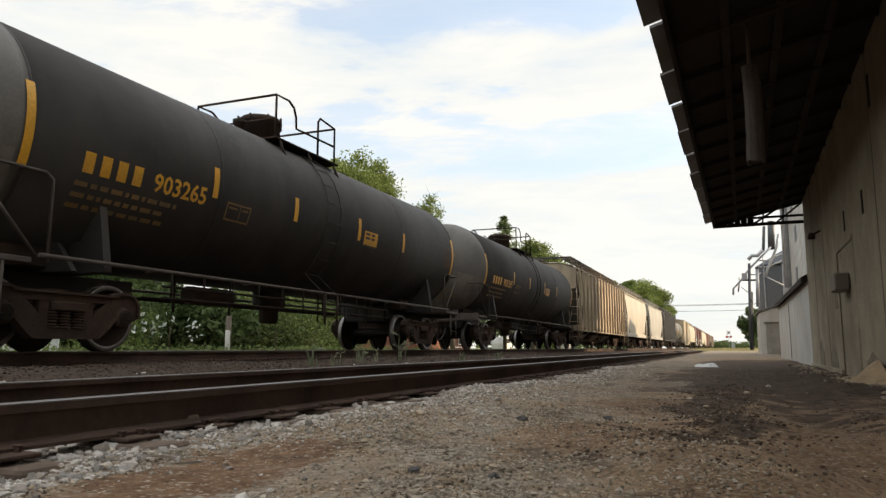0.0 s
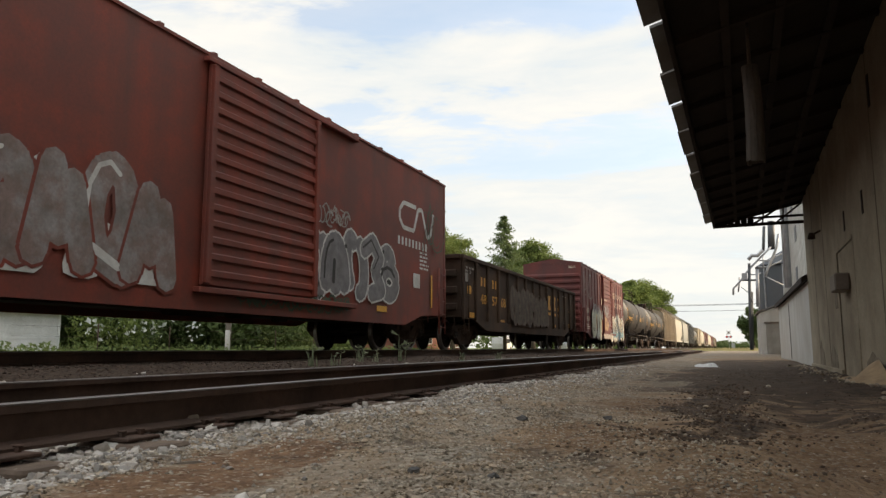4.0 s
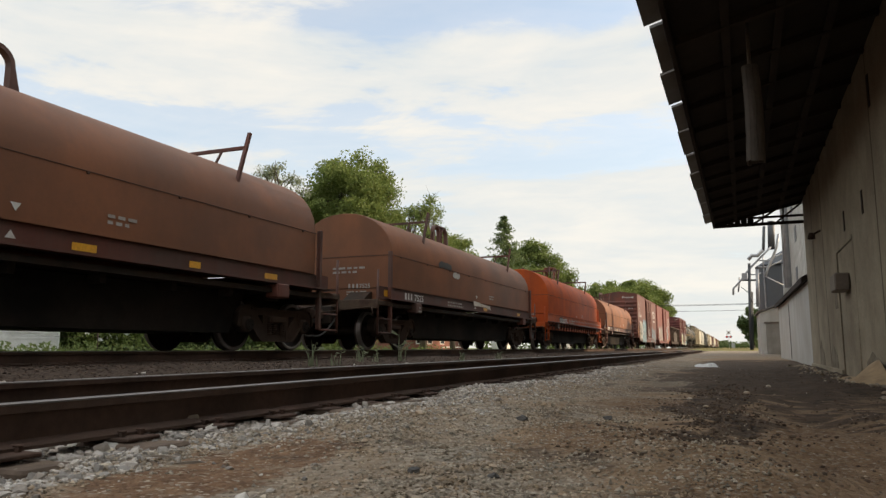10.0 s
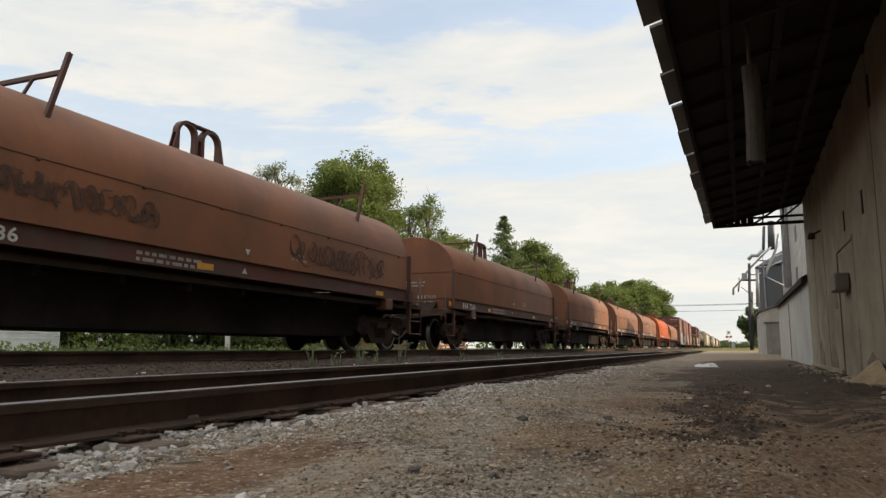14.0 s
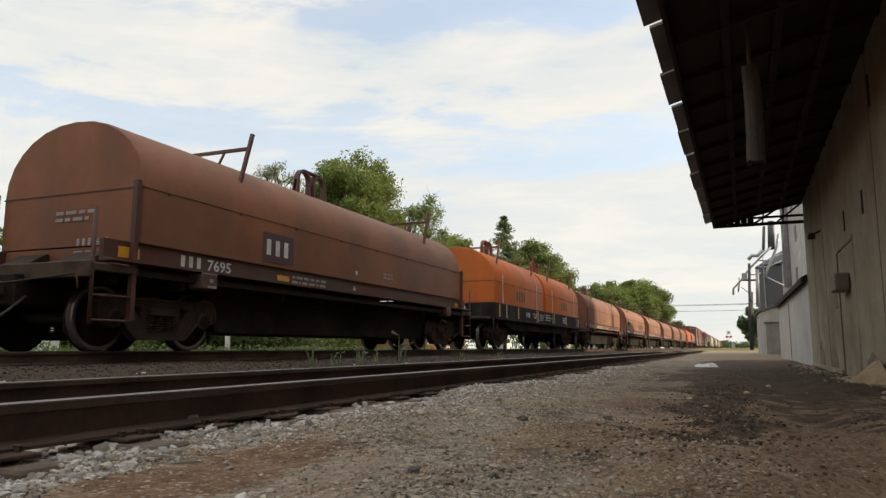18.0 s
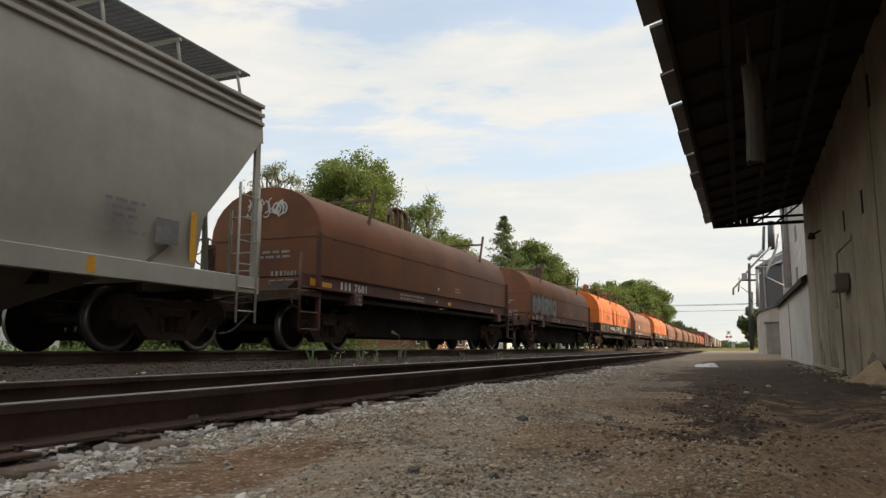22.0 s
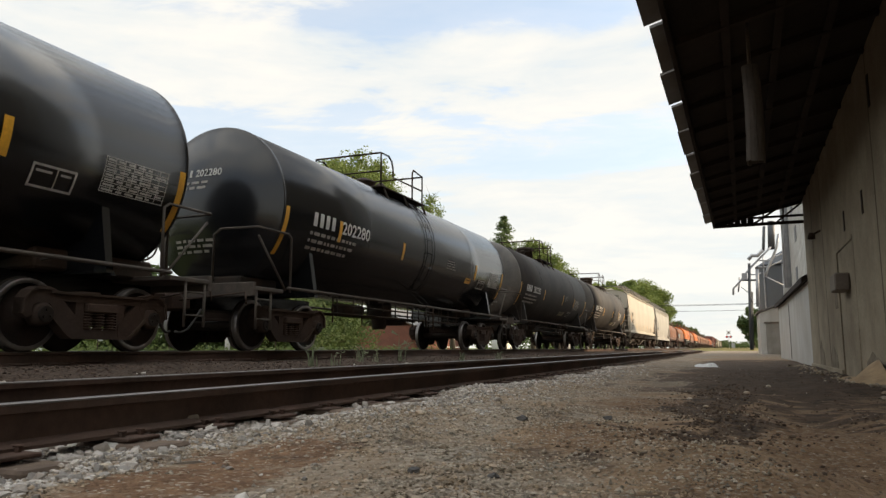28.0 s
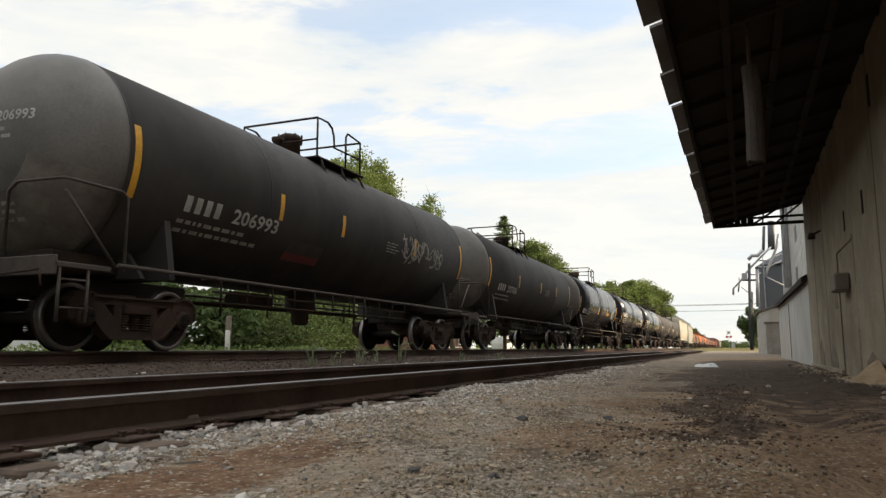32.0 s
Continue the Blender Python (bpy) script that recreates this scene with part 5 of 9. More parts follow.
def hood(car, y0, y1, hw, z0, seam, top, material, label):
    s = Shape()
    o = hood_outline(hw, z0, seam, top)
    n = len(o)
    cx, cz = 0, (z0 + top) / 2
    rows = []
    for y, k in ((y0, 0.985), (y0 + 0.035, 1.0), (y1 - 0.035, 1.0), (y1, 0.985)):
        rows.append([(cx + (a - cx) * k, y, cz + (b - cz) * k) for a, b in o])
    for r0, r1 in zip(rows, rows[1:]):
        s.add(r0 + r1, [(i, i + 1, n + i + 1, n + i) for i in range(n - 1)], True)
    s.add(rows[0], [tuple(range(n))]).add(rows[-1], [tuple(range(n))])
    h = part("hood", s, material, car, label)
    ridge = Shape()
    for m in (-1, 1):
        ridge.box(m * hw - 0.012, m * hw + 0.007, y0, y1, seam - 0.008, seam + 0.006, 0.003)
    for y in (y0 - 0.008, y1 - 0.006):
        ridge.box(-hw, hw, y, y + 0.014, seam - 0.010, seam + 0.008)
    for y in np.linspace(y0 + 0.5, y1 - 0.5, 8):
        ridge.box(hw, hw + 0.028, y - 0.025, y + 0.025, seam - 0.04, seam - 0.005, 0.006)
    part("seam_ridge", ridge, seam_dark, h)
    part("ridge_cap", Shape().box(-0.16, 0.16, y0 + 0.9, y1 - 0.9, top - 0.03, top + 0.065, 0.02), coil_frame if material is coil_brown else material, h, "narrow cap along the hood's ridge")
    return h


def stacking_frame(car, y, hw, top, material, lean=0.26, gate=False):
    s = Shape()
    if gate:
        for m in (-1, 1):
            s.tube((m * hw * 0.80, y, top - 0.66), (m * hw * 0.84, y + lean, top + 0.22), 0.045, 4, smooth=False)
            s.tube((m * hw * 0.60, y + lean * 0.9, top + 0.20), (m * hw * 0.66, y - 0.25, top - 0.30), 0.03, 4, smooth=False)
        s.tube((-hw * 0.86, y + lean, top + 0.22), (hw * 0.86, y + lean, top + 0.22), 0.05, 4, smooth=False)
        for m in (-1, 1):
            s.tube((m * hw * 0.55, y - 0.10, top - 0.02), (m * hw * 0.50, y + lean, top + 0.42), 0.03, 4, smooth=False)
            s.tube((m * hw * 0.36, y + lean, top + 0.20), (m * hw * 0.50, y + lean, top + 0.44), 0.03, 4, smooth=False)
        part("stacking_frame", s, material, car, "gate-shaped stacking frame")
        return
    for m in (-1, 1):
        p, q = Vector((m * hw * 0.83, y, top - 0.62)), Vector((m * hw * 0.88, y + lean, top + 0.40))
        s.tube(p, q, 0.042, 4, smooth=False)
    s.tube((-hw * 0.86, y + lean * 0.7, top + 0.12), (hw * 0.86, y + lean * 0.7, top + 0.12), 0.04, 4, smooth=False)
    for m in (-1, 1):
        s.tube((m * hw * 0.5, y + lean * 0.7, top + 0.12), (m * hw * 0.46, y + lean * 0.35, top - 0.12), 0.024, 4, smooth=False)
    part("stacking_frame", s, material, car, "leaning stacking posts joined by a bar")


def lifting_loops(car, y, top, material, table=False):
    s = Shape()
    if table:
        for m in (-1, 1):
            for e in (-1, 1):
                s.tube((m * 0.30, y + e * 0.60, top - 0.05), (m * 0.24, y + e * 0.30, top + 0.62), 0.04, 4, smooth=False)
            s.prism([(y - 0.20, top + 0.62), (y + 0.20, top + 0.62), (y + 0.07, top + 0.10), (y - 0.07, top + 0.10)], m * 0.22, m * 0.25, "x")
        s.box(-0.27, 0.27, y - 0.33, y + 0.33, top + 0.60, top + 0.70, 0.02)
    else:
        for c in (-0.31, 0.33):
            n = 12
            for k in range(n):
                a, b = math.pi * k / n, math.pi * (k + 1) / n
                for r0, r1 in ((0.205, 0.27),):
                    v = []
                    for t in (a, b):
                        for r in (r0, r1):
                            for x in (-0.06, 0.06):
                                v.append((x, y + c + r * math.cos(t), top + 0.38 + r * math.sin(t)))
                    s.add(v, [(0, 1, 5, 4), (2, 6, 7, 3), (0, 4, 6, 2), (1, 3, 7, 5)])
            for m in (-1, 1):
                outer = (c > 0) == (m > 0)
                foot = 0.38 if outer else 0.25
                for x in (-0.06, 0.035):
                    s.prism([(y + c + m * 0.205, top + 0.38), (y + c + m * 0.27, top + 0.38), (y + c + m * foot, top - 0.03), (y + c + m * 0.20, top - 0.03)], x, x + 0.025, "x")
                s.prism([(y + c + m * 0.205, top + 0.38), (y + c + m * 0.225, top + 0.38), (y + c + m * 0.225, top - 0.03), (y + c + m * 0.205, top - 0.03)], -0.04, 0.04, "x")
        s.box(-0.06, 0.06, y - 0.30, y + 0.32, top + 0.60, top + 0.65, 0.01)
        s.box(-0.13, 0.13, y - 0.80, y + 0.82, top - 0.05, top + 0.02, 0.01)
    part("lifting_bracket", s, material, car, "double lifting loop on the hood's ridge")


def coil_platform(car, half, material, rail_mat):
    """End platforms, corner posts, steps and brake stand."""
    for m in (-1, 1):
        e = Shape().box(-1.45, 1.45, min(m * 6.35, m * half), max(m * 6.35, m * half), 1.02, 1.14, 0.02)
        e.box(-1.45, 1.45, min(m * (half - 0.05), m * (half + 0.02)), max(m * (half - 0.05), m * (half + 0.02)), 0.94, 1.16, 0.015)
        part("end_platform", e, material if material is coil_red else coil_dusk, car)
        for sx in (-1, 1):
            st = Shape().tube((sx * 1.42, m * (half - 0.05), 0.35), (sx * 1.42, m * (half - 0.05), 1.85), 0.026, 6)
            for z in (0.40, 0.72):
                st.tube((sx * 1.42, m * (half - 0.05), z), (sx * 1.42, m * 6.42, z), 0.018, 6)
            part("grab_iron", st, rail_mat, car)
            a, b = sorted((m * 6.38, m * 6.46))
            part("corner_post", Shape().box(sx * 1.40 - 0.045, sx * 1.40 + 0.045, a, b, 0.40, 2.36, 0.008), rail_mat, car, "flat upright post at the hood's corner")
            slope = Shape().prism([(m * 6.33, 1.40), (m * 6.38, 1.40), (m * 6.74, 1.19), (m * 6.74, 1.14), (m * 6.33, 1.14)], min(sx * 0.30, sx * 0.86), max(sx * 0.30, sx * 0.86), "x")
            part("end_bracket", slope, steel_dark, car, "sloping box bracket under the hood's end")


def coil_car(number_text, style="brown", seed=1):
    red = style == "red"
    skin = coil_red if red else coil_brown
    frame_m = coil_red if red else coil_frame
    car = thing("coil_car", "red-orange steel coil car with long hood" if red else "rust-brown steel coil car with long rounded hood", "freight car", "freight train")
    h = hood(car, -6.30, 6.32, 1.38, 1.57 if red else 1.49, 2.42 if red else 2.29, 3.62 if red else 3.40, skin, "")
    for m in (-1, 1):
        part("end_bulkhead", Shape().box(-1.33, 1.33, min(m * 6.24, m * 6.295), max(m * 6.24, m * 6.295), 1.11, 1.56 if red else 1.485, 0.01), skin, car)
    for y in ((-3.24, 3.76) if red else (-3.92, 4.08)):
        stacking_frame(car, y, 1.38, 3.62 if red else 3.40, coil_frame, 0.24, red)
    lifting_loops(car, 0.12, 3.62 if red else 3.44, rusty_orange if red else coil_frame, red)
    half = 7.15
    sill = Shape()
    for m in (-1, 1):
        low, high = 1.16, 1.58
        if red:
            sill.prism([(m * 1.36, low), (m * 1.54, low), (m * 1.54, low + 0.035), (m * 1.495, low + 0.05), (m * 1.495, high - 0.05), (m * 1.52, high - 0.04), (m * 1.52, high), (m * 1.36, high)], -half + 0.28, half - 0.28)
        else:
            # the web stands back under the hood, a flange runs out at its foot
            sill.prism([(m * 1.26, 1.185), (m * 1.52, 1.185), (m * 1.52, 1.210), (m * 1.35, 1.225), (m * 1.335, 1.24), (m * 1.335, 1.487), (m * 1.26, 1.487)], -half + 0.28, half - 0.28)
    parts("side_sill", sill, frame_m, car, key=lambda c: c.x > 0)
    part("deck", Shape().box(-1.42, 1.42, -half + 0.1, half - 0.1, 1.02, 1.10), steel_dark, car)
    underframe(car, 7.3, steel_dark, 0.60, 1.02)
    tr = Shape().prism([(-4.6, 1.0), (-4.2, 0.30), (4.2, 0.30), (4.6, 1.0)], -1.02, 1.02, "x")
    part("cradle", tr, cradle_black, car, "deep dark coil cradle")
    coil_platform(car, half, frame_m, frame_m)
    brake_wheel(car, -0.75, -half - 0.08, 1.95, frame_m)
    part("brake_stand", Shape().box(-0.90, -0.60, -half - 0.02, -half + 0.1, 1.1, 2.1, 0.02), frame_m, car)
    for y in (-5.5, 5.5):
        truck(car, y)
    for m in (-1, 1):
        coupler(car, m * half, 0.87)
        part("jack_pad", Shape().box(1.28, 1.55, m * 5.02 - 0.18, m * 5.02 + 0.18, 0.93, 1.18, 0.02), coil_frame, car, "sill pad with stencilled marks")
    rnd = random.Random(seed)
    put = on_side(1.50, -4.62, 1.22) if red else on_side(1.335, -5.46, 1.255)
    if red:
        plate = Shape()
        bar(plate, put, 0.0, -0.03, 0.72, 0.25, 0.003)
        part("number_panel", plate, paint_black, car)
        patch = Shape()
        for k in range(22):
            bar(patch, on_side(1.50, -2.5 + k * 0.42, 1.40), 0, -0.05, 0.14, 0.04, 0.004)
        parts("reflector_patch", patch, paint_pale, car, "row of pale worn patches")
        part("side_rail", Shape().tube((1.58, -half, 1.19), (1.58, half, 1.19), 0.035, 8), coil_frame, car, "dark pipe handrail along the sill")
        part("lower_sill", Shape().box(1.34, 1.40, -half + 0.4, half - 0.4, 0.86, 1.16, 0.01), coil_red, car, "recessed lower sill in shade")
        for k in range(22):
            y = -half + 0.75 + k * (2 * half - 1.5) / 21
            part("sill_rib", Shape().prism([(1.40, 0.86), (1.43, 0.86), (1.50, 1.16), (1.40, 1.16)], y - 0.02, y + 0.02), coil_frame, car)
    t = Shape()
    if red:
        mark(t, put, 0.06, 0.21, 3, 0.85, 0.2, 0.007)
        number_fit(t, number_text, put_shift(put, 0.76), 0.31, 0.98, 0.006)
    else:
        mark(t, put, 0.02, 0.17, 3, 0.82, 0.2)
        number_fit(t, number_text, put_shift(put, 0.60), 0.235, 0.58)
    letters("lettering", t, paint_white if style != "faded" else paint_pale, car, "white stencilled car number")
    t2 = Shape()
    small_print(t2, on_side(1.50 if red else 1.335, -2.5, 1.34), 1.5, 2, 0.05, 0.04, seed)
    small_print(t2, on_side(1.385, 1.2, 1.75), 0.5, 2, 0.045, 0.04, seed + 1)
    bar(t2, on_side(1.55, -5.08, 0.95), 0.0, 0, 0.20, 0.04, 0.004)
    bar(t2, on_side(1.55, -5.04, 1.04), 0.0, 0, 0.09, 0.05, 0.004)
    small_print(t2, on_end(-6.31, -0.25, 1.98), 0.9, 2, 0.05, 0.05, seed + 2)
    mark(t2, on_end(-6.31, 0.20, 1.50), 0, 0.11, 3, 0.8, 0.2)
    number_fit(t2, number_text, on_end(-6.31, 0.50, 1.50), 0.15, 0.30)
    small_print(t2, on_end(-6.31, 0.15, 1.40), 0.65, 2, 0.03, 0.03, seed + 3)
    part("stencil", t2, paint_pale, car, "rows of small stencilled writing")
    tri = Shape()
    for x_, z_, up_ in ((1.385, 1.70, -1), (1.335, 1.29, 1)):
        if not red or up_ < 0:
            tri.add([(x_ + 0.006, -0.18, z_), (x_ + 0.006, -0.04, z_), (x_ + 0.006, -0.11, z_ + up_ * 0.10)], [(0, 1, 2)])
    parts("centre_mark", tri, paint_white, car, "small white triangle", key=lambda c: c.z > 1.5)
    if number_text == "7525":
        torn = Shape()
        for k in range(8):
            a0, a1 = -0.74 + k * 0.20, -0.74 + (k + 1) * 0.20
            w0, w1 = 0.012 + 0.018 * math.sin(k * 0.9), 0.012 + 0.018 * math.sin((k + 1) * 0.9)
            lo0, lo1 = (0.05 if k < 7 else 0.09), (0.05 if k < 6 else 0.13)
            torn.add([(1.52 + w0, a0, 1.40 - lo0), (1.52 + w1, a1, 1.40 - lo1), (1.50 + w1, a1, 1.49 - 0.012 * k), (1.50 + w0, a0, 1.50 - 0.012 * k),
                      (1.51 + w0, a0, 1.40 - lo0), (1.51 + w1, a1, 1.40 - lo1), (1.49 + w1, a1, 1.49 - 0.012 * k), (1.49 + w0, a0, 1.50 - 0.012 * k)],
                     [(0, 1, 2, 3), (4, 7, 6, 5), (0, 4, 5, 1), (3, 2, 6, 7), (1, 5, 6, 2), (0, 3, 7, 4)])
        part("loose_strip", torn, surface("pale torn sheet", (0.36, 0.28, 0.20), 0.6, 0.0, (0.46, 0.40, 0.33)), car, "pale torn strip hanging off the sill")
        scrawl(car, on_side(1.387, -3.3, 2.30), 0.9, 0.16, paint_black, 91, "dark smudge on the hood", 10, 0.06)
        scrawl(car, on_side(1.387, -2.2, 2.10), 0.5, 0.14, paint_worn, 92, "pale scuff on the hood", 10, 0.05)
    if not red:
        y = Shape()
        for a in rnd.sample((-6.3, -3.1, -1.4, 0.6, 2.7, 4.6, 5.9), rnd.randint(2, 5)) + [-6.75]:
            bar(y, on_side(1.335, a + 0.12, 1.29), 0, -0.03, rnd.choice((0.25, 0.38)), 0.07 if a > -6.5 else 0.12, 0.006)
        parts("reflector", y, paint_yellow, car, "yellow reflective strip")
    return car


def put_shift(put, da, db=0.0):
    return lambda a, b, lift=0.0: put(a + da, b + db, lift)


def double_coil_car(number_text, seed):
    car = thing("double_hood_coil_car", "orange twin-hooded steel coil car on a black frame", "freight car", "freight train")
    for y0, y1 in ((-7.12, -0.22), (0.22, 7.34)):
        h = hood(car, y0, y1, 1.43, 1.60, 2.36, 3.60, coil_orange, "faded orange hood")
        for y in ((-6.18, -1.40) if y0 < 0 else (1.40, 6.18)):
            stacking_frame(car, y, 1.43, 3.56, rusty_orange)
            w = Shape()
            bar(w, on_side(1.434, y - 0.05, 1.62), 0, 0, 0.09, 1.02, 0.006)
            part("guide_stripe", w, paint_white, h, "thin white guide stripe")
        lifting_loops(car, (y0 + y1) / 2, 3.62, rusty_orange)
        t = Shape()
        mark(t, on_side(1.434, -4.43 if y0 < 0 else 3.24, 1.82), 0, 0.37, 4, 0.72, 0.18)
        part("lettering", t, paint_black, h, "black company mark")
    t = Shape()
    mark(t, on_end(-7.12, -0.5, 2.75), 0, 0.22, 4, 0.55, 0.2)
    part("lettering", t, paint_black, car)
    if seed == 1:
        scrawl(car, on_end(-7.125, -0.75, 2.12), 0.8, 0.36, paint_white, 61, "thin white sprayed doodle")
    half = 7.45
    sill = Shape()
    for m in (-1, 1):
        sill.box(m * 1.46 - 0.04, m * 1.46 + 0.04, -half + 0.26, half, 1.06, 1.60, 0.012)
        sill.box(m * 1.46 - 0.09, m * 1.46 + 0.09, -half + 0.26, half, 1.02, 1.08, 0.012)
    sill.box(-1.46, 1.46, -half + 0.22, -half + 0.30, 1.06, 1.60, 0.012).box(-1.46, 1.46, half - 0.04, half + 0.04, 1.06, 1.60, 0.012)
    parts("side_sill", sill, deck_black, car, "scuffed black side sill", key=lambda c: (c.x > 0.5) - (c.x < -0.5) + 10 * (c.y > 3) + 20 * (c.y < -3))
    part("deck", Shape().box(-1.42, 1.42, -half + 0.32, half - 0.1, 1.50, 1.58), deck_black, car)
    belly = Shape()
    for m in (-1, 1):
        belly.prism([(-5.6, 1.03), (-4.6, 0.72), (4.6, 0.72), (5.6, 1.03)], min(m * 1.15, m * 1.25), max(m * 1.15, m * 1.25), "x")
    parts("fishbelly_sill", belly, deck_black, car, key=lambda c: c.x > 0)
    underframe(car, 7.6, steel_dark, 0.62, 1.05)
    for y in (-5.75, 5.75):
        truck(car, y)
    for m in (-1, 1):
        coupler(car, m * half, 1.35)
        part("end_platform", Shape().box(-1.4, 1.4, min(m * half, m * (half + 0.45)), max(m * half, m * (half + 0.45)), 1.0, 1.1, 0.02), steel_dark, car)
        for sx in (-1, 1):
            part("step", ladder_shape(sx * 1.44, m * (half - 0.35), 0.35, 1.1, 2), steel_dark, car)
    brake_wheel(car, -0.75, -half - 0.45, 2.0, steel_dark)
    part("brake_stand", Shape().box(-0.92, -0.60, -half - 0.42, -half - 0.2, 1.1, 2.2, 0.02), steel_dark, car)
    y = Shape()
    for a in (-6.85, -4.48, -1.50, 1.42, 3.93, 6.9):
        bar(y, on_side(1.50, a, 1.12), 0, 0, 0.11, 0.44, 0.006)
    parts("reflector", y, paint_yellow, car, "yellow upright reflective bar")
    w = Shape()
    for a in (-6.0, -1.70, 1.15, 6.5):
        bar(w, on_side(1.50, a, 1.10), 0, 0, 0.09, 0.48, 0.006)
    put = on_side(1.50, -3.31, 1.24)
    mark(w, put, 0.0, 0.19, 3, 0.92, 0.2)
    number_fit(w, number_text, put_shift(put, 1.05 if seed == 1 else 0.75), 0.265, 0.62 if seed == 1 else 0.78)
    put = on_end(-half + 0.22, 0.15, 1.14)
    number(w, number_text, put, 0.2)
    mark(w, put_shift(put, 0, 0.22), 0, 0.13, 3)
    small_print(w, on_side(1.50, -1.2, 1.40), 0.8, 4, 0.03, 0.04, seed)
    small_print(w, on_side(1.50, -0.15, 1.42), 1.1, 3, 0.05, 0.05, seed + 9)
    small_print(w, on_side(1.50, 3.2, 1.42), 1.0, 3, 0.05, 0.05, seed + 4)
    small_print(w, on_end(-half + 0.22, -0.9, 1.42), 0.6, 3, 0.05, 0.05, seed + 4)
    part("stencil", w, paint_white, car, "white stencilled car number and data")
    return car


# ---- tank cars ----
TANK_R, TANK_Z = 1.53, 2.70


TANKS = {
    # stripes: (place along the car, foot, height); writing: (start of mark, end, start of number, end, foot, height)
    "903265": dict(half=6.75, head=0.95, rail=(-1.20, 1.00), dome=(-0.42, 0.45, 0.50), ends=(6.83, 2.14, 1.02),
                   stripes=((-3.58, 2.38, 0.48), (-1.33, 2.38, 0.44), (1.12, 2.36, 0.48), (3.38, 2.38, 0.46)), text=(-5.97, -4.90, -4.79, -3.70, 2.24, 0.27),
                   panels=((1.42, 2.32, 0.62, 0.30, "yellow"), (6.2, 2.3, 0.6, 0.5, "brown")), square=(-3.2, 2.1), table=None),
    "63530": dict(half=6.42, head=0.95, front=0.45, rail=(-0.75, 1.05), dome=(-0.45, 0.28, 0.42), ends=(6.35, 1.85, 0.98),
                  stripes=((-2.72, 2.06, 0.44), (-0.48, 2.08, 0.46), (2.45, 2.1, 0.42)), text=(-5.22, -4.15, -4.05, -3.05, 1.97, 0.26),
                  panels=((2.75, 2.12, 0.60, 0.17, "yellow"),), square=None, table=(4.4, 2.5)),
    "207006": dict(half=6.42, head=0.95, front=0.40, rail=(-1.70, 0.10), dome=(-0.07, 0.31, 0.46), ends=(6.36, 2.08, 1.02),
                   stripes=((-2.82, 2.32, 0.46), (0.50, 2.34, 0.44), (3.30, 2.36, 0.44)), text=(-5.20, -4.30, -4.11, -2.88, 2.07, 0.25),
                   panels=(), square=None, table=None),
    "206993": dict(half=6.42, head=0.95, front=0.40, rail=(-0.86, 1.03), dome=(-0.47, 0.26, 0.46), ends=(6.36, 2.08, 1.02),
                   stripes=((-2.94, 2.32, 0.48), (-0.72, 2.34, 0.45), (2.92, 2.36, 0.44)), text=(-5.25, -4.36, -4.14, -2.88, 2.08, 0.25),
                   panels=(), square=None, table=None),
    "202232": dict(half=6.55, head=0.50, rail=(-1.30, 0.90), dome=(-0.40, 0.40, 0.46), ends=(6.52, 1.72, 0.94),
                   stripes=((-2.7, 2.1, 0.45), (0.95, 2.08, 0.48), (3.50, 2.10, 0.48)), text=(-5.6, -4.75, -4.55, -3.40, 2.30, 0.26),
                   panels=((1.30, 1.62, 0.98, 0.24, "cream"),), square=(2.92, 1.62), table=(3.70, 2.50)),
    "202280": dict(half=6.70, head=0.42, front=0.28, rail=(-1.75, 0.83), dome=None, ends=(6.66, 1.75, 0.94),
                   stripes=((-4.72, 2.22, 0.44), (-1.62, 2.20, 0.42), (3.78, 2.18, 0.46)), text=(-5.70, -4.80, -4.60, -3.38, 2.40, 0.27),
                   panels=((3.10, 2.02, 0.45, 0.17, "yellow"),), square=(4.24, 1.94), table=(5.22, 2.57)),
}
TANKS["202236"] = TANKS["202280"]


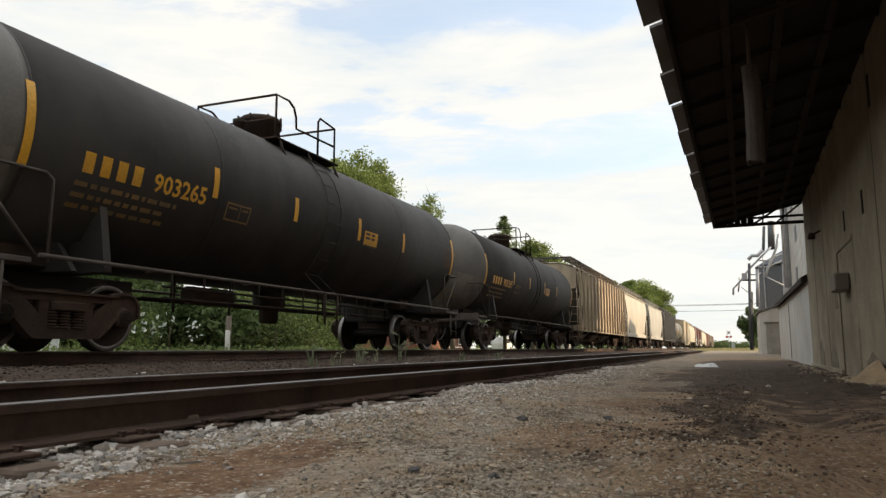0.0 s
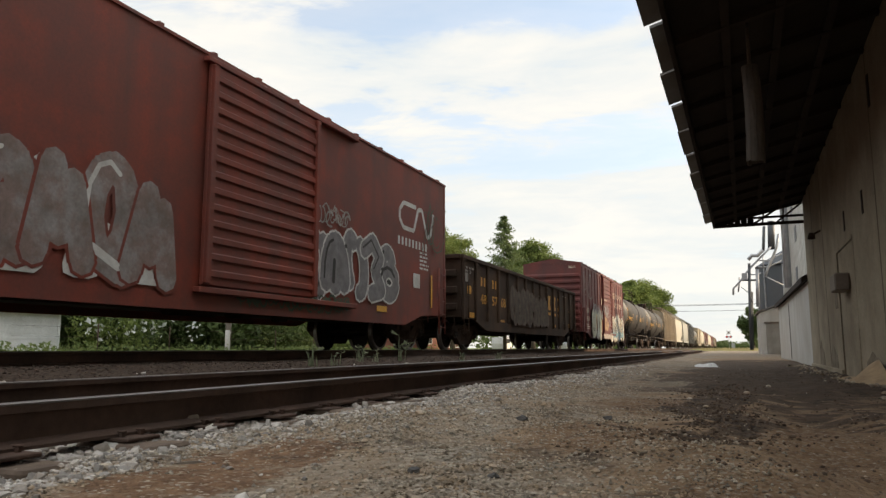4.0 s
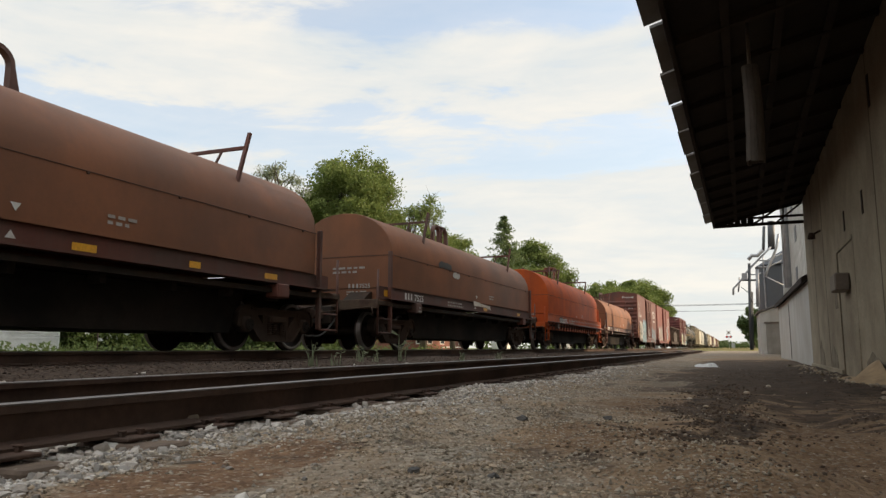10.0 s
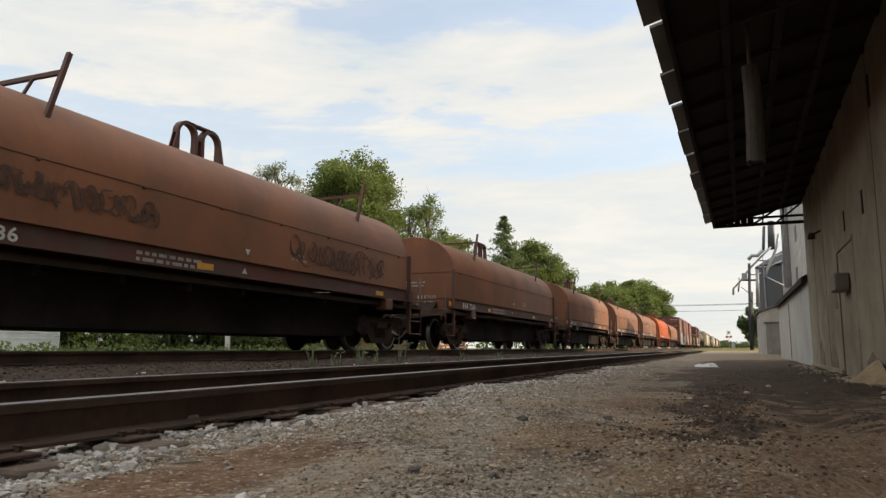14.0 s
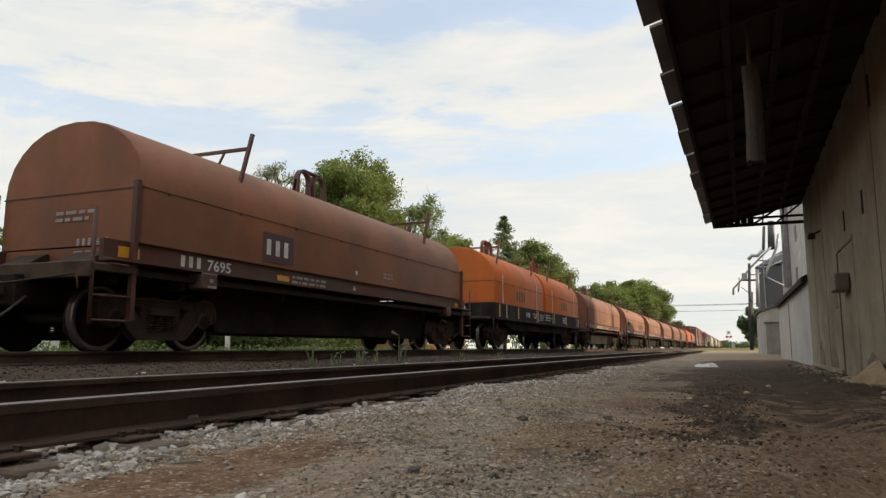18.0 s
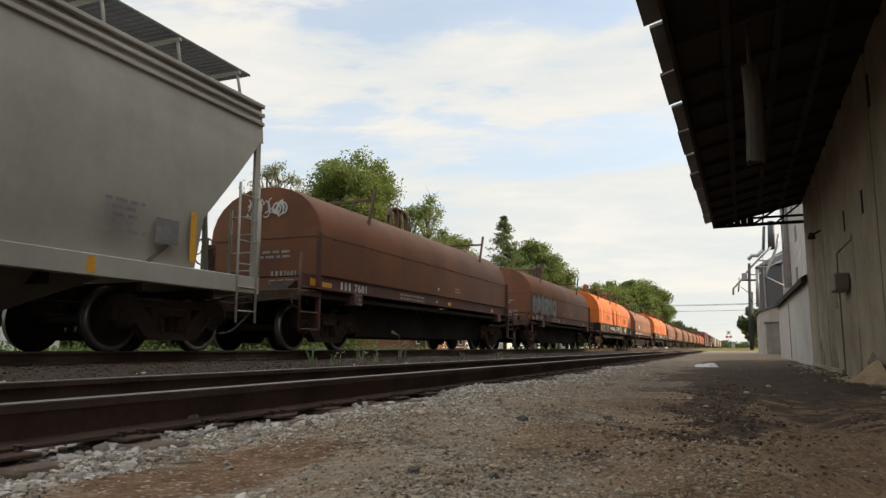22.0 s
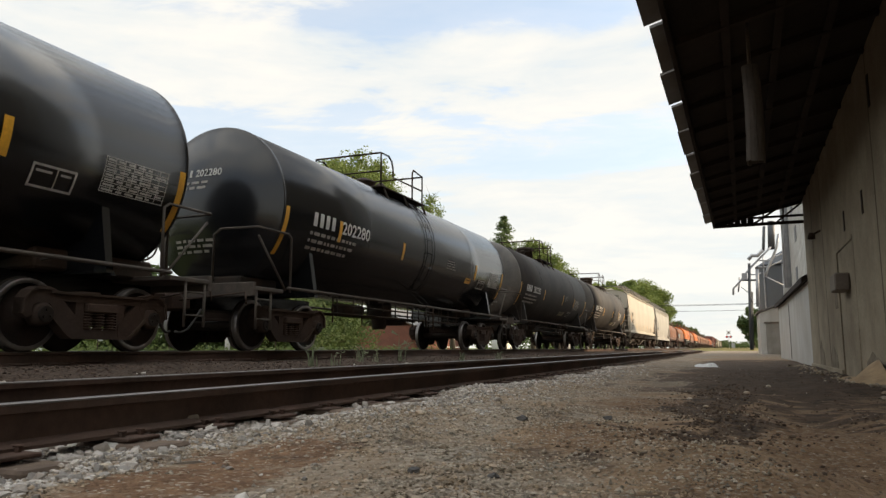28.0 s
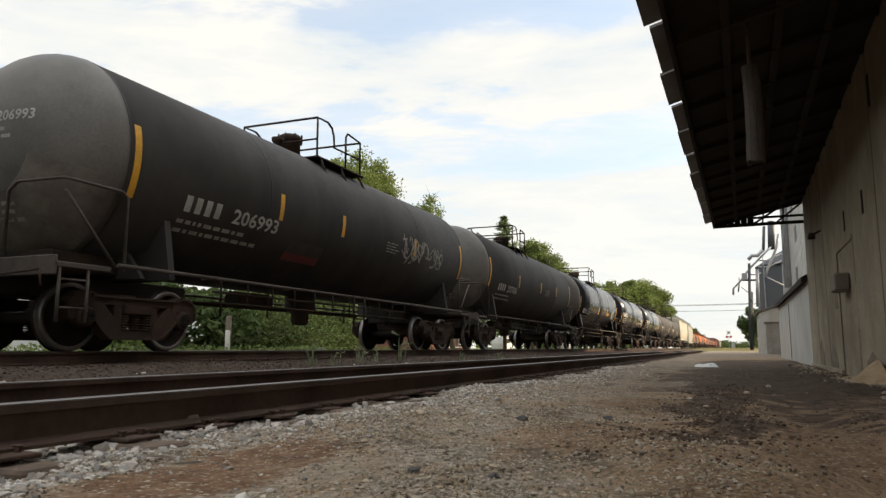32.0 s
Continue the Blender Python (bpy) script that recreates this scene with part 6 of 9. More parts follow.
def tank_car(number_text, skin, lead, mark_mat, label, seed=1):
    R, zc = TANK_R, TANK_Z
    spec = TANKS[number_text]
    half, head = spec["half"], spec["head"]
    car = thing("tank_car", label, "tank car", "freight train")
    flat_head = head < 0.45
    rings = []
    for k in range(13):
        a = math.pi / 2 * k / 12
        rings.append((-half - head * math.cos(a) ** (2.4 if flat_head else 1.0), max(0.02, R * math.sin(a) ** 0.8)))
    rings += [(-half * 0.5, R), (-0.02, R), (0.32, R), (half * 0.5, R)]
    for k in range(13):
        a = math.pi / 2 * (1 - k / 12)
        rings.append((half + spec.get("front", head) * math.cos(a) ** (2.4 if flat_head else 1.0), max(0.02, R * math.sin(a) ** 0.8)))
    tk = part("tank", Shape().lathe(rings[12:-12], 64, "y", (0, zc)), skin, car)
    rear = skin if skin is tank_gloss else lit_head_dust
    part("tank_head", Shape().lathe(rings[:13], 64, "y", (0, zc)), rear, tk, "bulged rear tank end")
    part("tank_head", Shape().lathe(rings[-13:], 64, "y", (0, zc)), skin, tk)
    if skin is not tank_gloss:
        # a brown dusty shell on the lower rear end, light from below painted in
        dust, turns = Shape(), [math.radians(195 + 150 * k / 16) for k in range(17)]
        cap = [(y - 0.006, r) for y, r in rings[3:12]]
        dust.add([((r + 0.004) * math.cos(t), y, zc + (r + 0.004) * math.sin(t)) for y, r in cap for t in turns],
                 [(k * 17 + i, k * 17 + i + 1, (k + 1) * 17 + i + 1, (k + 1) * 17 + i) for k in range(len(cap) - 1) for i in range(16)], True)
        part("dust_coat", dust, lit_low_dust, tk, "brown dusty coat, lightened as if lit from below")
    spots = (-half, -half * 0.5, half * 0.5, half)
    weld = Shape()
    for y in spots:
        weld.lathe([(y - 0.03, R - 0.01), (y - 0.015, R + 0.004), (y + 0.015, R + 0.004), (y + 0.03, R - 0.01)], 64, "y", (0, zc))
    parts("weld_seam", weld, skin, tk, key=lambda c: min(range(4), key=lambda k: abs(c.y - spots[k])))
    # top platform, manway and railing
    ztop, y0, y1 = zc + R, spec["rail"][0], spec["rail"][1]
    zp, zr = zc + R - 0.19, zc + R + 0.70
    pl = Shape()
    for m in (-1, 1):
        pl.box(min(m * 0.66, m * 1.02), max(m * 0.66, m * 1.02), y0 - 0.08, y1 + 0.08, zp, zp + 0.035, 0.006)
        for y in (y0 + 0.1, (y0 + y1) / 2, y1 - 0.1):
            pl.tube((m * 0.98, y, zp), (m * 1.12, y, zc + R * 0.66), 0.028, 6)
    pl.box(-0.68, 0.68, y1 - 0.35, y1 + 0.08, ztop - 0.01, ztop + 0.02)
    part("platform", pl, steel_dark, car, "dark grated top platform")
    for m in (-1, 1):
        rl = Shape()
        x = m * 0.95
        rl.path([(x, y0, zp), (x, y0, zr), (x, y0 + 0.42, zr + 0.01), (x, y0 + 0.60, zr - 0.08), (x, y0 + 0.68, zr - 0.25), (x, y0 + 0.70, zp + 0.40), (x, y1, zp + 0.42)], 0.024, 6)
        rl.path([(x, y1 - 0.68, zp), (x, y1 - 0.68, zr - 0.10), (x, y1 - 0.60, zr), (x, y1, zr - 0.06), (x, y1, zp)], 0.024, 6)
        part("railing", rl, steel_dark, car, "dark bent tube railing")
    part("railing", Shape().tube((-0.95, y0, zr), (0.95, y0, zr), 0.024, 6).tube((-0.95, y0, zp + 0.42), (0.95, y0, zp + 0.42), 0.02, 6), steel_dark, car)
    part("railing", Shape().tube((-0.95, y1, zr - 0.06), (0.95, y1, zr - 0.06), 0.024, 6), steel_dark, car)
    if spec["dome"]:
        dy, dr, dh = spec["dome"]
        d = part("manway", Shape().lathe([(ztop - 0.12, dr - 0.03), (ztop + dh - 0.10, dr - 0.03), (ztop + dh - 0.08, dr), (ztop + dh, dr), (ztop + dh + 0.05, dr - 0.06), (ztop + dh + 0.06, 0.02)], 26, "z", (0, dy)), steel_dark, car)
        for k in range(8):
            a = k * math.pi / 4 + 0.2
            part("bolt", Shape().tube(((dr + 0.01) * math.cos(a), dy + (dr + 0.01) * math.sin(a), ztop + dh - 0.13), ((dr + 0.01) * math.cos(a), dy + (dr + 0.01) * math.sin(a), ztop + dh + 0.04), 0.022, 6), steel_dark, d)
        part("safety_valve", Shape().lathe([(ztop - 0.05, 0.10), (ztop + 0.18, 0.10), (ztop + 0.20, 0.13), (ztop + 0.28, 0.13), (ztop + 0.30, 0.04)], 14, "z", (0.1, dy - dr - 0.35)), steel_dark, car)
    else:
        part("manway", Shape().lathe([(ztop - 0.1, 0.30), (ztop + 0.14, 0.30), (ztop + 0.18, 0.34), (ztop + 0.22, 0.30), (ztop + 0.30, 0.12)], 20, "z", (0, -0.9)), steel_dark, car)
        part("safety_valve", Shape().lathe([(ztop - 0.1, 0.16), (ztop + 0.24, 0.16), (ztop + 0.34, 0.06)], 14, "z", (0.1, -0.1)), steel_dark, car)
    # ladder close to the flank, in the tank's own paint
    ld = part("ladder", ladder_shape(1.52, 0.06, 0.50, 1.15, 2, width=0.46), steel_dark, car)
    full = skin in (tank_gloss, tank_satin) or number_text == "903265"
    for dy in (-0.19, 0.31) if full else ():
        pts = [(1.50, dy, 0.62), (1.50, dy, 1.1)]
        for k in range(9):
            a = -0.85 + k * (1.85 / 8)
            pts.append(((R + 0.04) * math.cos(a), dy, zc + (R + 0.04) * math.sin(a)))
        part("ladder_rail", Shape().path(pts, 0.013, 6), skin, ld)
    for k in range(8 if full else 0):
        a = -0.85 + k * 0.25
        part("rung", Shape().tube(((R + 0.04) * math.cos(a), -0.19, zc + (R + 0.04) * math.sin(a)), ((R + 0.04) * math.cos(a), 0.31, zc + (R + 0.04) * math.sin(a)), 0.011, 6), skin, ld)
    # stub sills, bolster webs, end platforms
    for m in (-1, 1):
        s = Shape().box(-0.32, 0.32, min(m * 3.9, m * 7.35), max(m * 3.9, m * 7.35), 0.72, 1.06, 0.02)
        s.prism([(-1.45, 1.02), (1.45, 1.02), (1.30, 1.9), (1.0, 1.45), (-1.0, 1.45), (-1.30, 1.9)], m * 5.45 - 0.06, m * 5.45 + 0.06)
        s.prism([(-1.2, 1.02), (1.2, 1.02), (0.9, 1.4), (-0.9, 1.4)], m * 5.75 - 0.04, m * 5.75 + 0.04)
        part("bolster_saddle", s, skin, car)
        part("end_skirt", Shape().box(-0.75, 0.75, min(m * 4.9, m * 6.9), max(m * 4.9, m * 6.9), 1.06, 1.34, 0.03), steel_dark, car, "dark plate between tank and end sill")
        e = Shape().box(-1.45, 1.45, min(m * 6.55, m * 7.4), max(m * 6.55, m * 7.4), 1.02, 1.09, 0.01).box(-1.45, 1.45, min(m * 7.36, m * 7.44), max(m * 7.36, m * 7.44), 0.92, 1.16, 0.01)
        part("end_platform", e, tank_iron, car)
        for sx in (-1, 1):
            h = Shape()
            h.path([(sx * 1.45, m * 6.35, 1.05), (sx * 1.45, m * 6.35, 2.05), (sx * 1.45, m * 6.45, 2.12), (sx * 1.45, m * 7.35, 2.12), (sx * 0.7, m * 7.40, 2.12), (sx * 0.55, m * 7.40, 2.02), (sx * 0.55, m * 7.40, 1.05)], 0.022, 6)
            h.tube((sx * 1.42, m * 7.30, 1.98), (sx * 1.42, m * 6.45, 1.08), 0.02, 6)
            part("end_handrail", h, tank_iron, car)
        for sx in (-1, 1):
            part("step", ladder_shape(sx * 1.42, m * 7.1, 0.36, 1.05, 2), tank_iron, car)
        truck(car, m * lead)
        coupler(car, m * 7.4, 0.50)
    rb = Shape()
    for m in (-1, 1):
        rb.tube((m * 1.50, -6.5, 1.12), (m * 1.50, 6.5, 1.12), 0.028, 8)
        for y in (-4.6, -2.4, 0, 2.4, 4.6):
            rb.tube((m * 1.50, y, 1.12), (m * 1.25, y, 1.10), 0.018, 6)
    parts("side_rail", rb, tank_iron, car, "thin dark side handrail", key=lambda c: c.x > 0)
    part("bottom_outlet", Shape().lathe([(0.55, 0.16), (0.62, 0.2), (0.80, 0.2), (0.9, 0.34), (1.25, 0.34)], 16, "z", (0, 0.1)), steel_dark, car, "bottom outlet valve")
    part("brake_cylinder", Shape().tube((0.25, -2.6, 0.95), (0.25, -1.5, 0.95), 0.16, 12), steel_dark, car)
    v = Shape().tube((-0.5, -3.6, 0.88), (-0.5, 3.6, 0.88), 0.03, 6).tube((0.5, -3.9, 0.82), (0.5, 3.9, 0.82), 0.02, 6)
    v.tube((0.9, -3.9, 0.80), (0.9, 3.9, 0.80), 0.022, 6).tube((0.9, -3.9, 0.98), (0.9, 3.9, 0.98), 0.022, 6)
    for y in np.linspace(-3.7, 3.7, 11):
        v.tube((0.9, y, 0.74), (0.9, y, 1.2), 0.018, 6)
    for y in (-3.2, -1.8, 1.2, 2.4, 3.4):
        v.tube((0.5, y, 0.62), (0.5, y, 1.3), 0.02, 6)
    part("brake_rigging", v, steel_dark, car, "dark brake pipes and hangers")
    brake_wheel(car, -0.9, -7.5, 1.9, steel_dark)
    # markings
    m0, m1, n0, n1, foot, tall = spec["text"]
    t = Shape()
    w = (m1 - m0) / 4
    for k in range(4):
        bar(t, on_tank(R, zc, m0 + k * w, foot), 0.0, 0, w * 0.60, tall, 0.005)
    number_fit(t, number_text, on_tank(R, zc, n0, foot), tall * 1.36, n1 - n0, 0.005)
    letters("lettering", t, mark_mat, car, "stencilled car number")
    pale = paint_worn if mark_mat is not paint_yellow else surface("faded yellow stencil", (0.22, 0.13, 0.04), 0.7, stain=(4.0, 0.6))
    t2 = Shape()
    small_print(t2, on_tank(R, zc, m0 - 0.05, foot - 0.17), 2.1, 2 if spec["square"] is None else 3, 0.065, 0.085, seed)
    ex, ez = (0.0, 0.0) if flat_head else (0.36, -0.22)
    small_print(t2, on_end_head(half, -0.68 + ex, 3.06 + ez, head), 0.8, 2, 0.05, 0.05, seed + 2)
    small_print(t2, on_end_head(half, -0.68 + ex, 1.98 + ez * 0.5, head), 1.0, 3, 0.05, 0.05, seed + 3)
    small_print(t2, on_tank(R, zc, 1.4, 2.5), 0.7, 4, 0.025, 0.045, seed + 1)
    part("stencil", t2, paint_pale if pale is paint_worn else pale, car, "rows of small stencilled writing")
    t4 = Shape()
    put = on_end_head(half, -0.72 + ex, 3.20 + ez, head)
    mark(t4, put, 0, 0.14, 4, 0.72, 0.16)
    number_fit(t4, number_text, put_shift(put, 0.52), 0.20, 0.58)
    part("end_lettering", t4, pale, car, "stencilled number on the tank head")
    if spec["square"]:
        a, z = spec["square"]
        f = Shape()
        put = on_tank(R, zc, a, z)
        for q in ((0, 0, 0.62, 0.03), (0, 0.27, 0.62, 0.30), (0, 0.03, 0.03, 0.27), (0.59, 0.03, 0.62, 0.27), (0.34, 0.03, 0.36, 0.27), (0.06, 0.20, 0.28, 0.23), (0.40, 0.20, 0.55, 0.23)):
            bar(f, put, *q, 0.006)
        part("test_panel", f, pale, car, "pale outlined test panel")
    if spec["table"]:
        a, z = spec["table"]
        f = Shape()
        put = on_tank(R, zc, a, z - 0.50)
        for k in range(8):
            bar(f, put, 0, k * 0.066, 1.12, k * 0.066 + 0.012, 0.006)
        for k in range(8):
            bar(f, put, k * 0.157, 0, k * 0.157 + 0.012, 0.475, 0.006)
        small_print(f, put_shift(put, 0.03, 0.42), 1.05, 7, 0.028, 0.038, seed + 5, 0.0062)
        part("data_table", f, pale, car, "pale ruled data table")
    for a, z, wd, hg, tone in spec["panels"]:
        f = Shape()
        bar(f, on_tank(R, zc, a, z), 0, 0, wd, hg, 0.006)
        pn = part("placard", f, {"yellow": paint_yellow, "brown": surface("faded brown placard", (0.10, 0.055, 0.03), 0.7), "cream": surface("cream placard", (0.30, 0.27, 0.17), 0.7)}[tone], car, tone + " placard")
        f = Shape()
        small_print(f, on_tank(R, zc, a + 0.05, z + hg - 0.09), wd - 0.1, max(1, int(hg / 0.11)), 0.05, 0.04, seed + 7, 0.009)
        part("small_writing", f, paint_black, pn)
    y = Shape()
    for a, z0, hgt in ((-spec["ends"][0], spec["ends"][1], spec["ends"][2]), (spec["ends"][0] - 0.12, spec["ends"][1], spec["ends"][2])) + spec["stripes"]:
        bar(y, on_tank(R, zc, a, z0), 0, 0, 0.12, hgt, 0.008)
    parts("reflector", y, paint_yellow, car, "yellow reflective strip")
    return car


def on_end_head(half, x0, z0, head):
    """Maps writing onto the bulged rear head."""
    def put(a, b, lift=0.0):
        x, z = x0 + a, z0 + b
        r = min(0.99, math.hypot(x, z - TANK_Z) / TANK_R)
        s = r ** 1.25
        return (x, -half - head * math.sqrt(max(0.0, 1 - s * s)) ** (2.4 if head < 0.45 else 1.0) - lift - 0.004, z)
    return put


# ---- box cars ----
def boxcar(skin, half, label, door, ribs, seed, eave=4.56, peak=4.84):
    car = thing("boxcar", label, "boxcar", "freight train")
    hw = 1.58
    body = Shape()
    for m in (-1, 1):
        side = [(-half, eave), (half, eave), (half, 0.93), (half - 0.9, 0.90), (half - 1.6, 0.86), (half - 2.6, 0.60), (-half + 2.6, 0.60), (-half + 1.6, 0.86), (-half + 0.9, 0.90), (-half, 0.93)]
        body.prism(side, min(m * (hw - 0.06), m * hw), max(m * (hw - 0.06), m * hw), "x")
    body.box(-hw + 0.06, hw - 0.06, -half, -half + 0.06, 0.95, eave).box(-hw + 0.06, hw - 0.06, half - 0.06, half, 0.95, eave)
    body.box(-hw + 0.06, hw - 0.06, -half + 0.06, half - 0.06, 0.95, 1.05)
    b = part("body", body, skin, car)
    roof = Shape().prism([(-hw - 0.03, eave), (hw + 0.03, eave), (hw + 0.03, eave + 0.05), (0.12, peak), (-0.12, peak), (-hw - 0.03, eave + 0.05)], -half - 0.02, half + 0.02)
    rf = part("roof", roof, skin, car)
    for y in np.linspace(-half + 0.5, half - 0.5, 14):
        part("roof_rib", Shape().prism([(-hw - 0.02, eave + 0.03), (hw + 0.02, eave + 0.03), (hw + 0.02, eave + 0.10), (0.12, peak + 0.05), (-0.12, peak + 0.05), (-hw - 0.02, eave + 0.10)], y - 0.045, y + 0.045), skin, rf)
    # ribbed ends
    for m in (-1, 1):
        er = Shape()
        for k in range(9):
            z = 1.12 + k * 0.335
            er.prism([(0, z), (-m * 0 + m * 0.085, z + 0.07), (m * 0.085, z + 0.17), (0, z + 0.25)] if m > 0 else [(0, z), (-0.085, z + 0.07), (-0.085, z + 0.17), (0, z + 0.25)], -hw + 0.08, hw - 0.08, "x")
        er.v = [(p[0], p[1] + m * half, p[2]) for p in er.v]
        parts("end_rib", er, skin, car, key=lambda c: int((c.z - 1.1) / 0.335))
        parts("corner_post", Shape().box(hw - 0.09, hw + 0.012, min(m * (half - 0.1), m * (half + 0.012)), max(m * (half - 0.1), m * (half + 0.012)), 0.93, eave, 0.01).box(-hw - 0.012, -hw + 0.09, min(m * (half - 0.1), m * (half + 0.012)), max(m * (half - 0.1), m * (half + 0.012)), 0.93, eave, 0.01), skin, car, key=lambda c: c.x > 0)
        part("ladder", ladder_shape(hw - 0.35, m * (half + 0.16), 0.75, 2.5, 5, "x", 0.45), skin, car)
        part("ladder", ladder_shape(hw + 0.06, m * (half - 0.35), 0.42, 2.2, 5), skin, car)
        part("crossover_platform", Shape().box(-0.6, 0.6, min(m * (half + 0.1), m * (half + 0.32)), max(m * (half + 0.1), m * (half + 0.32)), 1.05, 1.1, 0.01), steel_dark, car)
        truck(car, m * (half - 1.55))
        coupler(car, m * half, 0.78)
    part("brake_housing", Shape().box(-0.75, -0.45, -half - 0.25, -half - 0.08, 1.7, 2.05, 0.02), skin, car)
    brake_wheel(car, -0.6, -half - 0.3, 1.9, skin)
    underframe(car, half, steel_dark, 0.66, 0.96)
    if ribs:
        for y in np.linspace(-half + 0.25, half - 0.25, 17):
            if door[0] - 0.15 < y < door[1] + 0.15:
                continue
            part("side_post", Shape().prism([(y - 0.07, 0), (y - 0.03, 0.045), (y + 0.03, 0.045), (y + 0.07, 0)], 0.95, eave - 0.15, "z").mesh("side_post"), skin, b,
                 at=Matrix(((0, 1, 0, hw - 0.001), (1, 0, 0, 0), (0, 0, 1, 0), (0, 0, 0, 1))))
    d0, d1 = door[:2]
    dm = Shape().box(hw + 0.02, hw + 0.09, d0, d1, 0.98, eave - 0.14, 0.012)
    dr = part("door", dm, skin, car, "closed sliding door")
    rail = Shape().box(hw, hw + 0.12, d0 - 0.1, d1 + 1.6, eave - 0.13, eave - 0.05, 0.01).box(hw, hw + 0.13, d0 - 0.1, d1 + 1.6, 0.86, 0.95, 0.01)
    parts("door_track", rail, skin, dr, key=lambda c: c.z > 2)
    rb = Shape()
    if door[2] == "plug":
        for k in range(4):
            y = d0 + (d1 - d0) * (k + 0.5) / 4
            rb.tube((hw + 0.13, y, 1.0), (hw + 0.13, y, eave - 0.2), 0.025, 6)
        for z in (1.4, 2.45, 3.35, 3.5):
            rb.box(hw + 0.085, hw + 0.125, d0 + 0.05, d1 - 0.05, z, z + 0.09, 0.01)
        for y in (d0 + 0.02, (d0 + d1) / 2, d1 - 0.1):
            rb.box(hw + 0.085, hw + 0.14, y, y + 0.08, 1.0, eave - 0.2, 0.01)
    else:
        for k in range(13):
            z = 1.1 + k * 0.255
            rb.box(hw + 0.085, hw + 0.13, d0 + 0.1, d1 - 0.1, z, z + 0.12, 0.02)
        for y in (d0, d1 - 0.12):
            rb.box(hw + 0.085, hw + 0.16, y, y + 0.12, 1.0, eave - 0.16, 0.012)
    parts("door_rib", rb, skin, dr, key=lambda c: (round(c.y, 1), round(c.z, 1)))
    return car


def gondola(number_text):
    car = thing("gondola_car", "rusty black open gondola with peeling yellow lettering", "gondola car", "freight train")
    hw, half, z0, z1 = 1.53, 8.25, 0.60, 2.76
    body = Shape()
    for m in (-1, 1):
        body.box(min(m * hw, m * (hw - 0.05)), max(m * hw, m * (hw - 0.05)), -half, half, 0.98, z1)
        body.prism([(-half, 1.0), (half, 1.0), (half - 1.2, 0.92), (half - 2.4, z0), (-half + 2.4, z0), (-half + 1.2, 0.92)], min(m * hw, m * (hw - 0.05)), max(m * hw, m * (hw - 0.05)), "x")
        body.box(-hw + 0.05, hw - 0.05, min(m * half, m * (half - 0.05)), max(m * half, m * (half - 0.05)), 0.98, z1)
    body.box(-hw + 0.05, hw - 0.05, -half + 0.05, half - 0.05, 0.98, 1.06)
    b = part("body", body, gon_black, car)
    ch = Shape().box(hw - 0.06, hw + 0.09, -half, half, z1 - 0.06, z1 + 0.07, 0.015).box(-hw - 0.09, -hw + 0.06, -half, half, z1 - 0.06, z1 + 0.07, 0.015)
    ch.box(-hw, hw, -half - 0.08, -half + 0.06, z1 - 0.06, z1 + 0.07, 0.015).box(-hw, hw, half - 0.06, half + 0.08, z1 - 0.06, z1 + 0.07, 0.015)
    parts("top_chord", ch, gon_black, car, key=lambda c: (round(c.x, 1), round(c.y, 1)))
    for y in np.linspace(-half + 0.12, half - 0.12, 15):
        part("side_post", Shape().box(hw, hw + 0.085, y - 0.06, y + 0.06, 0.9, z1 - 0.05, 0.02), gon_black, b)
    for m in (-1, 1):
        for z in (1.15, 1.65, 2.15):
            part("end_rib", Shape().box(-hw + 0.1, hw - 0.1, min(m * half, m * (half + 0.10)), max(m * half, m * (half + 0.10)), z, z + 0.22, 0.03), gon_black, b)
        truck(car, m * 6.75)
        coupler(car, m * half, 0.62)
        part("ladder", ladder_shape(hw + 0.05, m * (half - 0.35), 0.4, 2.5, 6), gon_black, car)
    underframe(car, half, steel_dark, 0.66, 0.98)
    brake_wheel(car, -0.7, -half - 0.2, 2.1, gon_black)
    yl = Shape()
    flat = lambda y, z: on_side(hw + 0.002, y, z)
    for y in (2.55, 3.54, 4.49):
        # each worn company letter as a plain broken block
        bar(yl, flat(y, 1.70), 0.0, 0, 0.55, 0.16, 0.004)
        bar(yl, flat(y, 1.70), 0.10, 0.16, 0.45, 0.46, 0.004)
        bar(yl, flat(y, 1.70), 0.0, 0.46, 0.55, 0.62, 0.004)
        bar(yl, flat(y, 1.47), 0.0, 0, 0.54, 0.12, 0.004)
    for y, z, wd, hg in ((3.55, 0.96, 0.48, 0.11), (6.79, 1.02, 0.49, 0.17), (6.90, 1.70, 0.31, 0.27), (-7.69, 1.69, 0.36, 0.25), (-7.57, 0.97, 0.51, 0.16), (-4.32, 0.93, 0.47, 0.09)):
        bar(yl, flat(y, z), 0, 0, wd, hg, 0.004)
    for y in (-6.43, -5.24):
        mark(yl, flat(y, 2.02), 0.0, 0.28, 2, 0.88, 0.22)
    for k, y in enumerate((-6.44, -5.27, -4.29)):
        number_fit(yl, "485768"[2 * k:2 * k + 2], flat(y, 1.46), 0.43, 0.59)
    letters("lettering", yl, surface("peeling yellow paint", (0.72, 0.34, 0.035), 0.65, 0.0, (0.50, 0.24, 0.04), stain=(5.0, 0.7), dirt=(0.05, 0.036, 0.027)), car, "peeling yellow letters and number")
    w = Shape()
    small_print(w, on_side(hw + 0.002, -7.8, 2.45), 0.8, 1, 0.06, 0.05, 3)
    number(w, "S-6", on_side(hw + 0.002, -7.55, 2.30), 0.16)
    number(w, "S-6", on_side(hw + 0.002, 5.85, 2.30), 0.16)
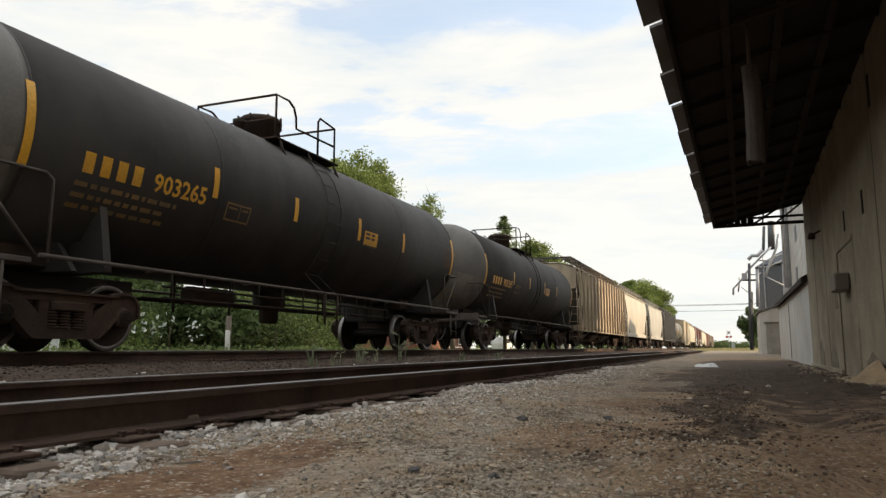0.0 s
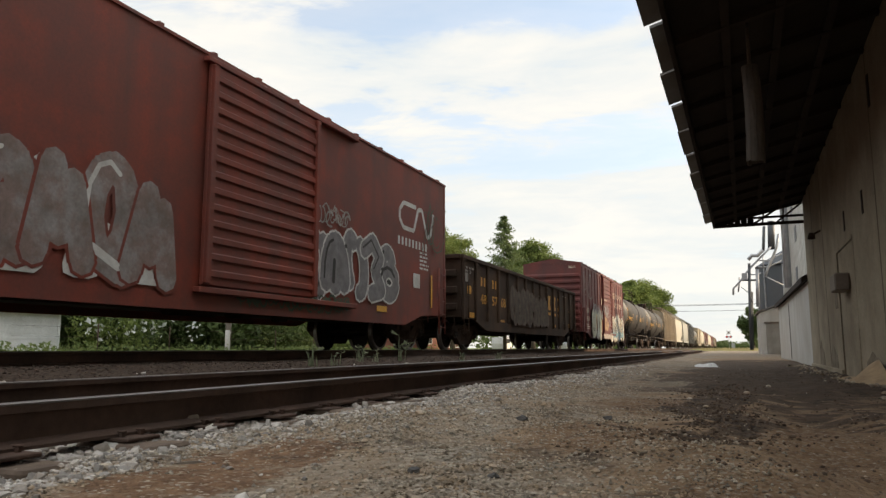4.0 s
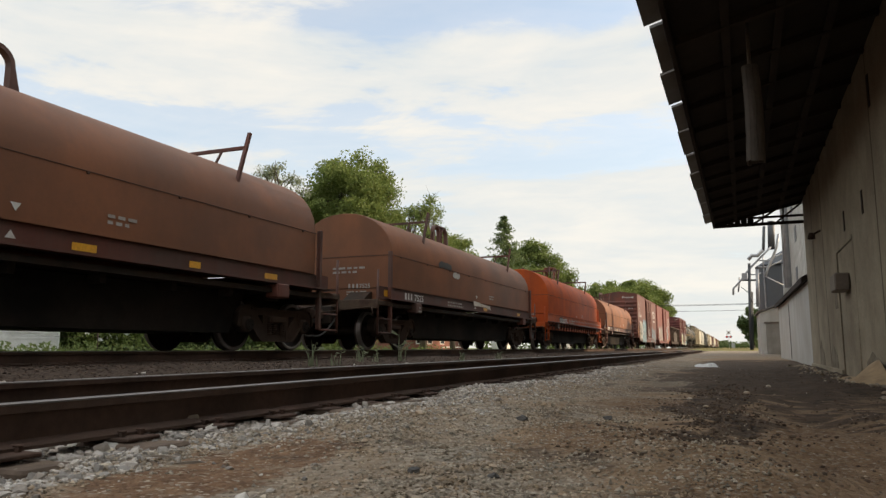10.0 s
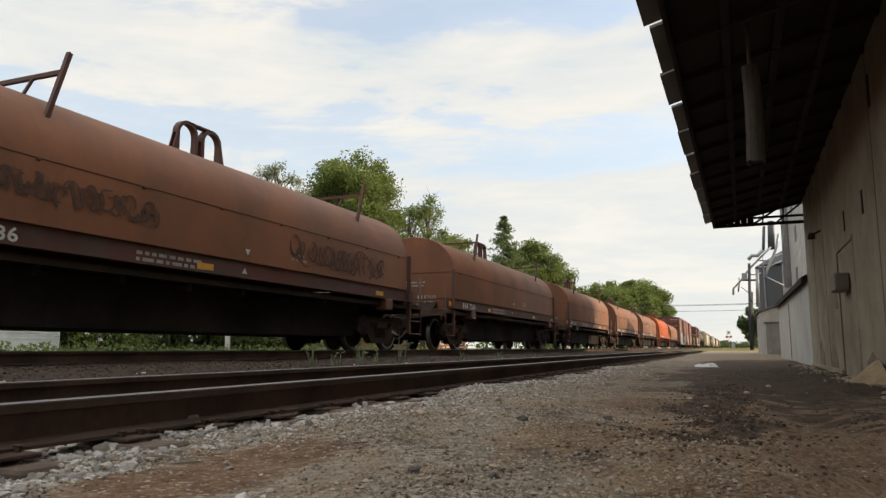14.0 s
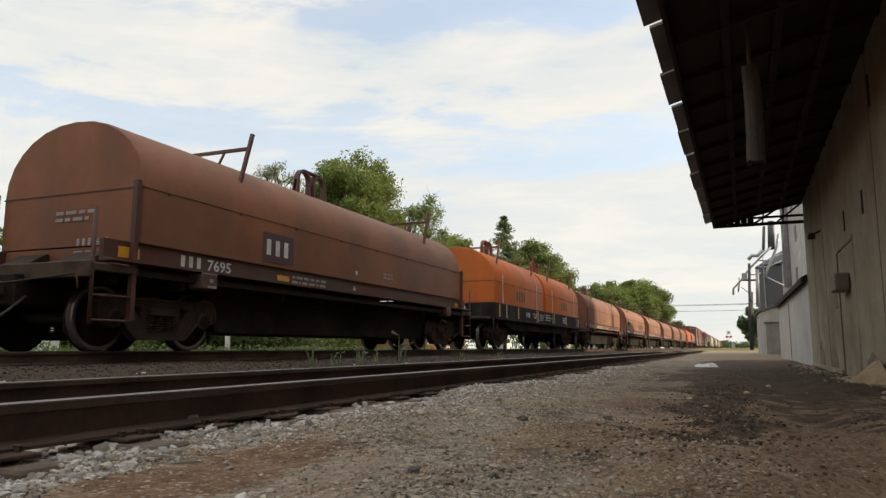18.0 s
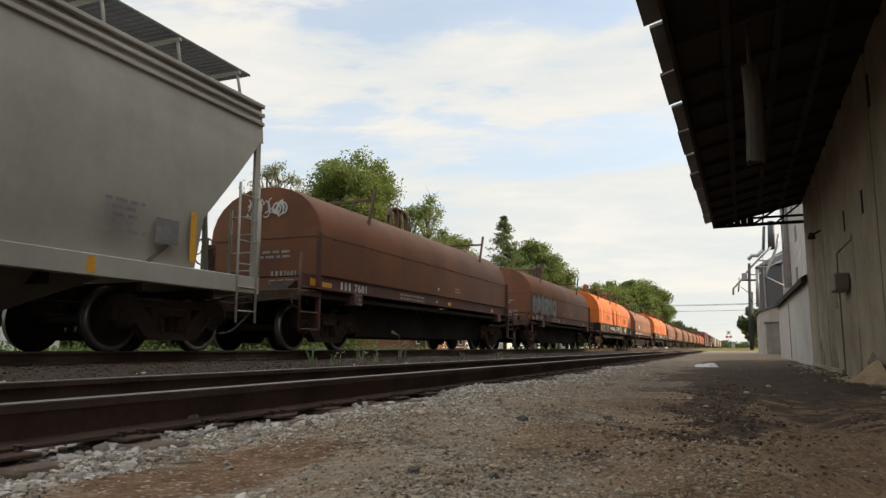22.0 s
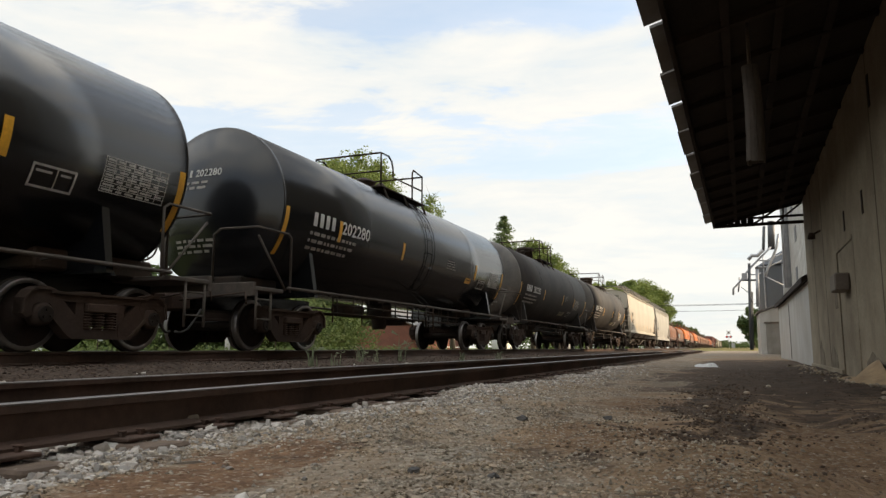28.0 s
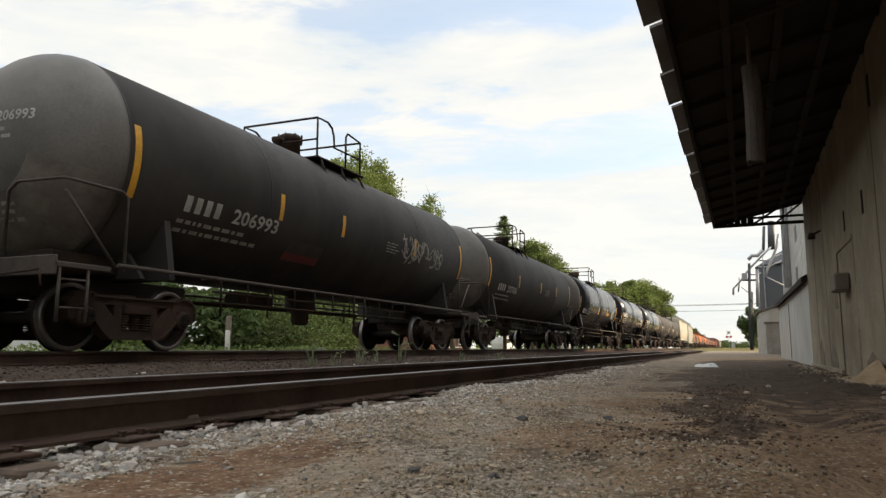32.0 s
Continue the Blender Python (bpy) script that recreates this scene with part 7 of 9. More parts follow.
    small_print(w, on_side(hw + 0.002, 5.5, 2.46), 0.8, 1, 0.05, 0.05, 4)
    for q in ((0, 0, 0.46, 0.03), (0, 0.27, 0.46, 0.30), (0, 0, 0.03, 0.3), (0.43, 0, 0.46, 0.3), (0.22, 0, 0.25, 0.3), (0.04, 0.16, 0.2, 0.19)):
        bar(w, on_side(hw + 0.002, 5.73, 1.18), *q, 0.004)
    bar(w, on_side(hw + 0.002, 5.76, 1.02), 0, 0, 0.36, 0.09, 0.004)
    bar(w, on_side(hw + 0.002, -8.0, 2.05), 0, 0, 0.42, 0.36, 0.004)
    part("stencil", w, paint_pale, car)
    graffiti(car, on_side(hw + 0.10, -3.3, 1.0), 5.4, 1.1, 8, surface("faded cream spray paint", (0.125, 0.096, 0.068), 0.8, 0.0, (0.065, 0.045, 0.034), stain=(2.5, 0.6), dirt=(0.075, 0.055, 0.042)), surface("faded maroon spray paint", (0.11, 0.06, 0.045), 0.8, 0.0, (0.08, 0.05, 0.038), stain=(2.5, 0.6), dirt=(0.06, 0.042, 0.032)), 11, surface("faded cream spray paint"
             , (0, 0, 0)), "faded cream bubble graffiti", surface("washed brown spray paint", (0.12, 0.095, 0.066), 0.8, 0.0, (0.06, 0.045, 0.034), stain=(2.5, 0.8), dirt=(0.05, 0.036, 0.028)))
    scrawl(car, on_side(hw + 0.115, -3.2, 1.0), 5.2, 1.15, surface("washed brown spray paint", (0, 0, 0)), 12, "worn pale sprayed outlines", 20, 0.035)
    return car


# ---- covered hoppers ----
def covered_hopper(skin, half, lead, label, style, seed, eave=4.20, sill=(0.94, 1.22)):
    car = thing("covered_hopper", label, "hopper car", "freight train")
    hw = 1.55
    # cross-section of the body, near side up and over
    prof = [(1.44, sill[1]), (1.50, 1.7), (1.535, 2.0), (1.55, 2.25), (1.56, 2.5), (1.57, 2.85), (1.57, 3.15), (1.565, 3.3), (1.54, 3.549), (1.54, 3.552), (1.50, 4.0), (1.47, eave), (1.30, eave + 0.16), (0.75, eave + 0.30), (0.0, eave + 0.34)]
    prof = prof + [(-a, b) for a, b in prof[-2::-1]]
    n = len(prof)

    KNEE = 3.55 if style == "grey" else 3.2

    def reach(z):
        """Half length of the body at a height: sloped end sheets."""
        if z >= eave - 0.25 or style == "ribbed" and z > 3.2:
            return half
        if style == "plain":
            return float(np.interp(z, (1.4, 2.0, 2.2, 2.83, 3.14, 3.2), (half - 1.15, half - 1.1, half - 1.0, half - 0.4, half - 0.06, half)))
        if z <= 2.0:
            return half - 1.42 - 0.06 * (2.0 - z)
        return half - 0.10 - 1.32 * (1 - (z - 2.0) / (KNEE - 2.0)) if z < KNEE else half
    s = Shape()
    rows = [[(a, m * reach(b), b) for a, b in prof] for m in (-1, 1)]
    rows = [rows[0]] + [[(a, y * reach(b), b) for a, b in prof] for y in (-0.5, 0.0, 0.5)] + [rows[1]]
    for r0, r1 in zip(rows, rows[1:]):
        s.add(r0 + r1, [(i, i + 1, n + i + 1, n + i) for i in range(n - 1)], style != "ribbed")
    b = part("body", s, skin, car)
    for m in (-1, 1):
        e = Shape().prism([(-1.49, KNEE), (1.49, KNEE), (1.46, eave), (0.75, eave + 0.29), (0, eave + 0.33), (-0.75, eave + 0.29), (-1.46, eave)], m * (half - 0.10), m * (half - 0.06))
        part("end_panel", e, skin, b, "flat upper end panel")
        sl_ = Shape().prism([(m * (half - 0.09), KNEE), (m * (half - 0.16), KNEE), (m * (half - 1.50), 2.0), (m * (half - 2.6), sill[1] - 0.1), (m * (half - 2.54), sill[1] - 0.1), (m * (half - 1.43), 2.0)] if style == "grey" else [(m * (half - 0.10), 3.2), (m * (half - 0.16), 3.2), (m * (half - 2.6), sill[1] - 0.1), (m * (half - 2.54), sill[1] - 0.1)], -1.49, 1.49, "x")
        # grime and the overhang's shade are both mixed into this darker colour
        part("slope_sheet", sl_, surface("dusty shade-dark slope sheet steel", (0.15, 0.138, 0.12), 0.8, stain=(1.2, 0.5)), b, "grimy sloping end sheet, darkened as if shaded")
    if style == "ribbed":
        for y in np.linspace(-half + 0.4, half - 0.4, 16):
            part("side_post", Shape().box(1.56, 1.66, y - 0.05, y + 0.05, 1.0, eave, 0.01), skin, b)
    # mouldings along the eave
    ev = Shape()
    for m in (-1, 1):
        for z in ((eave - 0.34, eave - 0.18, eave - 0.02) if style == "grey" else (eave - 0.03,)):
            ev.box(min(m * 1.47, m * 1.56), max(m * 1.47, m * 1.56), -half, half, z, z + 0.07, 0.012)
    parts("eave_moulding", ev, skin, car, key=lambda c: (c.x > 0, round(c.z, 1)))
    sl = Shape()
    for m in (-1, 1):
        sl.box(min(m * 1.42, m * 1.56), max(m * 1.42, m * 1.56), -half, half, sill[0], sill[1], 0.012)
    parts("side_sill", sl, skin, car, key=lambda c: c.x > 0)
    # hopper bays
    bays = 4 if half > 9 else 3
    for k in range(bays):
        span = (half - 2.4) * 2 / bays
        yc = -half + 2.4 + span * (k + 0.5)
        bm_ = Shape().add([(-1.42, yc - span / 2, sill[1]), (1.42, yc - span / 2, sill[1]), (1.42, yc + span / 2, sill[1]), (-1.42, yc + span / 2, sill[1]), (-0.5, yc - 0.35, 0.42), (0.5, yc - 0.35, 0.42), (0.5, yc + 0.35, 0.42), (-0.5, yc + 0.35, 0.42)],
                          [(0, 1, 5, 4), (1, 2, 6, 5), (2, 3, 7, 6), (3, 0, 4, 7), (4, 5, 6, 7)])
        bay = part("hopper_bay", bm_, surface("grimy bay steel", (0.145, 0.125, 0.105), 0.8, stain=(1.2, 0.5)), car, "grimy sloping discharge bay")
        part("outlet_gate", Shape().box(-0.75, 0.75, yc - 0.42, yc + 0.42, 0.28, 0.43, 0.02).tube((-0.85, yc, 0.35), (0.95, yc, 0.35), 0.035, 8), steel_dark, bay)
    underframe(car, half, steel_dark, 0.70, 0.94)
    # end frames
    for m in (-1, 1):
        e = Shape().box(-1.5, 1.5, min(m * half, m * (half - 0.14)), max(m * half, m * (half - 0.14)), sill[0], sill[1], 0.012)
        for x in (-1.50, 1.44) if style == "grey" else ():
            e.box(x, x + 0.06, min(m * half, m * (half - 0.14)), max(m * half, m * (half - 0.14)), sill[1], eave - 0.1, 0.01)
        e.tube((-0.5, m * (half - 0.1), sill[1]), (-0.5, m * (half - 0.3), 3.7), 0.05, 6).tube((0.5, m * (half - 0.1), sill[1]), (0.5, m * (half - 0.3), 3.7), 0.05, 6)
        e.box(-1.4, 1.4, min(m * half, m * (half - 1.3)), max(m * half, m * (half - 1.3)), sill[1] - 0.06, sill[1], 0.01)
        e.box(-1.45, 1.45, min(m * (half - 0.08), m * half), max(m * (half - 0.08), m * half), KNEE - 0.05, KNEE + 0.05)
        part("end_frame", e, skin, car)
        if style == "grey":
            part("ladder", ladder_shape(1.18, m * (half + 0.05), 1.20, 2.45, 4, "x", 0.60, 0.018), skin, car)
            part("ladder", ladder_shape(1.57, m * (half - 0.36), 0.45, 2.75, 6, "y", 0.50), skin, car)
        else:
            part("ladder", ladder_shape(1.30, m * (half + 0.05), 0.45, 3.15, 7, "x", 0.44), skin, car)
            part("ladder", ladder_shape(1.58, m * (half - 0.30), 0.45, 2.65, 6, "y", 0.44), skin, car)
        part("crossover_platform", Shape().box(-1.3, 1.3, min(m * half, m * (half + 0.3)), max(m * half, m * (half + 0.3)), 1.02, 1.07, 0.01), galv, car)
        truck(car, m * lead)
        coupler(car, m * half, 0.75)
    brake_wheel(car, -0.6, -half - 0.12, 2.2, skin)
    # roof walk: open grating on brackets
    rw = Shape()
    zr = eave + 0.62
    for m in (-1, 1):
        for k in range(12):
            x = m * (0.55 + k * 0.060)
            rw.box(x - 0.008, x + 0.008, -half + 0.02, half - 0.02, zr, zr + 0.04)
        for y in np.arange(-half + 0.04, half - 0.02, 0.12):
            rw.box(min(m * 0.54, m * 1.22), max(m * 0.54, m * 1.22), y - 0.008, y + 0.008, zr + 0.005, zr + 0.035)
    part("roof_walk", rw, walk_steel, car, "open steel roof walk")
    for m in (-1, 1):
        ew = Shape()
        for k in range(9):
            y = m * (half - 0.46 + k * 0.06)
            ew.box(-0.52, 0.52, y - 0.008, y + 0.008, zr - 0.005, zr + 0.035)
        for x in np.linspace(-0.5, 0.5, 9):
            ew.box(x - 0.008, x + 0.008, min(m * (half - 0.47), m * (half + 0.03)), max(m * (half - 0.47), m * (half + 0.03)), zr, zr + 0.03)
        part("end_walk", ew, walk_steel, car, "open grating across the roof's end")
    for m in (-1, 1):
        br = Shape().box(min(m * 0.5, m * 1.22), max(m * 0.5, m * 1.22), -0.03, 0.03, zr - 0.05, zr).tube((m * 1.15, 0, zr), (m * 1.25, 0, eave + 0.15), 0.025, 6).mesh("walk_bracket")
        for y in np.linspace(-half + 0.3, half - 0.3, 12):
            part("walk_bracket", br, skin, car, at=pose(0, y, 0))
    hb = Shape()
    for y in np.linspace(-half + 1.2, half - 1.2, 8):
        hb.lathe([(eave + 0.30, 0.30), (eave + 0.45, 0.30), (eave + 0.50, 0.2)], 14, "z", (0, y))
    parts("roof_hatch", hb, skin, car, key=lambda c: round(c.y, 1))
    return car


# ---- the train: car by car, from the head to the tail ----
CARS = []       # car and its middle's place along the track at the clip's start


def put_car(car, u):
    CARS.append((car, u))
    car.location = (TRACK_X, u, 0)
    return car


def again(car, u, label=""):
    c = copy_thing(car, pose(TRACK_X, u, 0))
    if label:
        c["label"] = label
    CARS.append((c, u))
    return c


def recolour(car, old, fresh):
    for o in car.children_recursive:
        for slot in o.material_slots:
            if slot.material is old:
                slot.link = "OBJECT"
                slot.material = fresh


dull = "dull black tank car with yellow reflective strips"
gloss = "glossy black tank car with white stencilled marks"
t903 = put_car(tank_car("903265", tank_black, 5.7, paint_yellow, "dull black tank car with yellow stencilled marks", 1), 12.41)
again(t903, 29.1)
# cars further ahead, seen only far off
tan = put_car(covered_hopper(hop_tan, 8.6, 7.0, "tan covered hopper with ribbed sides", "ribbed", 3), 45.9)
near_white = put_car(covered_hopper(hop_cream, 6.9, 5.4, "cream short covered hopper with bays", "plain", 4), 62.6)
grey_short = again(near_white, 79.2, "grey short covered hopper with bays")
recolour(grey_short, hop_cream, hop_grey)
dark_short = again(tan, 97.2, "dark grey covered hopper with ribbed sides")
recolour(dark_short, hop_tan, hop_dark)
dusty = again(t903, 115.2, "dusty grey tank car with platform")
recolour(dusty, tank_black, tank_dust)

wc = put_car(boxcar(box_maroon, 7.83, "maroon boxcar with graffiti and ribbed sides", (-1.45, 1.65, "slide"), True, 1), -5.26)
t = Shape()
for row, (count, a0, z) in enumerate(((9, 2.92, 3.34), (7, 3.50, 2.72))):
    for k in range(count):
        bar(t, on_side(1.625, a0 + k * 0.46, z), 0, 0, 0.11, 0.37, 0.004)
put = on_side(1.625, -6.75, 1.95)
mark(t, put, 0.15, 0.30, 3)
number(t, "3610", put_shift(put, 0.1, -0.42), 0.38)
small_print(t, put_shift(put, 0.0, -0.65), 1.0, 3, 0.06, 0.05, 5)
small_print(t, on_side(1.71, -1.2, 2.95), 1.0, 1, 0.09, 0.05, 6)
number(t, "3610", on_end(-7.83, 0.9, 4.30), 0.2)
bar(t, on_side(1.64, -1.96, 2.62), 0, 0, 0.16, 0.42, 0.004)
letters("lettering", t, surface("cream stencil paint", (0.60, 0.50, 0.38), 0.6, stain=(4.0, 0.5), dirt=(0.2, 0.1, 0.08)), wc, "cream letters and car number")
sh = Shape()
for k in range(24):
    a, b = k * math.pi / 12, (k + 1) * math.pi / 12
    r = lambda t_: 0.62 * (1 + 0.10 * math.cos(3 * t_ + 1.57))
    p0, p1 = (-5.42 + r(a) * math.cos(a), 3.4 + 1.15 * r(a) * math.sin(a)), (-5.42 + r(b) * math.cos(b), 3.4 + 1.15 * r(b) * math.sin(b))
    sh.add([(1.630, p0[0], p0[1]), (1.630, p1[0], p1[1]), (1.630, -5.42 + (p1[0] + 5.42) * 0.93, 3.4 + (p1[1] - 3.4) * 0.93), (1.630, -5.42 + (p0[0] + 5.42) * 0.93, 3.4 + (p0[1] - 3.4) * 0.93)], [(0, 1, 2, 3)])
part("emblem", sh, paint_pale, wc, "pale shield outline")
graffiti(wc, on_side(1.66, -5.2, 0.70), 2.85, 1.45, 3, paint_green, paint_black, 21, paint_white, "pale green bubble graffiti")
graffiti(wc, on_side(1.66, 1.45, 0.66), 5.7, 1.50, 7, paint_cream, paint_black, 22, paint_blue, "white and blue bubble graffiti")
scrawl(wc, on_side(1.66, -4.9, 2.05), 2.5, 0.5, paint_grey, 23, thick=0.06)
scrawl(wc, on_side(1.70, -1.45, 1.95), 1.7, 0.70, paint_grey, 24, "smeared grey spray marks", 26, 0.10)
scrawl(wc, on_side(1.70, -1.40, 1.1), 1.4, 0.8, surface("tan spray paint", (0.42, 0.26, 0.13), 0.6, stain=(6.0, 0.7)), 27, "smeared tan spray marks", 26, 0.13)
scrawl(wc, on_side(1.70, 0.2, 1.25), 0.95, 1.0, paint_grey, 28, "thin pale sprayed ring", 26, 0.03)
scrawl(wc, on_side(1.66, -2.5, 1.75), 0.75, 0.55, paint_grey, 29, "smeared grey spray marks", 26, 0.08)
scrawl(wc, on_side(1.66, -7.55, 2.9), 0.65, 1.3, paint_pale, 25, strokes=30)
scrawl(wc, on_side(1.66, 6.3, 1.9), 1.0, 1.2, paint_grey, 26, strokes=22)
scrawl(wc, on_side(1.712, -1.6, 0.67), 2.9, 0.20, surface("smeared white spray paint", (0.42, 0.38, 0.34), 0.7, 0.0, (0.26, 0.20, 0.17), stain=(4.0, 0.5)), 71, "smeared white paint along the door sill", 30, 0.14)
scrawl(wc, on_side(1.668, 2.1, 0.72), 4.8, 0.45, paint_blue, 72, "pale blue sprayed drips", 24, 0.06)
scrawl(wc, on_side(1.672, 1.7, 0.80), 5.2, 1.3, paint_black, 73, "black sprayed outlines", 24, 0.045)
t = Shape()
bar(t, on_side(1.63, -2.02, 1.05), 0, 0, 0.30, 0.85, 0.006)
part("rust_patch", t, surface("bare orange rust", (0.26, 0.090, 0.026), 0.9, 0.0, (0.17, 0.055, 0.022), stain=(4.0, 0.6)), wc, "orange rust patch beside the door")
yb = Shape()
for a in (-4.0, 5.7):
    bar(yb, on_side(1.665, a, 1.15), 0, 0, 0.12, 0.85, 0.016)
parts("reflector", yb, paint_yellow, wc)

put_car(gondola("485768"), -23.13)

b2 = put_car(boxcar(box_red, 8.05, "oxide-red boxcar with grey graffiti", (-1.9, 1.2, "slide"), False, 2), -40.84)
b4 = put_car(boxcar(box_brown, 7.87, "brown-red boxcar with large blue graffiti", (-1.87, 1.82, "plug"), False, 3), -58.10)
for car, y0, z0, sc in ((b2, 5.0, 2.9, 1.0), (b4, 4.42, 2.95, 0.95)):
    t = Shape()
    put = on_side(1.583, y0, z0)
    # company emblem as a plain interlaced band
    pts = [(1.05, 0.70), (0.30, 0.70), (0.08, 0.50), (0.08, 0.28), (0.30, 0.08), (0.92, 0.08), (1.18, 0.66), (1.42, 0.70), (1.78, 0.02), (2.0, 0.10), (2.2, 0.72)]
    for (a, b), (c, d) in zip(pts, pts[1:]):
        ln = math.hypot(c - a, d - b)
        nx_, nz_ = -(d - b) / ln * 0.055, (c - a) / ln * 0.055
        t.add([put((a + nx_) * sc, (b + nz_) * sc, 0.005), put((c + nx_) * sc, (d + nz_) * sc, 0.005), put((c - nx_) * sc, (d - nz_) * sc, 0.005), put((a - nx_) * sc, (b - nz_) * sc, 0.005)], [(0, 1, 2, 3)])
    mark(t, put_shift(put, 0.0, -0.36), 0, 0.20, 9, 0.85, 0.18)
    part("lettering", t, paint_white, car, "white company emblem")
t = Shape()
put = on_side(1.583, -7.0, 2.72)
k = mark(t, put, 0, 0.30, 2)
number_fit(t, "415148", put_shift(put, k + 0.08), 0.34, 1.22)
put = on_end(-7.87, 0.35, 4.28)
k = mark(t, put, 0, 0.16, 2)
number_fit(t, "415148", put_shift(put, k + 0.03), 0.18, 0.66)
part("lettering", t, paint_white, b4, "white car number")
graffiti(b4, on_side(1.60, -6.75, 0.72), 1.95, 1.75, 5, paint_cream, paint_black, 31, paint_black, "white and black tangled graffiti shapes", paint_black)
scrawl(b4, on_side(1.612, -6.8, 0.75), 2.0, 1.7, paint_white, 36, "white sprayed outlines", 22, 0.035)
scrawl(b4, on_side(1.612, -6.7, 0.75), 1.8, 1.6, paint_black, 37, "black sprayed outlines", 22, 0.05)
scrawl(b4, on_side(1.612, -4.7, 0.8), 2.8, 1.5, paint_white, 38, "thin white sprayed outlines", 22, 0.022)
graffiti(b4, on_side(1.60, -4.75, 0.62), 2.85, 1.85, 5, paint_blue, paint_black, 32, paint_white, "large blue bubble graffiti", surface("dark teal spray paint", (0.035, 0.060, 0.075), 0.6, 0.0, (0.08, 0.11, 0.12), stain=(3.0, 0.3)))
graffiti(b4, on_side(1.60, 2.0, 0.72), 4.6, 1.25, 5, surface("faded blue spray paint", (0.10, 0.17, 0.22), 0.6, 0.0, (0.14, 0.10, 0.09), stain=(2.0, 0.5)), box_brown, 33, paint_blue, "faded blue graffiti")
scrawl(b4, on_side(1.60, -7.3, 2.9), 1.2, 1.2, paint_white, 34, "white sprayed scrawl", 16, 0.022)
scrawl(b4, on_side(1.73, -1.7, 0.9), 1.6, 1.2, paint_white, 35, strokes=22)
small = Shape()
small_print(small, on_end(-7.87, 0.8, 3.35), 0.5, 1, 0.07, 0.05, 8)
small_print(small, on_end(-7.87, 0.6, 2.98), 0.7, 1, 0.06, 0.05, 9)
part("stencil", small, paint_white, b4)
yb = Shape()
for a in (-7.72, -6.6, -2.5, 5.9, 7.6):
    bar(yb, on_side(1.583, a, 1.1), 0, 0, 0.1, 0.9, 0.02)
parts("reflector", yb, paint_yellow, b4)
graffiti(b2, on_side(1.60, 0.9, 1.15), 4.0, 1.25, 5, paint_grey, paint_white, 41, paint_black, "grey bubble graffiti with pale outline")
graffiti(b2, on_side(1.60, -6.9, 0.95), 4.4, 1.5, 6, surface("washed grey spray paint", (0.24, 0.17, 0.15), 0.65, 0.0, (0.30, 0.27, 0.26), stain=(2.0, 0.6)), box_red, 42, paint_white, "washed pale graffiti")
scrawl(b2, on_side(1.60, 0.2, 2.45), 2.4, 0.45, paint_pale, 43)
scrawl(b2, on_side(1.60, 6.4, 2.3), 1.3, 1.6, surface("dark green spray paint", (0.05, 0.08, 0.045), 0.6), 44)
scrawl(b2, on_side(1.60, -1.0, 0.72), 3.6, 0.35, surface("dark green spray paint", (0, 0, 0)), 45, strokes=24)
yb = Shape()
for a, z in ((7.0, 1.1), (0.55, 1.4)):
    bar(yb, on_side(1.583, a, z), 0, 0, 0.1, 0.85, 0.02)
bar(yb, on_side(1.583, 3.9, 0.86), 0, 0, 0.5, 0.13, 0.02)
parts("reflector", yb, paint_yellow, b2)
t = Shape()
small_print(t, on_side(1.583, 6.3, 2.45), 0.6, 5, 0.05, 0.05, 12)
bar(t, on_side(1.583, 5.9, 1.55), 0, 0, 0.42, 0.36, 0.005)
part("stencil", t, paint_white, b2)

for num, u, style in (("7699", -74.94, "brown"), ("80595", -90.92, "red"), ("7525", -106.84, "brown"), ("7604", -122.88, "brown"), ("7641", -138.86, "brown"),
                      ("7569", -154.90, "brown"), ("7636", -170.88, "brown"), ("7636", -186.85, "faded"), ("7695", -220.17, "brown"), ("7547", -253.71, "brown"), ("7681", -269.99, "brown")):
    c = put_car(coil_car(num, style, int(num) % 97 + (3 if style == "faded" else 0)), u)
    if num == "7547":
        graffiti(c, on_side(1.386, -6.1, 1.5), 4.2, 0.72, 6, surface("faded teal spray paint", (0.14, 0.19, 0.19), 0.65, 0.0, (0.20, 0.15, 0.12), stain=(2.0, 0.5)), coil_brown, 51, paint_blue, "faded teal graffiti")
    if num == "7636" and style == "brown":
        scrawl(c, on_side(1.387, -5.6, 1.75), 3.4, 0.35, drip_stain, 52, "dark drips on the hood", 16, 0.03)
        scrawl(c, on_side(1.387, 1.2, 1.6), 3.8, 0.55, drip_stain, 53, "dark drips on the hood", 18, 0.035)
    if num == "7695":
        p = Shape()
        bar(p, on_side(1.386, -3.5, 1.56), 0, 0, 0.95, 0.52, 0.004)
        m_ = part("mark_panel", p, surface("purple brown panel", (0.075, 0.035, 0.045), 0.6), c, "dark panel with white mark")
        t = Shape()
        mark(t, on_side(1.386, -3.4, 1.68), 0, 0.28, 3, 0.75, 0.2, 0.008)
        part("lettering", t, paint_white, m_)
    if num == "7681":
        scrawl(c, on_end(-6.31, -0.4, 2.75), 0.9, 0.4, paint_white, 54, "white scrawled face marks", 10)

put_car(double_coil_car("7235", 1), -203.42)
put_car(double_coil_car("7004", 2), -236.94)

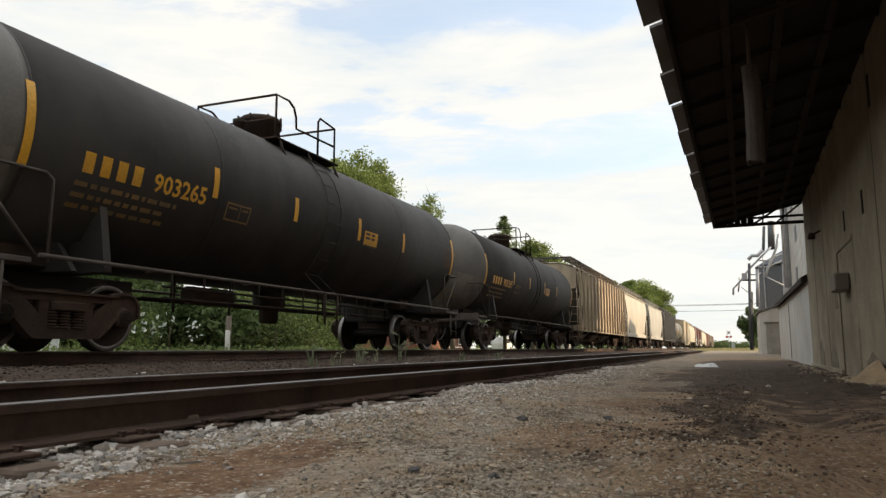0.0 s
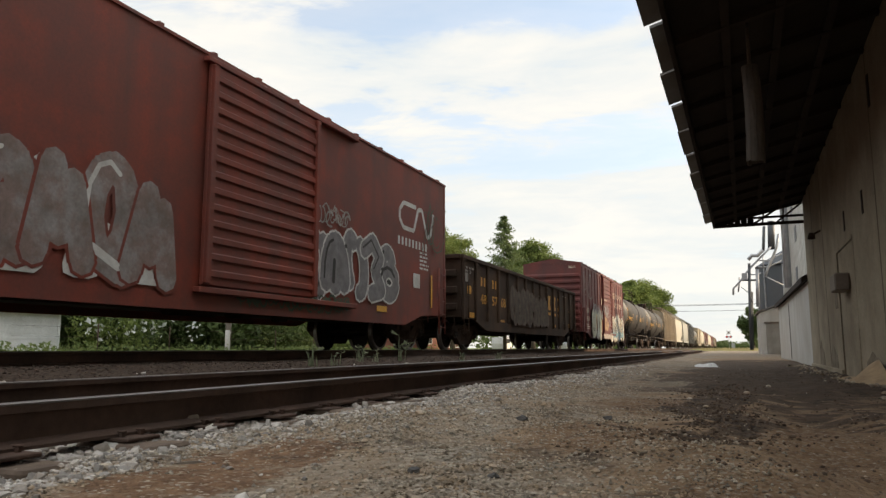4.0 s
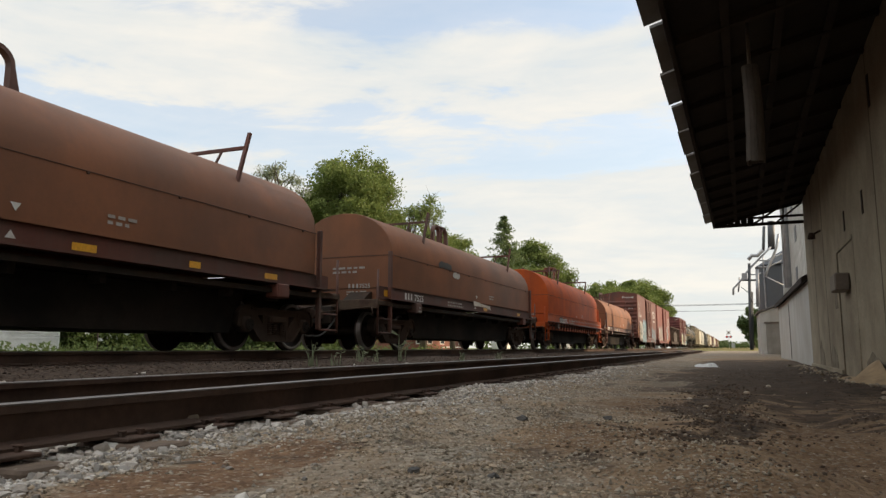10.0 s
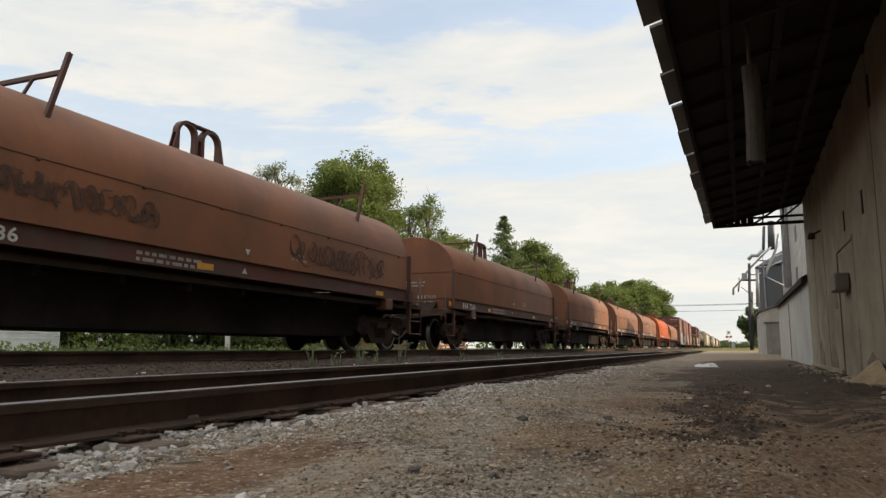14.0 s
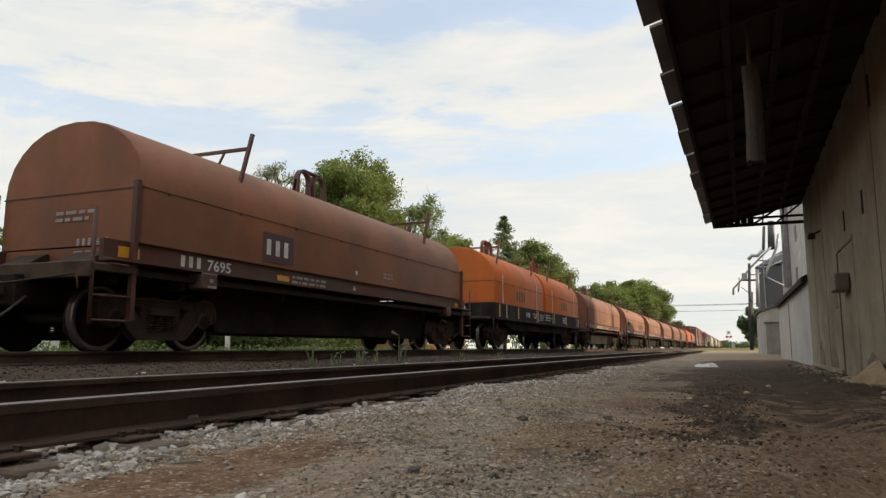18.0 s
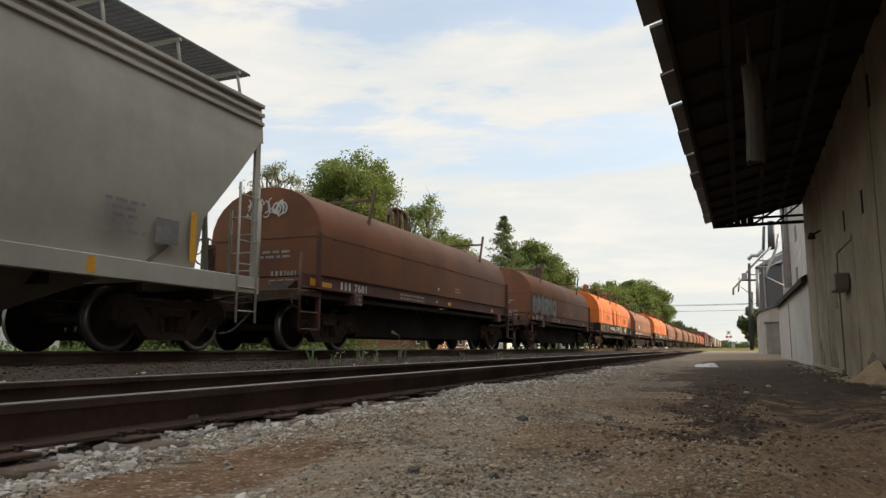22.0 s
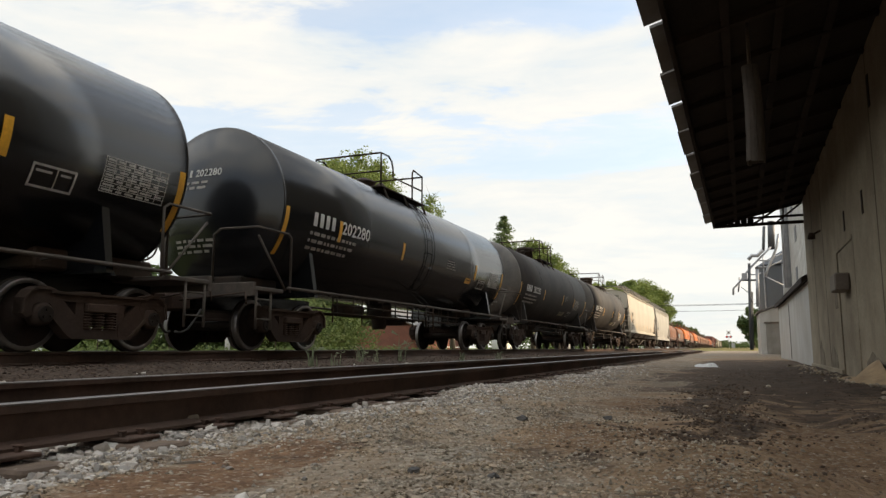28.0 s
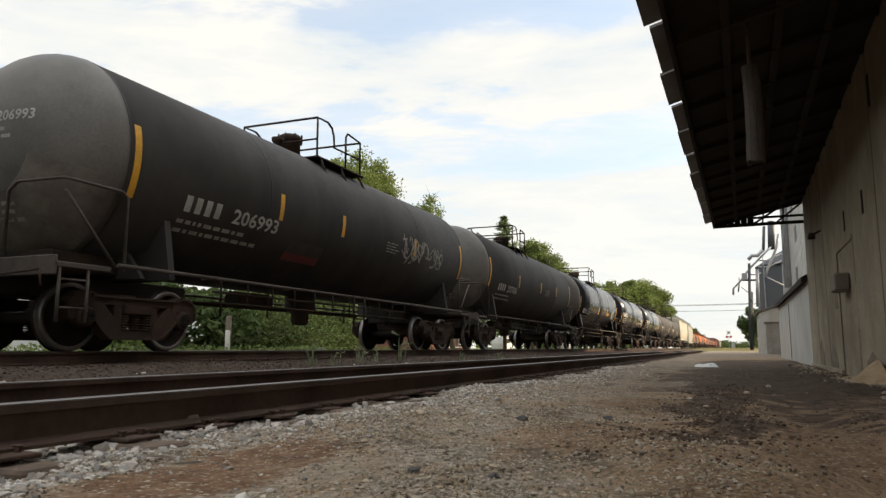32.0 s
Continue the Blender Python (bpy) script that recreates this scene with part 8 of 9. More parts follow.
aex = put_car(covered_hopper(hop_grey, 8.32, 6.85, "light grey covered hopper with smooth sides", "grey", 6), -286.85)
t = Shape()
put = on_side(1.578, -6.62, 2.42)
mark(t, put, 0.1, 0.30, 3, 0.66, 0.2)
number_fit(t, "7690", put_shift(put, -0.18, -0.42), 0.44, 1.05)
mark(t, on_end(-8.34, 0.2, 3.78), 0, 0.15, 3, 0.62, 0.2)
part("lettering", t, surface("dark grey stencil paint", (0.03, 0.032, 0.03), 0.6), aex, "dark grey stencilled number")
t = Shape()
bar(t, on_side(1.53, -6.62, 1.36), 0, 0, 1.05, 0.46, 0.01)
bd = part("data_board", t, paint_white, aex, "white data board")
t = Shape()
small_print(t, on_side(1.545, -6.52, 1.65), 0.85, 2, 0.08, 0.1, 3, 0.012)
part("small_writing", t, paint_black, bd)
t = Shape()
for a in (-6.85, -2.5, 1.2, 6.6, 4.8):
    bar(t, on_side(1.535, a, 1.3 if a not in (-2.5, 1.2, 4.8) else 0.98), 0, 0, 0.13, 0.75 if a not in (-2.5, 1.2, 4.8) else 0.2, 0.03)
parts("reflector", t, paint_yellow, aex)
t = Shape()
bar(t, on_side(1.56, 5.9, 1.5), 0, 0, 0.45, 0.36, 0.01)
small_print(t, on_side(1.57, 5.0, 1.95), 0.7, 5, 0.05, 0.05, 9, 0.01)
part("stencil", t, paint_grey, aex)

tilx = put_car(covered_hopper(hop_cream, 10.1, 8.75, "cream long covered hopper with dark bays", "plain", 7, 4.26, (1.28, 1.47)), -306.80)
t = Shape()
put = on_side(1.580, -8.35, 2.55)
mark(t, put, 0.05, 0.34, 4, 0.55, 0.14)
number(t, "640851", put_shift(put, 0, -0.50), 0.46, 0.92)
number(t, "640851", on_end(-10.12, 0.35, 3.80), 0.22)
mark(t, on_end(-10.12, 0.45, 4.02), 0, 0.14, 4)
small_print(t, put_shift(put, 0.0, -0.75), 1.1, 2, 0.08, 0.09, 5)
small_print(t, on_side(1.585, 5.2, 1.9), 0.8, 4, 0.05, 0.05, 6)
small_print(t, on_end(-10.12, -0.5, 3.75), 0.6, 4, 0.04, 0.04, 7)
part("lettering", t, surface("dark grey stencil paint", (0, 0, 0)), tilx, "dark stencilled car number")
t = Shape()
for a, z, hh in ((-8.65, 1.75, 1.0), (-5.5, 1.63, 0.49), (-2.80, 1.63, 0.49), (-0.12, 1.65, 0.49), (2.56, 1.69, 0.40), (6.04, 1.69, 0.36), (8.4, 1.6, 0.9)):
    bar(t, on_side(1.575, a, z), 0, 0, 0.12, hh, 0.012)
parts("reflector", t, paint_yellow, tilx)

t202 = put_car(tank_car("202232", tank_black, 5.7, paint_white, dull, 31), -325.42)
tY = again(t202, -341.0)
put_car(tank_car("202280", tank_gloss, 5.7, paint_white, gloss, 41), -356.60)
put_car(tank_car("202236", tank_gloss, 5.7, paint_white, gloss, 42), -372.52)
put_car(tank_car("63530", tank_satin, 5.7, paint_white, gloss, 43), -388.20)
put_car(tank_car("207006", tank_black, 5.7, paint_worn, dull, 44), -403.68)
t206 = put_car(tank_car("206993", tank_black, 5.7, paint_worn, dull, 45), -419.19)
t = Shape()
bar(t, on_tank(TANK_R, TANK_Z, -2.4, 1.69), 0, 0.17, 1.2, 0.42, 0.01)
pn = part("warning_panel", t, paint_black, t206, "black and red warning panel")
t = Shape()
bar(t, on_tank(TANK_R, TANK_Z, -2.4, 1.69), 0, 0, 1.2, 0.17, 0.01)
part("red_band", t, surface("dark red panel", (0.16, 0.02, 0.02), 0.5), pn)
scrawl(t206, on_tank(TANK_R, TANK_Z, 2.2, 2.15), 2.6, 0.7, paint_pale, 61, "pale scrawled tag", 24, 0.05)
again(t202, -434.9)

# the head of the train, far ahead
orange_box = again(b2, 133.5, "orange-brown boxcar with closed door")
recolour(orange_box, box_red, hop_tan)
again(tilx, 153.0, "cream long covered hopper far ahead")
again(b4, 172.5, "brown-red boxcar with faded graffiti")
again(wc, 190.0, "maroon boxcar with ribbed sides")
again(tilx, 209.5, "cream long covered hopper far ahead")
again(near_white, 226.5, "cream short covered hopper with bays")
again(b2, 243.5, "oxide-red boxcar with grey graffiti")
again(b4, 261.0, "brown-red boxcar with faded graffiti")
again(dusty, 278.0, "dusty grey tank car with platform")
again(tan, 295.5, "tan covered hopper with ribbed sides")
again(wc, 313.0, "maroon boxcar with ribbed sides")


# ---- plants ----
def leaf_material(name, color, second):
    m = bpy.data.materials.new(name)
    m.use_nodes = True
    n, l = m.node_tree.nodes, m.node_tree.links
    b = n["Principled BSDF"]
    b.inputs["Roughness"].default_value, b.inputs["Specular IOR Level"].default_value = 0.62, 0.22
    geo = n.new("ShaderNodeNewGeometry")
    tc = n.new("ShaderNodeTexCoord")
    tn = n.new("ShaderNodeTexNoise")
    tn.inputs["Scale"].default_value = 0.9
    l.new(tc.outputs["Object"], tn.inputs["Vector"])
    mx = n.new("ShaderNodeMix"); mx.data_type = "RGBA"
    mx.inputs["A"].default_value, mx.inputs["B"].default_value = (*color, 1), (*second, 1)
    ad = n.new("ShaderNodeMath"); ad.operation = "MULTIPLY_ADD"
    ad.inputs[1].default_value = 0.55
    l.new(geo.outputs["Random Per Island"], ad.inputs[0])
    sb = n.new("ShaderNodeMapRange")
    sb.inputs["From Min"].default_value, sb.inputs["From Max"].default_value = 0.35, 0.65
    sb.inputs["To Max"].default_value = 0.5
    l.new(tn.outputs["Fac"], sb.inputs["Value"])
    l.new(sb.outputs[0], ad.inputs[2])
    l.new(ad.outputs[0], mx.inputs["Factor"])
    l.new(mx.outputs["Result"], b.inputs["Base Color"])
    tr = n.new("ShaderNodeBsdfTranslucent")
    l.new(mx.outputs["Result"], tr.inputs["Color"])
    ms = n.new("ShaderNodeMixShader")
    ms.inputs[0].default_value = 0.35
    l.new(b.outputs[0], ms.inputs[1])
    l.new(tr.outputs[0], ms.inputs[2])
    l.new(ms.outputs[0], n["Material Output"].inputs["Surface"])
    return m


leaf_green = leaf_material("broad leaves", (0.100, 0.142, 0.034), (0.220, 0.262, 0.078))
leaf_dark = leaf_material("dark leaves", (0.045, 0.070, 0.022), (0.105, 0.140, 0.046))
leaf_needle = leaf_material("grey green needles", (0.095, 0.140, 0.052), (0.185, 0.225, 0.10))
leaf_grey = leaf_material("thin grey green leaves", (0.16, 0.19, 0.11), (0.28, 0.30, 0.20))
grass_blade = leaf_material("summer grass", (0.085, 0.130, 0.035), (0.20, 0.23, 0.085))
blossom = leaf_material("white blossom", (0.55, 0.56, 0.52), (0.75, 0.76, 0.74))


def leaves_mesh(name, centres, sizes, rng, flat=0.0):
    """One small folded leaf (two triangles each side of a rib) for each centre."""
    n = len(centres)
    d = rng.normal(size=(n, 3))
    d[:, 2] *= 1 - flat
    d /= np.linalg.norm(d, axis=1)[:, None]
    e = np.cross(d, rng.normal(size=(n, 3)))
    e /= np.linalg.norm(e, axis=1)[:, None] + 1e-9
    nn = np.cross(d, e)
    s = sizes[:, None]
    v = np.stack([centres - d * s, centres + e * s * 0.62 + nn * s * 0.22, centres + d * s, centres - e * s * 0.62 + nn * s * 0.22], 1).reshape(-1, 3)
    k = (np.arange(n) * 4)[:, None]
    f = np.concatenate([k + np.array([0, 1, 2]), k + np.array([0, 2, 3])], 1).reshape(-1, 3)
    return big_mesh(name, v, f)


def broad_tree(name, label, x, y, z, height_, wide, seed, leaf, count=9000, leaf_size=0.16, bare=0.0, low=0.35, clumps=70):
    """A trunk, limbs that fan out to the clumps of the crown, and leaves round each clump."""
    rng = np.random.default_rng(seed)
    rnd = random.Random(seed)
    t = thing(name, label, "tree", at=pose(x, y, z))
    wood = Shape()
    zc, rz, rx = height_ * (1 + low) / 2, height_ * (1 - low) / 2, wide / 2
    fork = Vector((rnd.uniform(-0.2, 0.2), rnd.uniform(-0.2, 0.2), height_ * low * 0.75))
    wood.tube((0, 0, -0.3), fork, height_ * 0.024, 9, height_ * 0.018)
    mains = []
    for k in range(6):
        a = k * 1.047 + rnd.uniform(-0.4, 0.4)
        e = Vector((math.cos(a) * rx * rnd.uniform(0.2, 0.55), math.sin(a) * rx * rnd.uniform(0.2, 0.55), zc + rz * rnd.uniform(-0.4, 0.45)))
        mid = fork.lerp(e, 0.5) + Vector((0, 0, height_ * 0.03))
        wood.tube(fork, mid, height_ * 0.012, 7, height_ * 0.009).tube(mid, e, height_ * 0.009, 6, height_ * 0.005)
        mains.append((mid, e))
    cs, ss = [], []
    for k in range(clumps):
        u = Vector((rnd.gauss(0, 1), rnd.gauss(0, 1), rnd.gauss(0, 1))).normalized()
        s = rnd.uniform(0.35, 1.0) ** 0.5 * rnd.uniform(0.82, 1.0)
        taper = 1 - 0.28 * max(0.0, u.z)
        q = Vector((u.x * rx * s * taper, u.y * rx * s * taper, zc + u.z * rz * s * 0.95))
        mid, e = min(mains, key=lambda me: (me[1] - q).length)
        st = mid.lerp(e, rnd.uniform(0.3, 1.0))
        wood.tube(st, st.lerp(q, 0.55) + Vector((0, 0, 0.15)), height_ * 0.004, 5, height_ * 0.003).tube(st.lerp(q, 0.55) + Vector((0, 0, 0.15)), q, height_ * 0.003, 4, 0.012)
        if rnd.random() < bare:
            for _ in range(5):
                d = Vector((rnd.gauss(0, 1), rnd.gauss(0, 1), rnd.gauss(0.7, 0.8))).normalized() * rx * rnd.uniform(0.2, 0.42)
                wood.tube(q, q + d, 0.022, 4, 0.006)
            continue
        m = int(count / clumps * rnd.uniform(0.55, 1.45))
        rad = rx * rnd.uniform(0.17, 0.34)
        w = rng.normal(size=(m, 3))
        w /= np.linalg.norm(w, axis=1)[:, None]
        rr = rad * rng.random(m) ** 0.5 * (1 + 0.25 * np.sin(3 * w[:, 0] + 4 * w[:, 1]))
        cs.append(np.array(q) + w * rr[:, None] * np.array([1, 1, 0.8]))
        ss.append(rng.uniform(0.6, 1.25, m) * leaf_size)
    part("trunk", wood, bark, t, "grey-brown trunk and limbs")
    part("crown", leaves_mesh("crown", np.concatenate(cs), np.concatenate(ss), rng), leaf, t, "uneven leafy crown")
    return t


def conifer(name, label, x, y, z, height_, radius, seed, leaf, count=7000):
    rng = np.random.default_rng(seed)
    rnd = random.Random(seed)
    t = thing(name, label, "tree", at=pose(x, y, z))
    wood = Shape().tube((0, 0, -0.3), (0, 0, height_), height_ * 0.016, 8, 0.02)
    cs, ss = [], []
    zz = height_ * 0.12
    while zz < height_ * 0.985:
        f = 1 - zz / height_
        for k in range(6):
            a = rnd.uniform(0, 6.28)
            ln = radius * f ** 0.95 * rnd.uniform(0.40, 1.15) + 0.2
            q = (math.cos(a) * ln, math.sin(a) * ln, zz + ln * rnd.uniform(0.0, 0.3))
            wood.tube((0, 0, zz), q, 0.035 * f + 0.012, 4, 0.008)
            m = int(count / 290 * (0.4 + ln / radius))
            s = rng.random(m) ** 0.7
            base = np.array([0, 0, zz]) + np.outer(s, np.array(q) - np.array([0, 0, zz]))
            cs.append(base + rng.normal(size=(m, 3)) * np.array([0.20, 0.20, 0.14]) * (0.5 + ln * 0.28))
            ss.append(rng.uniform(0.6, 1.2, m) * 0.13)
        zz += height_ * 0.022
    part("trunk", wood, bark, t, "straight grey trunk")
    part("crown", leaves_mesh("crown", np.concatenate(cs), np.concatenate(ss), rng), leaf, t, "tiers of needled boughs")
    return t


broad_tree("tree", "large round broadleaf tree in full summer leaf", -30, 54.0, -0.4, 17.7, 10.2, 11, leaf_green, 62000, 0.125, 0.0, 0.38, 110)
broad_tree("tree", "sparse tree with thin foliage and bare twigs", -31, 44.0, -0.4, 15.0, 5.4, 12, leaf_grey, 7000, 0.085, 0.45, 0.5, 46)
broad_tree("tree", "half-bare tree with dead twigs", -29, 67.0, -0.4, 16.6, 7.0, 13, leaf_green, 13000, 0.11, 0.4, 0.4, 70)
broad_tree("tree", "dense lower broadleaf tree", -28.5, 74.0, -0.4, 13.4, 8.0, 14, leaf_green, 26000, 0.13, 0.0, 0.3, 60)
conifer("conifer", "tall grey-green spruce with a ragged tip", -25, 82.0, -0.4, 16.4, 6.4, 15, leaf_needle, 26000)
broad_tree("tree", "broadleaf tree beside the spruce", -25, 95.0, -0.4, 15.4, 9.5, 16, leaf_green, 34000, 0.15, 0.0, 0.25, 70)
broad_tree("tree", "smaller broadleaf tree beside the spruce", -24, 106.0, -0.4, 13.6, 8.5, 17, leaf_green, 26000, 0.15, 0.0, 0.2, 60)
broad_tree("tree", "large dark broadleaf tree far along the line", -24, 190, -0.4, 18.0, 14, 18, leaf_green, 40000, 0.26, 0.0, 0.22, 90)
broad_tree("tree", "wide dark broadleaf tree far along the line", -24, 232, -0.4, 22.0, 17, 19, leaf_green, 36000, 0.28, 0.0, 0.2, 80)
broad_tree("tree", "dark broadleaf tree far along the line", -25, 158, -0.4, 15.0, 13, 20, leaf_green, 26000, 0.24, 0.0, 0.2, 60)
broad_tree("tree", "distant rounded tree beyond the crossing", -22, 330, -0.4, 12, 12, 21, leaf_dark, 7000, 0.5, 0.0, 0.2)
broad_tree("tree", "distant tree beyond the crossing", -20, 400, -0.4, 11, 11, 22, leaf_dark, 6000, 0.5, 0.0, 0.2)
broad_tree("tree", "distant low tree beyond the crossing", -19, 470, -0.4, 9, 10, 23, leaf_dark, 5000, 0.5, 0.0, 0.2)
broad_tree("tree", "dark tree beyond the silo", 3.4, 136, -0.4, 8.2, 5.4, 24, leaf_dark, 9000, 0.22, 0.0, 0.15, 50)
broad_tree("tree", "dark tree beyond the silo", 7.0, 142, -0.4, 9.6, 6.0, 25, leaf_dark, 7000, 0.22, 0.0, 0.15, 50)
broad_tree("tree", "young light green tree behind the white building", -31, 23.8, -0.4, 6.6, 3.6, 26, leaf_green, 8000, 0.12, 0.0, 0.3, 40)
broad_tree("tree", "young tree behind the hedge", -28, 15.5, -0.4, 6.0, 3.4, 27, leaf_green, 6000, 0.12, 0.0, 0.3, 40)


def hedge(name, label, seed, spots, leaf, count, leaf_size, category="shrubs"):
    """A run of wild shrubs: many leaves in overlapping mounds, with a few stems."""
    rng = np.random.default_rng(seed)
    cs = []
    for x, y, z, r, hgt in spots:
        m = int(count * r * hgt / 3)
        u = rng.normal(size=(m, 3))
        u /= np.linalg.norm(u, axis=1)[:, None]
        rr = rng.random(m) ** 0.4
        c = u * rr[:, None] * np.array([r, r * 1.2, hgt * 0.55]) + np.array([x, y, z + hgt * 0.45])
        c[:, 2] = np.maximum(c[:, 2], z)
        cs.append(c)
    cs = np.concatenate(cs)
    ob = part(name, leaves_mesh(name, cs, rng.uniform(0.6, 1.3, len(cs)) * leaf_size, rng), leaf)
    return tagged(ob, label, category, kind="stuff")


rs = random.Random(77)
spots = [(-25 + rs.uniform(-2, 2), y + rs.uniform(-1, 1), -0.4, rs.uniform(1.3, 2.4), rs.uniform(2.0, 3.6)) for y in np.arange(23.5, 43, 1.5)]
hedge("wild_hedge", "overgrown green hedge behind the tracks", 31, spots, leaf_dark, 700, 0.10)
spots = [(-27 + rs.uniform(-2, 2), y + rs.uniform(-1, 1), -0.4, rs.uniform(1.6, 2.6), rs.uniform(3.5, 4.9)) for y in np.arange(22.5, 46, 1.3)]
hedge("dark_thicket", "dark thicket behind the hedge", 32, spots + [(x - 2.5, y + 0.7, z, r, hh * 1.05) for x, y, z, r, hh in spots], leaf_dark, 800, 0.19)
spots = [(-23.5 + rs.uniform(-1, 1), y, 0.3, rs.uniform(0.5, 1.0), rs.uniform(0.8, 1.6)) for y in (20.9, 21.5, 22.2, 22.8)]
green = [(x - 0.3, y, -0.2, r * 1.2, 2.1) for x, y, z, r, hh in spots]
hedge("garage_shrub", "green shrub beside the white garage", 38, green, leaf_green, 700, 0.08)
hedge("blossom_shrub", "shrubs with clusters of white blossom", 33, spots + [(-23.2, 24.2, 0.5, 0.9, 1.3), (-23.0, 26.3, 0.4, 0.8, 1.1)], blossom, 46, 0.13)
spots = [(-19.5 + rs.uniform(-3.5, 3.0), y + rs.uniform(-1, 1), -0.4, rs.uniform(0.9, 1.9), rs.uniform(0.35, 0.7) * (1.0 if y < 42 else 0.55)) for y in np.arange(6, 75, 0.55)]
hedge("tall_grass", "tall weedy grass along the verge", 34, spots, grass_blade, 420, 0.07, "grass")
spots = [(-60 + rs.uniform(-14, 14), y + rs.uniform(-4, 4), -0.4, rs.uniform(4, 7), rs.uniform(6, 11)) for y in np.arange(-60, 560, 8)]
hedge("far_woods", "belt of distant trees along the horizon", 35, spots, leaf_dark, 20, 0.5, "woods")
spots = [(rs.uniform(-30, 60), 560 + rs.uniform(-10, 40), -0.4, rs.uniform(4, 7), rs.uniform(3.5, 7)) for _ in range(60)]
hedge("far_treeline", "distant hazy line of trees", 36, spots, leaf_dark, 14, 0.8, "woods")


def blades(name, label, seed, roots, count, tall, material, category="weeds"):
    """Tufts of thin upright blades."""
    rng = np.random.default_rng(seed)
    v, f = [], []
    for x, y, z, r in roots:
        for _ in range(count):
            a, d = rng.uniform(0, 6.28), r * rng.random() ** 0.5
            bx, by = x + d * math.cos(a), y + d * math.sin(a)
            hgt, w = tall * rng.uniform(0.35, 1.1), 0.006 + 0.004 * rng.random()
            lean, la = hgt * rng.uniform(0.05, 0.45), rng.uniform(0, 6.28)
            tx, ty = bx + lean * math.cos(la), by + lean * math.sin(la)
            px, py = -math.sin(la) * w, math.cos(la) * w
            mx_, my_ = bx + (tx - bx) * 0.35, by + (ty - by) * 0.35
            k = len(v)
            v += [(bx - px, by - py, z), (bx + px, by + py, z), (mx_ + px, my_ + py, z + hgt * 0.6), (mx_ - px, my_ - py, z + hgt * 0.6), (tx, ty, z + hgt)]
            f += [(k, k + 1, k + 2, k + 3), (k + 3, k + 2, k + 4)]
            if hgt > tall * 0.6:
                for _ in range(3):
                    s = rng.uniform(0.3, 0.9)
                    cx, cy, cz = bx + (tx - bx) * s, by + (ty - by) * s, z + hgt * s
                    q = rng.normal(size=3) * tall * 0.10
                    k = len(v)
                    v += [(cx, cy, cz), (cx + q[0], cy + q[1], cz + abs(q[2])), (cx + q[0] * 1.2 + 0.012, cy + q[1] * 1.2, cz + abs(q[2]) * 0.5)]
                    f.append((k, k + 1, k + 2))
    ob = part(name, big_mesh(name, v, f), material)
    return tagged(ob, label, category, kind="stuff")


for (x, y), tall in (((-5.75, 9.2), 0.30), ((-5.7, 9.75), 0.20), ((-5.9, 10.9), 0.30), ((-5.8, 11.3), 0.22), ((-5.6, 11.9), 0.42), ((-5.4, 14.6), 0.2), ((-5.3, 16.8), 0.2)):
    blades("weed_tuft", "small green weed growing in the ballast", int(y * 10), [(x, y, -0.26, 0.08)], 12, tall * 1.35, leaf_grey)
rs = random.Random(5)
blades("dry_grass", "pale dry grass by the crossing", 41, [(rs.uniform(-4.5, 4), rs.uniform(112, 150), -0.4, 1.2) for _ in range(90)], 30, 0.55, leaf_material("dry straw grass", (0.30, 0.26, 0.13), (0.42, 0.37, 0.20)), "grass")
blades("verge_grass", "short green grass on the verge", 42, [(rs.uniform(-20, -13.2), rs.uniform(4, 60), -0.4, 0.8) for _ in range(420)], 26, 0.30, grass_blade, "grass")


tagged(part("wooden_post", Shape().tube((0, 0, -0.3), (0, 0, 1.2), 0.10, 10), surface("pale weathered post", (0.42, 0.40, 0.36), 0.9, bump=(14, 0.4)), at=pose(-20.0, 25.15, -0.4)), "short pale weathered wooden post in the grass", "post")

# ---- buildings behind the tracks ----
def white_shed():
    s = thing("white_garage", "low white board garage with a grey roof", "garage", at=pose(-24, 20.2, -0.4))
    part("wall", Shape().prism([(-6.5, 0), (0, 0), (0, 1.95), (-3.25, 3.4), (-6.5, 1.95)], -11, 0), white_paint, s)
    part("roof", Shape().prism([(0.35, 1.80), (0.35, 1.92), (-3.25, 3.58), (-6.85, 1.92), (-6.85, 1.80), (-3.25, 3.44)], -11.3, 0.3), tin_roof, s)
    for k in range(8):
        part("clapboard", Shape().prism([(0.0, 0.10 + k * 0.22), (0.022, 0.10 + k * 0.22), (0.006, 0.31 + k * 0.22), (0, 0.31 + k * 0.22)], -11, -0.02), white_paint, s)
    part("corner_board", Shape().box(-0.06, 0.03, -0.10, 0.02, 0, 1.9), white_paint, s)
    return s


white_shed()


def brick_house():
    b = thing("brick_house", "low red brick house with white trim", "house", at=pose(-34, 84, -0.4))
    part("wall", Shape().box(-9, 0, -9, 9, 0, 3.0), brick_red, b)
    part("roof", Shape().prism([(0.5, 2.9), (0.5, 3.05), (-4.5, 5.2), (-9.5, 3.05), (-9.5, 2.9), (-4.5, 5.0)], -9.4, 9.4), tin_roof, b)
    for k, y in enumerate((-7, -3.6, 0.4, 4.2, 7.0)):
        w = part("window", Shape().box(0.0, 0.05, y - 0.7, y + 0.7, 0.9, 2.2, 0.01), white_paint, b, "white window frame")
        part("pane", Shape().box(0.05, 0.06, y - 0.58, y + 0.58, 1.0, 2.1), dark_glass, w)
    part("porch_rail", Shape().box(0.9, 1.0, -2, 6, 0.5, 0.62).box(0.9, 1.0, -2, -1.9, 0, 0.6).box(0.9, 1.0, 5.9, 6, 0, 0.6), white_paint, b)
    return b


brick_house()


